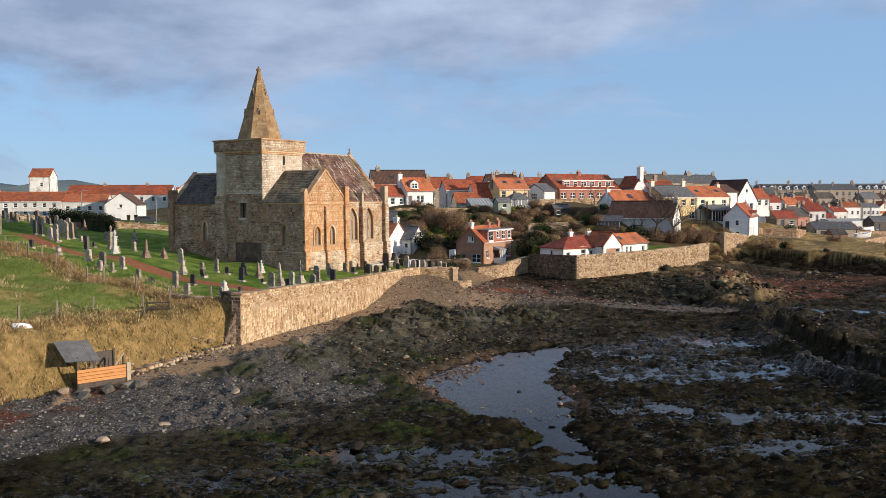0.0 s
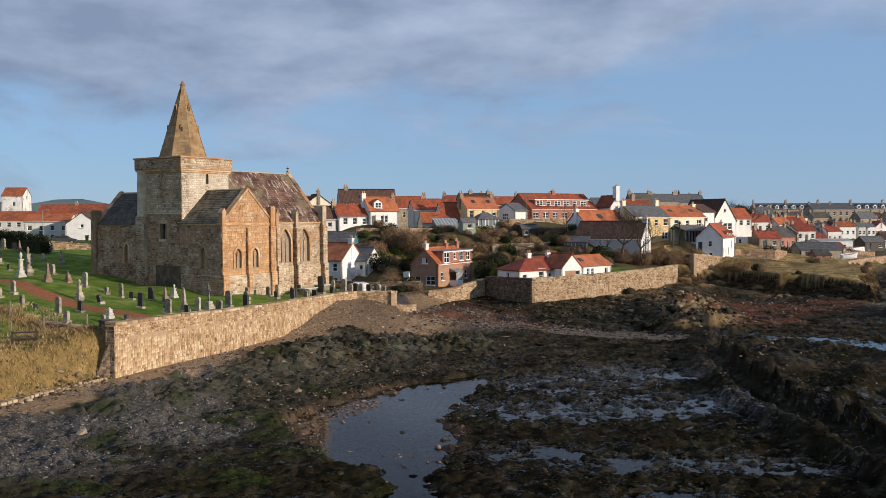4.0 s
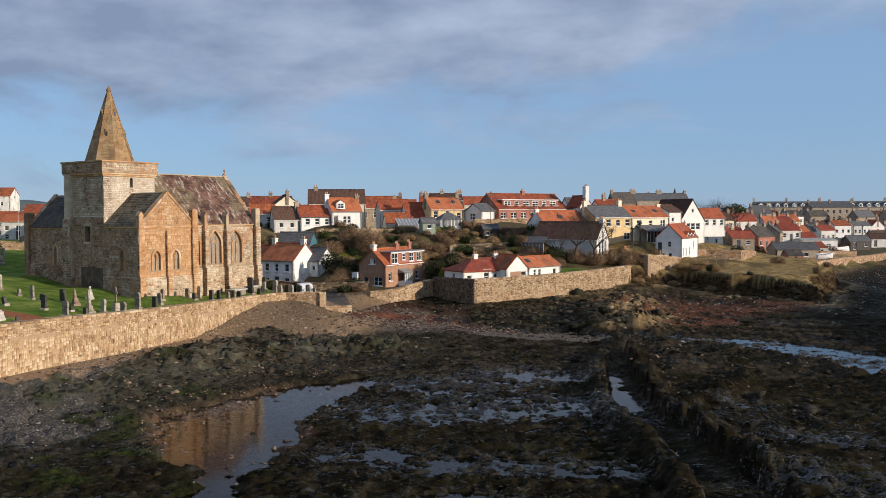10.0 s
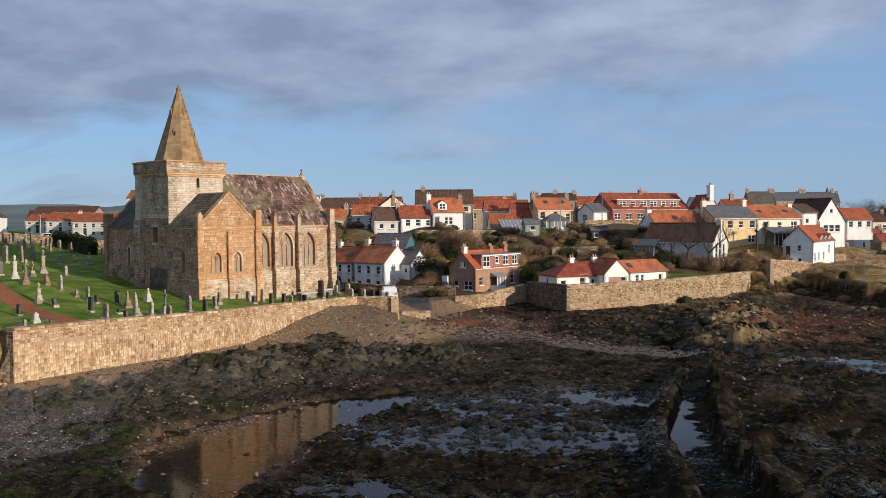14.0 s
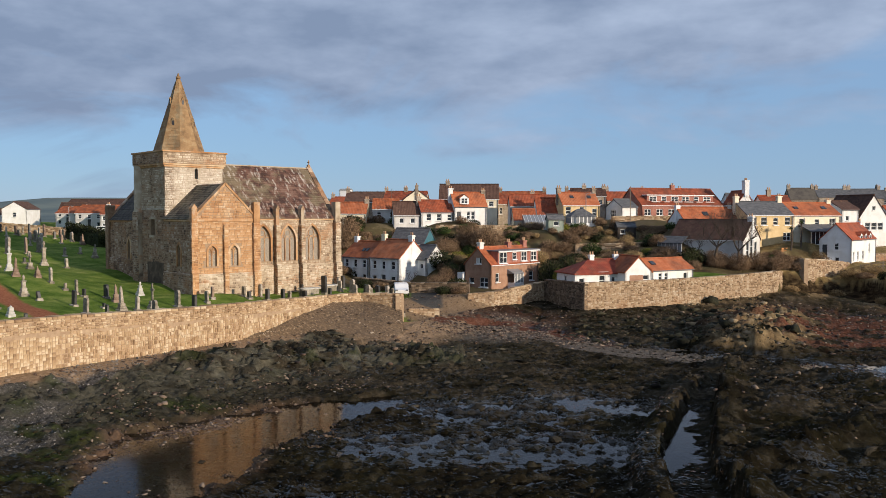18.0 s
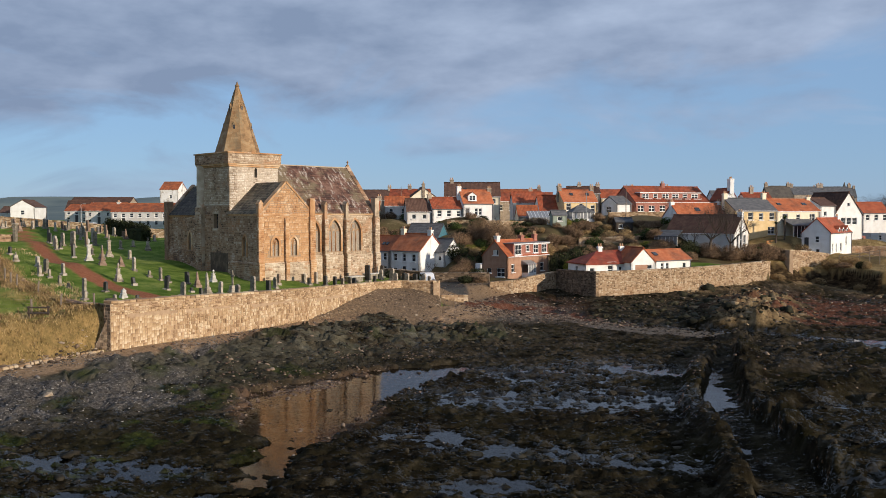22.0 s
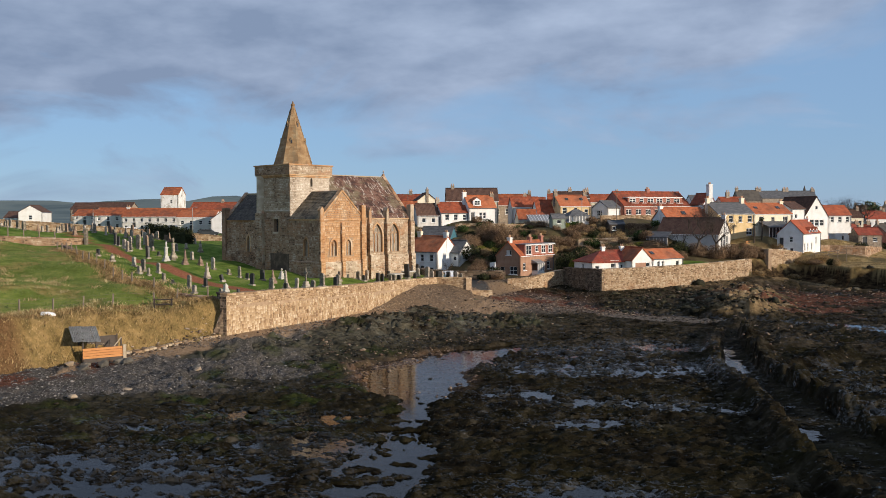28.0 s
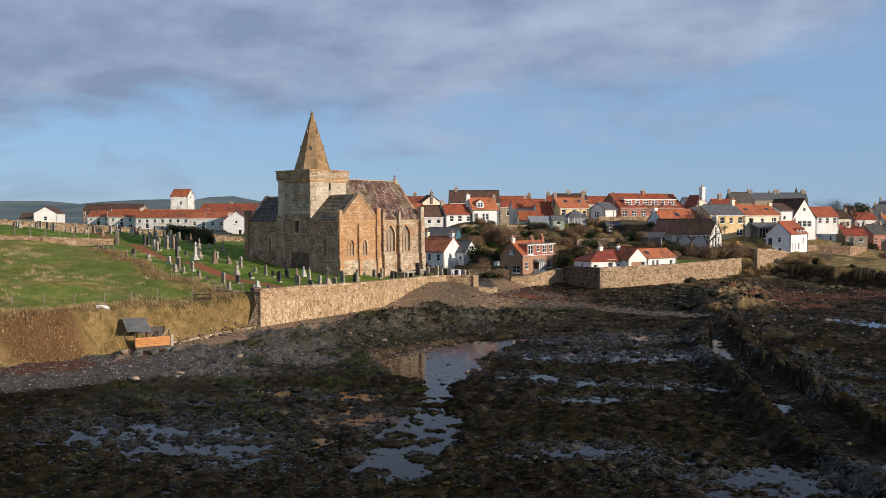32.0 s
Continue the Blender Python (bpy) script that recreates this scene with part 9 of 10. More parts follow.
kerb_rng = np.random.RandomState(87)
scatter("fallen_stones", "loose tan stones tumbled along the foot of the bank", "stones", along_line([(-21.5, 50.9), (-20.2, 51.9), (-18.4, 54.0), (-16.4, 56.7), (-14.6, 58.6)], 420, 0.3, 86) + np.array([0, 0, 0.03]), kerb_rng.gamma(2.0, 0.032, 420) + 0.03, 0.6, M["pebble_tan"], 2, 88, 0.2)
blades("wall_grass", "dry grass growing along the churchyard wall", "grass", along_line([(-45, 82.5), (-34.6, 72.0), (-24.9, 63.6), (-19.3, 61.0), (-15.9, 60.2)], 18000, 0.55, 31), 0.3, M["straw"], 32, 0.018, 0.9)
spots, rng = pick(330000, -30, 60, 16, 96, 61, lambda x, y, h, z, r: (h > WATER) & (h < 0.62) & (z["shingle"] < 0.4) & (z["sand"] < 0.4) & (r < 0.25 + 0.75 * sstep(0.42, 0.55, fbm(x / 3, y / 2, 4, 63))) & (r * 55 < 75 - y * 0.6))
blades("wrack", "limp brown and olive strands of bladder wrack", "seaweed", spots[:110000], 0.07, M["wrack"], 62, 0.03, 1.6)
p = land_pick(22000, 41, 90, 116, 172, 34, lambda x, y, h, z, r: (r < z["dry"] * 0.35) & (z["cliff"] < 0.02) & (line_dist(x, y, COAST)[0] > 2.4))
blades("bank_grass", "dry grass on the eastern bank", "grass", clumped(p, 4, 0.35, 36), 0.13, M["straw"], 35, 0.03, 1.0)


def leaf_cloud(center, radii, count, size, rng, slim=0.5):
    """Small leaf quads in an uneven crown with gaps."""
    lobes = rng.normal(size=(7, 3))
    lobes /= np.linalg.norm(lobes, axis=1)[:, None]
    d = rng.normal(size=(count * 2, 3))
    d /= np.linalg.norm(d, axis=1)[:, None]
    shape = 0.72 + 0.34 * np.max(d @ lobes.T, axis=1)
    keep = rng.uniform(size=count * 2) < 0.35 + 0.65 * (np.max(d @ lobes.T, axis=1) > 0.55)
    d, shape = d[keep][:count], shape[keep][:count]
    r = rng.uniform(0.45, 1.0, len(d)) ** 0.6 * shape
    p = np.array(center) + d * r[:, None] * np.array(radii)
    n = len(p)
    u = rng.normal(size=(n, 3))
    u /= np.linalg.norm(u, axis=1)[:, None]
    w = np.cross(u, d + 0.3 * rng.normal(size=(n, 3)))
    w /= np.linalg.norm(w, axis=1)[:, None]
    s = size * rng.uniform(0.6, 1.4, n)[:, None]
    return np.stack([p - u * s - w * s * slim, p + u * s - w * s * slim, p + u * s * 0.8 + w * s * slim, p - u * s * 0.8 + w * s * slim], 1).reshape(-1, 3)


def quad_mesh(name, v, material):
    me = bpy.data.meshes.new(name)
    n = len(v) // 4
    me.vertices.add(len(v))
    me.vertices.foreach_set("co", v.astype(np.float32).ravel())
    me.loops.add(4 * n)
    me.loops.foreach_set("vertex_index", np.arange(4 * n, dtype=np.int32))
    me.polygons.add(n)
    me.polygons.foreach_set("loop_start", np.arange(0, 4 * n, 4, dtype=np.int32))
    me.update(calc_edges=True)
    me.materials.append(material)
    return me


LEAF_WORDS = {"leaf_green": "rounded evergreen garden shrub on the brae", "leaf_brown": "leafless brown shrub on the brae", "leaf_lime": "bright yellow-green garden bush", "leaf_dark": "dark ivy-clad shrub on the slope",
              "straw": "pale dead shrub among the garden slope"}
SHRUB_KINDS = {}


def shrub(x, y, r, h, kind, seed):
    key = (kind, seed % 5)
    if key not in SHRUB_KINDS:
        rng = np.random.RandomState(seed * 7 + len(kind))
        st = bmesh.new()
        for k in range(6):
            a = rng.uniform(0, 6.28)
            tube(st, [(0, 0, -0.2), (0.3 * math.cos(a), 0.3 * math.sin(a), 0.35), (0.7 * math.cos(a), 0.7 * math.sin(a), 0.8)], [0.05, 0.035, 0.015], 4)
        n, s, slim = (2100, 0.12, 0.045) if kind in ("leaf_brown", "straw") else (1000, 0.05, 0.5)
        v = np.concatenate([leaf_cloud((0, 0, 0.5), (1, 1, 0.55), n, s, rng, slim), leaf_cloud((0.4, 0.2, 0.35), (0.7, 0.7, 0.4), n // 3, s, rng, slim), leaf_cloud((-0.5, 0.1, 0.3), (0.6, 0.6, 0.45), n // 3, s, rng, slim)])
        SHRUB_KINDS[key] = mesh_of("framework", st, M["bark"]), quad_mesh("foliage", v, M[kind])
    stems, fol = SHRUB_KINDS[key]
    z = level(x, y)
    t = thing("shrub", pose(x, y, z, 0, 0, (seed * 67) % 360), LEAF_WORDS[kind], "shrub", "garden shrubs")
    t.scale = (r, r, h)
    part("framework", stems, None, t)
    part("foliage", fol, None, t)
    return t


BUILT = [(-10.5, 127, 7), (7.5, 125.5, 7), (22, 121, 6), (28, 125, 5), (33, 141, 6.5), (-9, 150, 5), (-3, 152, 4), (-15, 148, 4), (34, 149, 6), (54, 151, 6), (43, 153, 6), (49, 158, 6), (13, 160, 5), (-10.5, 139, 5), (7, 159, 4)]
rng = random.Random(44)
made = 0
while made < 285:
    x, y = rng.uniform(-24, 48), rng.uniform(119, 157)
    if any(math.hypot(x - bx, y - by) < br for bx, by, br in BUILT) or y < 118 + max(0, (x - 18) * 0.78) + 3 or (y < 124 and x < 12) or line_dist(np.array([x]), np.array([y]), COAST)[0][0] < 2.2 or (x > 43.5 and y < 141 + (x - 44)):
        continue
    kind = rng.choices(["leaf_brown", "leaf_green", "leaf_dark", "leaf_lime", "straw"], [0.56, 0.19, 0.10, 0.04, 0.11])[0]
    r = rng.uniform(0.6, 1.5)
    shrub(x, y, r, r * rng.uniform(0.8, 1.2), kind, made)
    made += 1
for x, y, r, h, kind in ((13.6, 124.6, 0.8, 1.8, "leaf_lime"), (12.4, 126.5, 1.6, 3.0, "leaf_dark"), (14.5, 127.5, 1.8, 3.0, "leaf_dark"), (-1.5, 140, 2.6, 3.0, "leaf_brown"), (1.5, 138, 2.6, 3.0, "leaf_brown"), (-4.5, 137, 2.2, 2.4, "leaf_brown"), (-9.8, 117.4, 1.2, 1.1, "leaf_dark"), (-7.4, 116.6, 1.2, 1.0, "leaf_brown"), (-5.4, 115.8, 1.0, 0.9, "leaf_dark"), (0.9, 115.3, 1.1, 1.0, "leaf_dark"), (2.8, 115.3, 1.0, 0.9, "leaf_brown"), (1.8, 118.0, 1.6, 1.6, "leaf_dark"), (-0.8, 119.5, 1.6, 1.8, "leaf_brown"),
                         (-3, 129, 2.2, 2.4, "leaf_dark"), (1.5, 129, 1.8, 2.0, "leaf_dark"), (4.2, 131.5, 1.8, 2.2, "leaf_brown"), (-0.6, 123.5, 1.5, 2.0, "leaf_brown"), (-24, 131, 2.4, 4, "leaf_brown"), (-21, 140, 2.4, 4, "leaf_brown"), (-21, 144, 1.6, 2, "leaf_dark"),
                         (42.4, 133.6, 1.2, 0.9, "straw"), (43.2, 136.0, 1.0, 1.2, "leaf_brown"), (41.8, 136.5, 1.5, 2.0, "leaf_brown"), (48.6, 137.6, 1.2, 0.8, "straw"), (50.6, 139.6, 1.5, 1.3, "straw"), (53.4, 141.0, 1.6, 1.3, "straw"), (52.0, 138.0, 1.2, 0.8, "leaf_brown"),
                         (36, 134, 1.8, 2.2, "leaf_brown"), (33, 135.5, 1.8, 2.0, "leaf_brown"), (38.4, 135.2, 1.7, 2.2, "leaf_brown"), (30, 134.5, 1.9, 2.4, "leaf_dark"), (27, 136.5, 1.9, 2.4, "leaf_brown"), (40.6, 135.0, 1.4, 1.8, "leaf_brown")):
    shrub(x, y, r, h, kind, int(abs(x * 13 + y)))

rng = random.Random(73)
edge = [(42.5, 132.6), (46, 131.6), (50, 129.6), (54, 128), (58, 127.5), (61, 124), (63.6, 116.5), (66, 122), (70, 131), (77, 141)]
for k in range(44):
    q = rng.uniform(2.6, len(edge) - 1.001)
    (ax, ay), (bx, by) = edge[int(q)], edge[int(q) + 1]
    x, y = ax + (bx - ax) * (q % 1) + rng.uniform(-0.4, 2.0), ay + (by - ay) * (q % 1) + rng.uniform(0.2, 4.5)
    if k % 7 == 1:
        shrub(x, y + 3, rng.uniform(0.6, 1.2), rng.uniform(0.6, 1.3), rng.choice(["leaf_brown", "straw", "straw", "leaf_dark"]), k)
    else:
        s = rng.uniform(0.15, 0.45)
        vs, fs = BLOBS[(2, rng.randint(0, 5))]
        me = bpy.data.meshes.new("boulder")
        me.from_pydata([tuple(v) for v in vs * np.array([s * 1.5, s, s * 0.85])], [], [tuple(int(w) for w in f) for f in fs])
        me.materials.append(M["rock_olive"] if k % 3 else M["rock_dry"])
        o = tagged(new("boulder", me), "fallen angular rock below the eroded bank", "boulder", "boulders on the shore")
        y -= rng.uniform(1.5, 4.5)
        o.matrix_basis = pose(x, y, level(x, y) + s * 0.25, rng.uniform(-20, 20), rng.uniform(-20, 20), rng.uniform(0, 360))
rng = random.Random(71)
for k in range(60):
    x, y = rng.uniform(58, 150), rng.uniform(150, 270)
    if not inside_land(np.array([x]), np.array([y]))[0] or line_dist(np.array([x]), np.array([y]), COAST)[0][0] < 3 or abs(x - 90) < 14 and y > 190:
        continue
    r = rng.uniform(0.8, 2.0)
    shrub(x, y, r, r * rng.uniform(0.8, 1.3), rng.choice(["leaf_brown", "leaf_brown", "leaf_dark", "straw"]), k)


def branch(bm, p, d, length, r, depth, rng, tips):
    pts, rad = [p], [r]
    for k in range(3):
        d = (d + Vector((rng.uniform(-0.25, 0.25), rng.uniform(-0.25, 0.25), rng.uniform(-0.05, 0.2)))).normalized()
        pts.append(pts[-1] + d * length / 3)
        rad.append(r * (1 - 0.2 * (k + 1)))
    tube(bm, pts, rad, 5 if depth > 2 else 3)
    if depth == 0:
        tips.append(pts[-1])
        return
    for k in range(rng.randint(2, 3) + (depth > 2)):
        a = rng.uniform(0, 6.28)
        nd = (d * 0.7 + Vector((math.cos(a), math.sin(a), rng.uniform(0.1, 0.6))) * 0.75).normalized()
        branch(bm, pts[rng.randint(2, 3)], nd, length * rng.uniform(0.6, 0.8), r * 0.5, depth - 1, rng, tips)


def bare_tree(x, y, h, seed, label, depth=4, stout=0.014):
    rng = random.Random(seed)
    t = thing("tree", pose(x, y, level(x, y) - 0.1), label, "tree")
    trunk, crown, tips = bmesh.new(), bmesh.new(), []
    pts = [Vector((0, 0, 0)), Vector((0.05 * h * rng.uniform(-1, 1), 0.03 * h, h * 0.18)), Vector((0.04 * h * rng.uniform(-1, 1), 0, h * 0.34))]
    tube(trunk, pts, [h * 0.03, h * 0.025, h * 0.021], 7)
    for k in range(5):
        a = 6.28 * k / 5 + rng.uniform(-0.4, 0.4)
        branch(crown, pts[2], Vector((math.cos(a) * 0.8, math.sin(a) * 0.8, rng.uniform(0.5, 1.0))).normalized(), h * 0.3, h * stout, depth - 1, rng, tips)
    part("trunk", trunk, M["bark"], t)
    part("crown", crown, M["bark"], t, "fine bare winter branches")
    return t


bare_tree(33.2, 133.6, 8.2, 3, "bare winter tree in front of the barn", 6, 0.013)
bare_tree(36.2, 134.6, 7.2, 4, "bare winter tree beside the barn", 6, 0.013)
bare_tree(30.8, 134.8, 5.0, 9, "bare garden tree beside the barn")
bare_tree(0.2, 146.2, 3.0, 5, "small bare tree by the white cottage")
bare_tree(-6.0, 124.6, 2.6, 6, "small bare shrub by the cottage gable")
bare_tree(85.0, 246, 12, 7, "bare tree on the skyline", 6, 0.02)
bare_tree(89.0, 250, 13, 8, "bare tree on the skyline", 6, 0.02)
bare_tree(40.5, 168, 6, 10, "bare tree by the white chimney house")
bare_tree(29, 165, 4, 11, "bare tree before the brick house")
# evergreen crowns on the skyline
for k, (x, y, r, h) in enumerate(((93, 262, 2.6, 6), (98, 266, 3.2, 5), (104, 270, 3.4, 6), (110, 275, 3.0, 5), (88, 258, 2.4, 5), (100, 300, 3, 7), (120, 340, 4, 8))):
    rg = np.random.RandomState(k + 300)
    t = thing("tree", pose(x, y, level(x, y)), "dark evergreen tree among the houses", "tree", "skyline trees")
    tr = bmesh.new()
    tube(tr, [(0, 0, -0.2), (0.1, 0, h * 0.4), (0, 0.1, h * 0.8)], [0.3, 0.22, 0.08], 6)
    part("trunk", tr, M["bark"], t)
    part("crown", quad_mesh("crown", np.concatenate([leaf_cloud((0, 0, h * 0.62), (r, r, h * 0.45), 500, 0.32, rg), leaf_cloud((r * 0.4, 0, h * 0.5), (r * 0.8, r, h * 0.3), 250, 0.3, rg)]), M["leaf_green"]), None, t)
# cabbage palms by the yellow house
for x, y, h in ((44.2, 148.2, 3.0), (45.6, 149.0, 3.4)):
    rg = np.random.RandomState(int(h * 100))
    t = thing("palm", pose(x, y, level(x, y)), "cabbage palm with spiky green heads", "palm tree")
    tr = bmesh.new()
    tube(tr, [(0, 0, -0.2), (0.1, 0, h * 0.5), (0.05, 0.1, h)], [0.14, 0.12, 0.1], 6)
    part("trunk", tr, M["bark"], t)
    vs = []
    for k in range(70):
        d = Vector(rg.normal(size=3)).normalized()
        d.z = abs(d.z) * 0.8 + 0.05
        s = Vector((0, 0, 1)).cross(d).normalized() * 0.05
        c = Vector((0.05, 0.1, h))
        e = c + d * 0.9 - Vector((0, 0, 0.2))
        vs += [c - s, c + s, e + s * 0.3, e - s * 0.3]
    part("fronds", quad_mesh("fronds", np.array([tuple(q) for q in vs]), M["leaf_green"]), None, t)
# dark hedge behind the north transept
hg = thing("hedge", pose(0, 0, 0), "tall dark clipped hedge in the shade", "hedge")
rg = np.random.RandomState(9)
vs = []
for k in range(26):
    f = k / 50
    x, y = -53 + 21 * f, 117.5 - 13.5 * f
    z = level(x, y)
    vs.append(leaf_cloud((x, y, z + 1.25), (0.75, 0.75, 1.2), 420, 0.075, rg))
part("foliage", quad_mesh("foliage", np.concatenate(vs), M["leaf_dark"]), None, hg)
cb = bmesh.new()
prism(cb, [(-0.7, -0.5), (0.7, -0.5), (0.62, 2.1), (0.4, 2.35), (-0.4, 2.35), (-0.62, 2.1)], 0, 12)
part("core", cb, M["leaf_dark"], hg, at=pose(-53, 117.5, 7.6, 0, 0, -122.7))

# ---- small things of the shore and lane ----
# open timber shelter on the bank
sh = thing("shelter", pose(-21.3, 49.5, level(-20.4, 50.3) + 0.25, 0, 0, 43), "broken timber shelter with orange boards and patched roof", "shed")
for k in range(4):
    part("board", boxm(0, 0, 0.06 + 0.2 * k, 2.9, 0.05, 0.24 + 0.2 * k, 0.01), M["wood_orange"], sh)
part("end_post", boxm(2.9, -0.08, -0.3, 3.15, 0.1, 0.95, 0.02), M["trim_worn"], sh, "pale timber end post")
for px, py, hh in ((0.05, 0.1, 1.6), (1.0, 0.1, 1.35), (1.9, 0.1, 1.3), (2.85, 0.3, 1.5), (0.05, 1.7, 1.9), (1.4, 1.7, 1.9), (2.85, 1.7, 1.6)):
    part("post", boxm(px - 0.05, py - 0.05, -0.4, px + 0.05, py + 0.05, hh, 0.01), M["wood_dark"], sh)
part("brace", tube(bmesh.new(), [(2.3, 0.15, 0.85), (2.85, 0.2, 1.5)], 0.05, 5), M["trim_worn"], sh)
part("back_board", boxm(0, 1.75, -0.3, 2.9, 1.8, 1.5), M["wood_dark"], sh)
part("floor", boxm(0, 0.05, -0.3, 2.9, 1.8, 0.05), M["wood_dark"], sh)
for k in range(4):
    # corrugated sheet, eight ribs wide, falling to the front
    b = bmesh.new()
    prev = None
    for q in range(9):
        x = -0.8 + 0.5 * k + 0.0625 * q
        pair = [b.verts.new((x, -0.25, 1.38 + 0.03 * (q % 2))), b.verts.new((x, 1.9, 2.32 + 0.03 * (q % 2)))]
        if prev:
            b.faces.new((prev[0], pair[0], pair[1], prev[1]))
        prev = pair
    bmesh.ops.solidify(b, geom=b.faces[:], thickness=0.03)
    part("roof_sheet", b, M["tin"], sh, at=pose(0, 0, 0.02 * (k % 2), 0, 4, 0))
# bench by the path
bn = thing("bench", pose(-20.3, 58.4, level(-20.3, 58.4), 0, 0, 12), "plain dark wooden bench in the dry grass", "bench")
for px in (0.08, 1.5):
    part("leg", boxm(px - 0.06, -0.05, -0.2, px + 0.06, 0.05, 0.95, 0.01), M["wood_dark"], bn)
for zz in (0.4, 0.8):
    part("rail", boxm(0, -0.08, zz, 1.6, 0.08, zz + 0.1, 0.01), M["wood_dark"], bn)
# pale tarpaulin
vs, fs = BLOBS[(2, 3)]
me = bpy.data.meshes.new("tarpaulin")
me.from_pydata([tuple(v) for v in vs * np.array([0.75, 0.4, 0.25])], [], [tuple(int(q) for q in f) for f in fs])
me.materials.append(M["trim"])
o = tagged(new("tarpaulin", me), "crumpled white tarpaulin lying in the grass", "tarpaulin")
o.matrix_basis = pose(-25.3, 51.2, level(-25.3, 51.2) + 0.12, 0, 0, 20)


def wire_fence(pts, step, h, label, posts=True):
    f = thing("wire_fence", pose(pts[0][0], pts[0][1], level(*pts[0])), label, "fence")
    org = Vector((pts[0][0], pts[0][1], level(*pts[0])))
    run = []
    for (ax, ay), (bx, by) in zip(pts, pts[1:]):
        n = max(1, round(math.hypot(bx - ax, by - ay) / step))
        run += [(ax + (bx - ax) * k / n, ay + (by - ay) * k / n) for k in range(n)]
    run.append(pts[-1])
    tops = []
    for k, (x, y) in enumerate(run):
        z = level(x, y)
        p = Vector((x, y, z)) - org
        part("post", boxm(-0.06, -0.06, -0.3, 0.06, 0.06, h, 0.015), M["wood_grey"], f, at=pose(p.x, p.y, p.z, (k * 37 % 9) - 4, (k * 53 % 9) - 4, k * 20))
        tops.append(p)
    for q in (0.35, 0.65, 0.95):
        part("wire", tube(bmesh.new(), [t + Vector((0, 0, h * q)) for t in tops], 0.006, 3), M["wood_grey"], f)


wire_fence([(-20.9, 59.6), (-23.5, 57.4), (-27, 54.4), (-33, 50), (-44, 44.5)], 2.3, 1.0, "leaning post and wire fence above the bank")
wire_fence([(-16.4, 60.6), (-19.5, 61.0), (-25.0, 63.2), (-34.5, 71.5), (-45, 82)], 2.6, 1.05, "old post and wire fence beside the churchyard")

wire_fence([(-75, 75.6), (-58, 82.2), (-48.5, 86.9)], 1.7, 1.75, "tall wire mesh fence along the field wall")
gp = thing("gate_post", pose(-45.7, 88.9, level(-45.7, 88.9)), "square weathered stone post at the corner of the wall", "gate post")
part("shaft", boxm(-0.2, -0.2, -0.4, 0.2, 0.2, 1.9, 0.03), M["grave_grey"], gp)
part("cap", boxm(-0.26, -0.26, 1.9, 0.26, 0.26, 2.05, 0.04), M["grave_grey"], gp)
# rail fence on the eastern bank
rf = thing("rail_fence", pose(52.5, 143.4, level(54, 142)), "weathered timber rail fence on the bank", "fence")
for k in range(5):
    part("post", boxm(k * 1.4 - 0.06, -0.06, -1.0, k * 1.4 + 0.06, 0.06, 1.1 + 0.22 * k, 0.01), M["wood_grey"], rf)
for q in (0.5, 0.95):
    part("rail", tube(bmesh.new(), [(0, 0, q), (5.6, 0, q + 0.9)], 0.06, 5), M["wood_grey"], rf)
# picket fence under the barn
pf = thing("picket_fence", pose(38.2, 135.6, level(39.5, 137) + 0.1, 0, 0, 40), "grey picket fence below the barn", "fence")
for k in range(9):
    part("picket", boxm(k * 0.55 - 0.05, -0.03, -0.5, k * 0.55 + 0.05, 0.03, 1.3, 0.01), M["wood_grey"], pf)
part("rail", boxm(-0.1, 0.03, 0.9, 4.6, 0.08, 1.0), M["wood_grey"], pf)
# orange decking on the slope
dk = thing("timber_terrace", pose(42.5, 146.5, level(43.5, 146.2) + 0.5, 0, 0, 25), "terrace of orange-brown sleepers in the garden", "retaining wall")
for k in range(4):
    part("sleeper", boxm(0.4 * k, 0.5 * k, -0.6 + 0.35 * k, 5.2 - 0.3 * k, 0.5 * k + 0.22, -0.28 + 0.35 * k, 0.01), M["wood_orange"], dk)


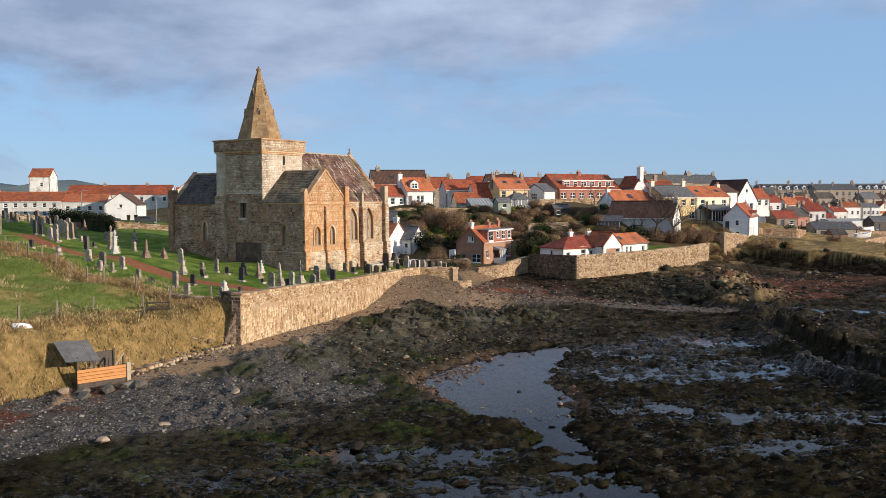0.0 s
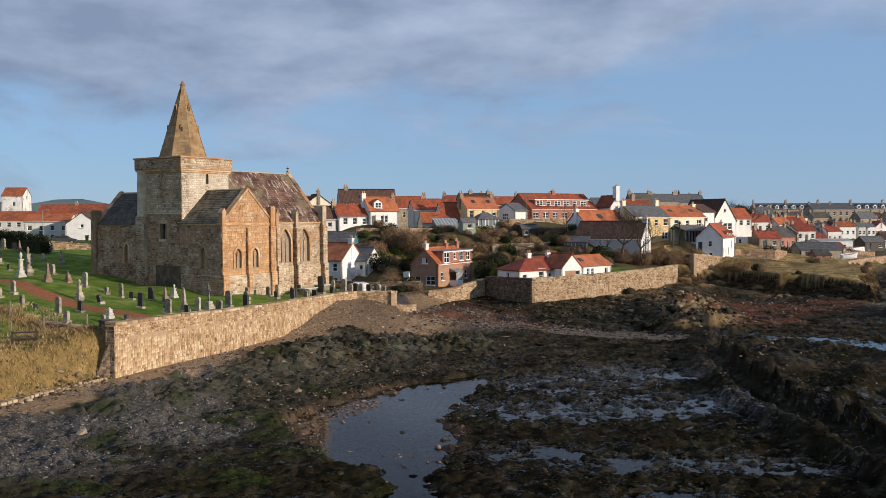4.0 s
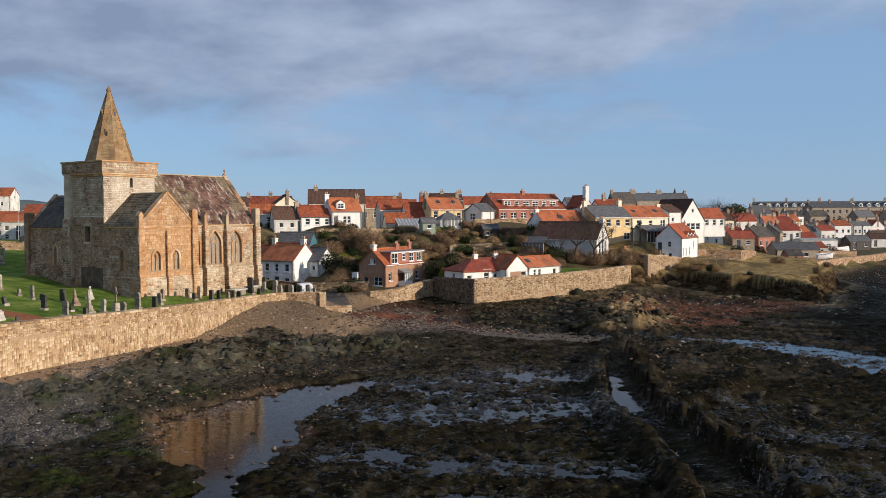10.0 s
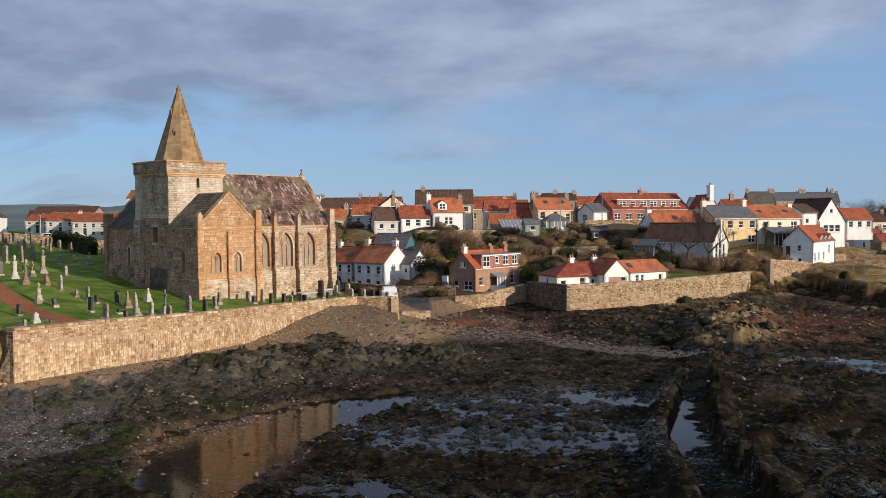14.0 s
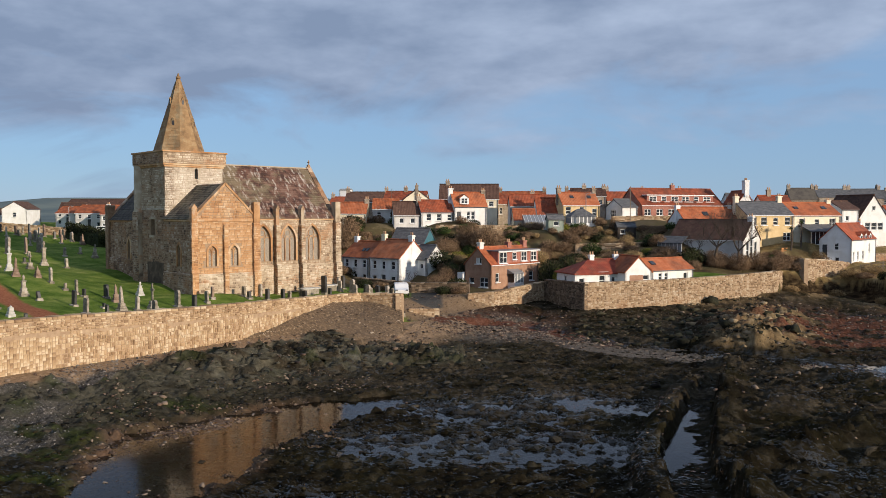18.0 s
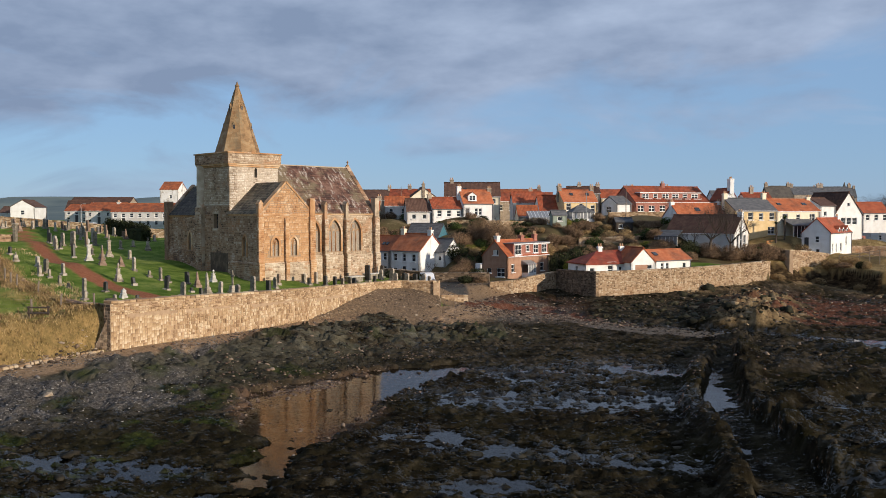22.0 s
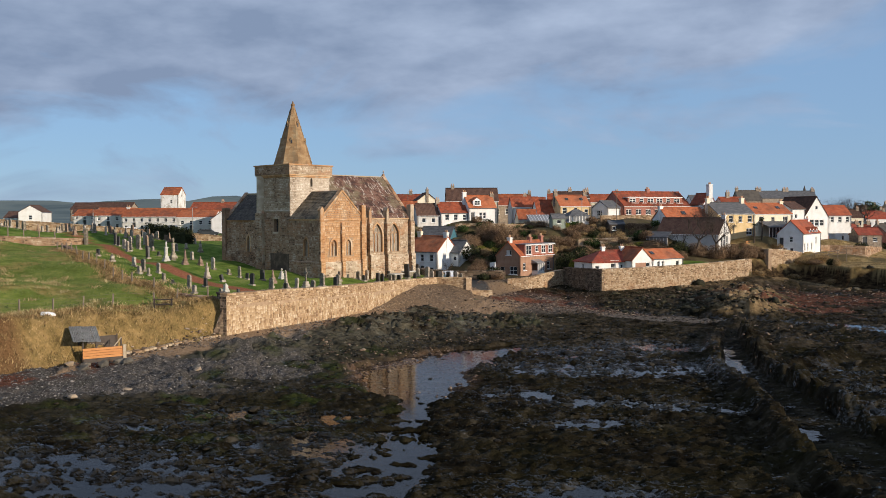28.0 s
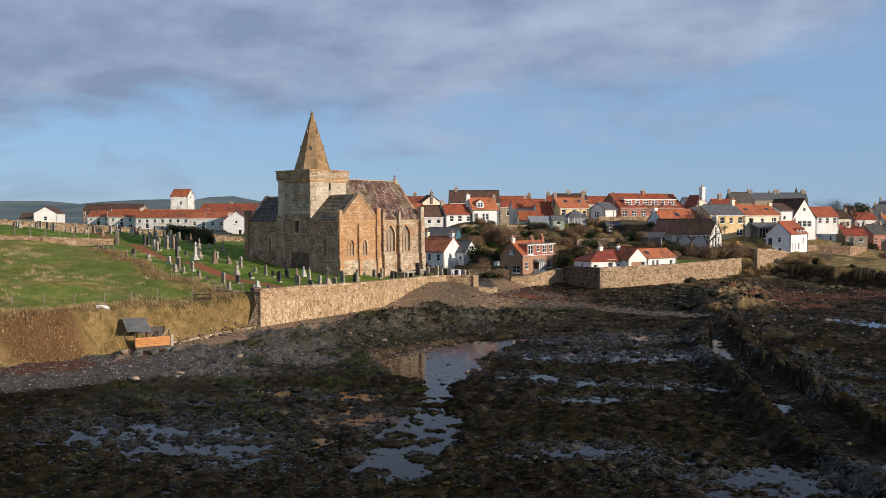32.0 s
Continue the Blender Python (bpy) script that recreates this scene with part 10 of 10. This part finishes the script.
def car(x, y, rot, paint, label, van=False, lift=0.0):
    c = thing("van" if van else "car", pose(x, y, level(x, y) + 0.02 + lift, 0, 0, rot), label, "van" if van else "car")
    h = 1.8 if van else 1.42
    side = [(-2.0, 0.35), (2.0, 0.35), (2.05, 0.8), (1.2, 0.95), (0.55, h), (-1.5, h), (-1.95, 0.95)]
    if van:
        side = [(-2.1, 0.35), (2.1, 0.35), (2.12, 0.95), (1.55, 1.1), (1.0, h), (-2.05, h), (-2.1, 1.0)]
    bm = prism(bmesh.new(), side, -0.83, 0.83)
    bmesh.ops.bevel(bm, geom=bm.edges[:], offset=0.07, segments=2, affect="EDGES")
    body = part("body", bm, M[paint], c, smooth=False)
    gl = bmesh.new()
    box(gl, -1.2, -0.85, 1.0, 0.55, 0.85, h - 0.12)
    part("side_window", gl, M["glass"], body)
    part("rear_window", boxm(-2.12 if van else -1.95, -0.6, 1.05, -1.6, 0.6, h - 0.15), M["glass"], body)
    for px in (-1.3, 1.3):
        for py in (-0.8, 0.8):
            w = bmesh.new()
            frustum(w, -0.1, 0.31, 0.1, 0.31, 14)
            ty = part("wheel", w, M["rubber"], c, at=pose(px, py, 0.31, 90, 0, 0))
            rm = bmesh.new()
            frustum(rm, -0.11, 0.19, 0.11, 0.19, 10)
            part("rim", rm, M["metal"], ty)
    for py in (-0.6, 0.6):
        part("tail_light", boxm(-2.14 if van else -2.03, py - 0.1, 0.75, -1.95, py + 0.1, 0.9), M["roof_red"], c)
        part("headlight", boxm(1.98, py - 0.14, 0.68, 2.1, py + 0.14, 0.84), M["glass_light"], c)
    return c


car(-3.9, 113.6, -70, "car_white", "small white car parked on the lane")
car(-87, 172.5, 5, "car_white", "white car parked by the terrace")
car(-96, 176, 5, "car_white", "white car parked by the terrace")
car(-58, 150, 20, "car_dark", "dark car parked near the houses")
car(-52, 152, 20, "car_dark", "dark car parked near the houses")
for x, y, L, wl_, rf, lb in ((118, 236, 6, "wood_dark", "lead", "dark timber store beside the quay"), (128, 246, 7, "offwhite", "roof_brown", "low white store with a brown roof"), (136, 262, 8, "stonehouse", "slate_dark", "grey stone store near the quay"),
                             (146, 272, 7, "teal", "lead", "blue boarded net store"), (114, 262, 6, "brickred", "roof_deep", "red store with a pantile roof"), (72, 186, 5, "stonehouse", "roof_deep", "stone outhouse behind the yard"), (78, 214, 6, "offwhite", "slate_dark", "grey store behind the yard")):
    house(x, y, level(x, y) + 0.2, 8, L, 4.5, 2.2, 3.6, wl_, rf, lb, name="harbour_store", category="shed", group="harbour stores", front=[("d", 1.4, 0, 1.0, 1.9), ("w", L - 1.5, 0.8, 0.9, 0.9)], gutter=False)
masonry_wall("wall_plot", "low rubble wall between the harbour plots", [(86, 204, 4.3), (98, 207, 4.0), (110, 214, 3.7)], 2.2, 0.4, M["stone_dark"], M["mortar"], 361)
masonry_wall("wall_plot", "low rubble wall between the harbour plots", [(70, 178, 5.2), (77, 188, 4.9), (80, 198, 4.8)], 2.6, 0.4, M["stone_dark"], M["mortar"], 371)
car(78, 205, 15, "car_dark", "dark car parked near the harbour")
car(81, 207, 15, "car_white", "white car parked near the harbour")
car(112, 246, 15, "car_white", "white van parked near the harbour", True)


def boat(x, y, rot, tilt, label, length=6.0):
    """A small open boat: hull lofted from half sections, with a gunwale, thwarts and a keel."""
    b = thing("boat", pose(x, y, level(x, y) + 0.75, tilt, 0, rot), label, "boat", "boats laid up ashore")
    bm = bmesh.new()
    secs = []
    for i in range(11):
        f = i / 10
        half = length * 0.19 * math.sin(math.pi * min(1, 0.18 + f * 0.82)) ** 0.7 if f < 1 else 0.02
        deep = 0.75 - 0.25 * f * f
        sheer = 0.35 + 0.5 * f * f
        secs.append([bm.verts.new((length * (f - 0.5), half * math.sin(a), sheer - (deep + sheer) * max(0.0, math.cos(a)) ** 0.8)) for a in (-math.pi / 2, -1.1, -0.6, 0.0, 0.6, 1.1, math.pi / 2)])
    for s0, s1 in zip(secs, secs[1:]):
        for j in range(6):
            bm.faces.new((s0[j], s0[j + 1], s1[j + 1], s1[j]))
    bm.faces.new(secs[0])
    bmesh.ops.recalc_face_normals(bm, faces=bm.faces)
    bmesh.ops.solidify(bm, geom=bm.faces[:], thickness=0.05)
    part("hull", bm, M["car_white"], b)
    for q in (-0.2, 0.05, 0.25):
        part("thwart", boxm(length * q - 0.14, -length * 0.16, 0.28, length * q + 0.14, length * 0.16, 0.33), M["wood_grey"], b)
    part("keel", boxm(-length * 0.45, -0.05, -0.85, length * 0.4, 0.05, -0.6), M["wood_dark"], b)


boat(107.5, 224, 70, 30, "white-hulled boat laid up on the hard", 8.0)
boat(112, 229, 20, -12, "white boat standing beside the sheds", 7.0)
boat(93, 190.5, 15, 8, "small white dinghy near the grey shed", 4.0)
# rubble walls and the pier towards the harbour
masonry_wall("wall_enclosure", "grey rubble wall of a yard on the bank", [(55.5, 158.6, 6.4), (60.1, 161.7, 6.3), (66.2, 161.3, 6.2), (71.9, 170.7, 5.6)], 2.8, 0.5, M["stone_dark"], M["mortar"], 301, length=(0.3, 0.8))
masonry_wall("wall_pier", "brown harbour wall above the rocks", [(82.9, 169.4, 3.6), (91, 181.5, 3.5), (100.5, 194.2, 3.4)], 0.6, 1.2, M["stone_dark"], M["mortar"], 311, course=(0.4, 0.5), length=(0.5, 1.2))
masonry_wall("wall_quay", "low rubble quay wall along the harbour shore", [(100.6, 194.3, 3.3), (113, 210, 3.1), (125, 226, 3.0), (139, 244.5, 2.9), (152, 262, 2.9)], 0.4, 0.8, M["stone_dark"], M["mortar"], 351, course=(0.3, 0.45), length=(0.4, 1.0))
masonry_wall("wall_terrace", "rubble retaining wall below the brick house", [(18, 161.5, 12.0), (27, 164.5, 12.1), (40, 172, 12.2)], 9.0, 0.5, M["rubble"], M["mortar"], 321, length=(0.3, 0.8))
masonry_wall("wall_garden", "low rubble terrace wall in the gardens", [(-8, 145.0, 10.6), (0, 147, 10.6), (8, 150.5, 10.4)], 8.0, 0.4, M["rubble"], M["mortar"], 331)
masonry_wall("wall_garden", "low rubble terrace wall in the gardens", [(14, 141, 8.0), (22, 143, 8.2), (27, 146, 8.4)], 5.5, 0.4, M["rubble"], M["mortar"], 341)
# glasshouse beside the small outbuilding
gh = thing("glasshouse", pose(5.0, 151.2, level(6, 152), 0, 0, 20), "white-framed glasshouse on the garden terrace", "greenhouse")
part("dwarf_wall", boxm(0, 0, -0.5, 4.2, 2.4, 0.5), M["offwhite"], gh)
part("glazing", prism(bmesh.new(), [(0, 0.5), (2.4, 0.5), (2.4, 2.6), (2.2, 2.6), (0, 1.5)], 0.02, 4.18, "x"), M["glass_light"], gh)
for k in range(8):
    part("glazing_bar", tube(bmesh.new(), [(0.02 + k * 0.59, -0.02, 0.5), (0.02 + k * 0.59, -0.02, 1.52), (0.02 + k * 0.59, 2.2, 2.63)], 0.035, 4), M["trim"], gh)
part("base_rail", boxm(-0.02, -0.06, 0.47, 4.22, 0.0, 0.54), M["trim"], gh)
# bay room before the yellow house
gz = thing("garden_room", pose(12.2, 152.6, level(13, 153) + 0.1, 0, 0, 25), "white garden room with a dark hipped roof", "summerhouse")
part("base_wall", boxm(0, 0, -0.6, 4.0, 3.0, 0.7), M["trim"], gz)
part("pane", boxm(0.03, 0.03, 0.7, 3.97, 2.97, 1.75), M["glass_light"], gz)
for k in range(7):
    part("post", boxm(k * 0.65 - 0.02, -0.03, 0.7, k * 0.65 + 0.08, 0.06, 1.75), M["trim"], gz)
hr = bmesh.new()
v = [hr.verts.new(p) for p in ((-0.2, -0.2, 1.75), (4.2, -0.2, 1.75), (4.2, 3.2, 1.75), (-0.2, 3.2, 1.75), (1.5, 1.5, 3.0), (2.5, 1.5, 3.0))]
for f in ((0, 1, 5, 4), (1, 2, 5), (2, 3, 4, 5), (3, 0, 4), (3, 2, 1, 0)):
    hr.faces.new([v[q] for q in f])
part("roof", hr, M["lead"], gz)
# green garden hut
house(9.4, 146.2, level(10, 147) + 0.1, 20, 2.4, 2.0, 1.6, 2.3, "hut_green", "lead", "small pale green garden hut", name="garden_hut", category="hut", front=[("w", 1.2, 0.7, 0.8, 0.7)], gutter=False, plinth=0.6)
house(19.5, 150.5, level(20.5, 151) + 0.1, 15, 2.8, 2.2, 1.7, 2.3, "wood_dark", "lead", "dark timber garden hut", name="garden_hut", category="hut", front=[("w", 0.8, 0.7, 0.7, 0.7)], gutter=False, plinth=0.6)


def pole(x, y, h, label, lamp=False):
    p = thing("street_lamp" if lamp else "pole", pose(x, y, level(x, y)), label, "street lamp" if lamp else "pole")
    part("post", tube(bmesh.new(), [(0, 0, -0.3), (0, 0, h)], [0.09, 0.05], 7), M["metal"] if lamp else M["wood_grey"], p)
    if lamp:
        part("arm", tube(bmesh.new(), [(0, 0, h - 0.05), (0.3, 0, h + 0.15), (0.8, 0, h + 0.2)], 0.035, 5), M["metal"], p)
        part("lantern", boxm(0.6, -0.12, h + 0.1, 1.15, 0.12, h + 0.24, 0.03), M["tin"], p)
    else:
        part("crossarm", boxm(-0.6, -0.05, h - 0.5, 0.6, 0.05, h - 0.4), M["wood_grey"], p)
    return p


for x, y, h, lm in ((-47, 142, 5.5, True), (-70, 168, 5.5, True), (-100, 178, 5.5, True), (-20, 160, 7, False), (14.5, 152, 5.5, True), (21, 160, 6.5, False), (62, 178, 7, False), (95, 210, 6, True), (120, 240, 6, True), (-140, 190, 7, False)):
    pole(x, y, h, "grey street lamp beside the road" if lm else "wooden pole among the gardens", lm)
# wheelie bins and stone chests
for x, y in ((3.1, 117.2), (-57, 157), (-55.8, 157.4)):
    b = thing("wheelie_bin", pose(x, y, level(x, y), 0, 0, 30), "dark green wheelie bin by a wall", "bin")
    bm = bmesh.new()
    frustum(bm, 0.08, 0.3, 1.0, 0.4, 4, turn=math.pi / 4)
    part("body", bm, M["leaf_dark"], b)
    part("lid", boxm(-0.33, -0.33, 1.0, 0.33, 0.33, 1.07, 0.02), M["leaf_dark"], b)
for x, y, r in ((-6.3, 97.0, 57), (-7.6, 94.8, 57)):
    cst = thing("table_tomb", pose(x, y, level(x, y), 0, 0, r), "low pale table tomb beside the church wall", "tomb")
    part("chest", boxm(-0.9, -0.4, -0.2, 0.9, 0.4, 0.5, 0.02), M["grave_grey"], cst)
    part("slab", boxm(-1.05, -0.52, 0.5, 1.05, 0.52, 0.62, 0.02), M["grave_white"], cst)
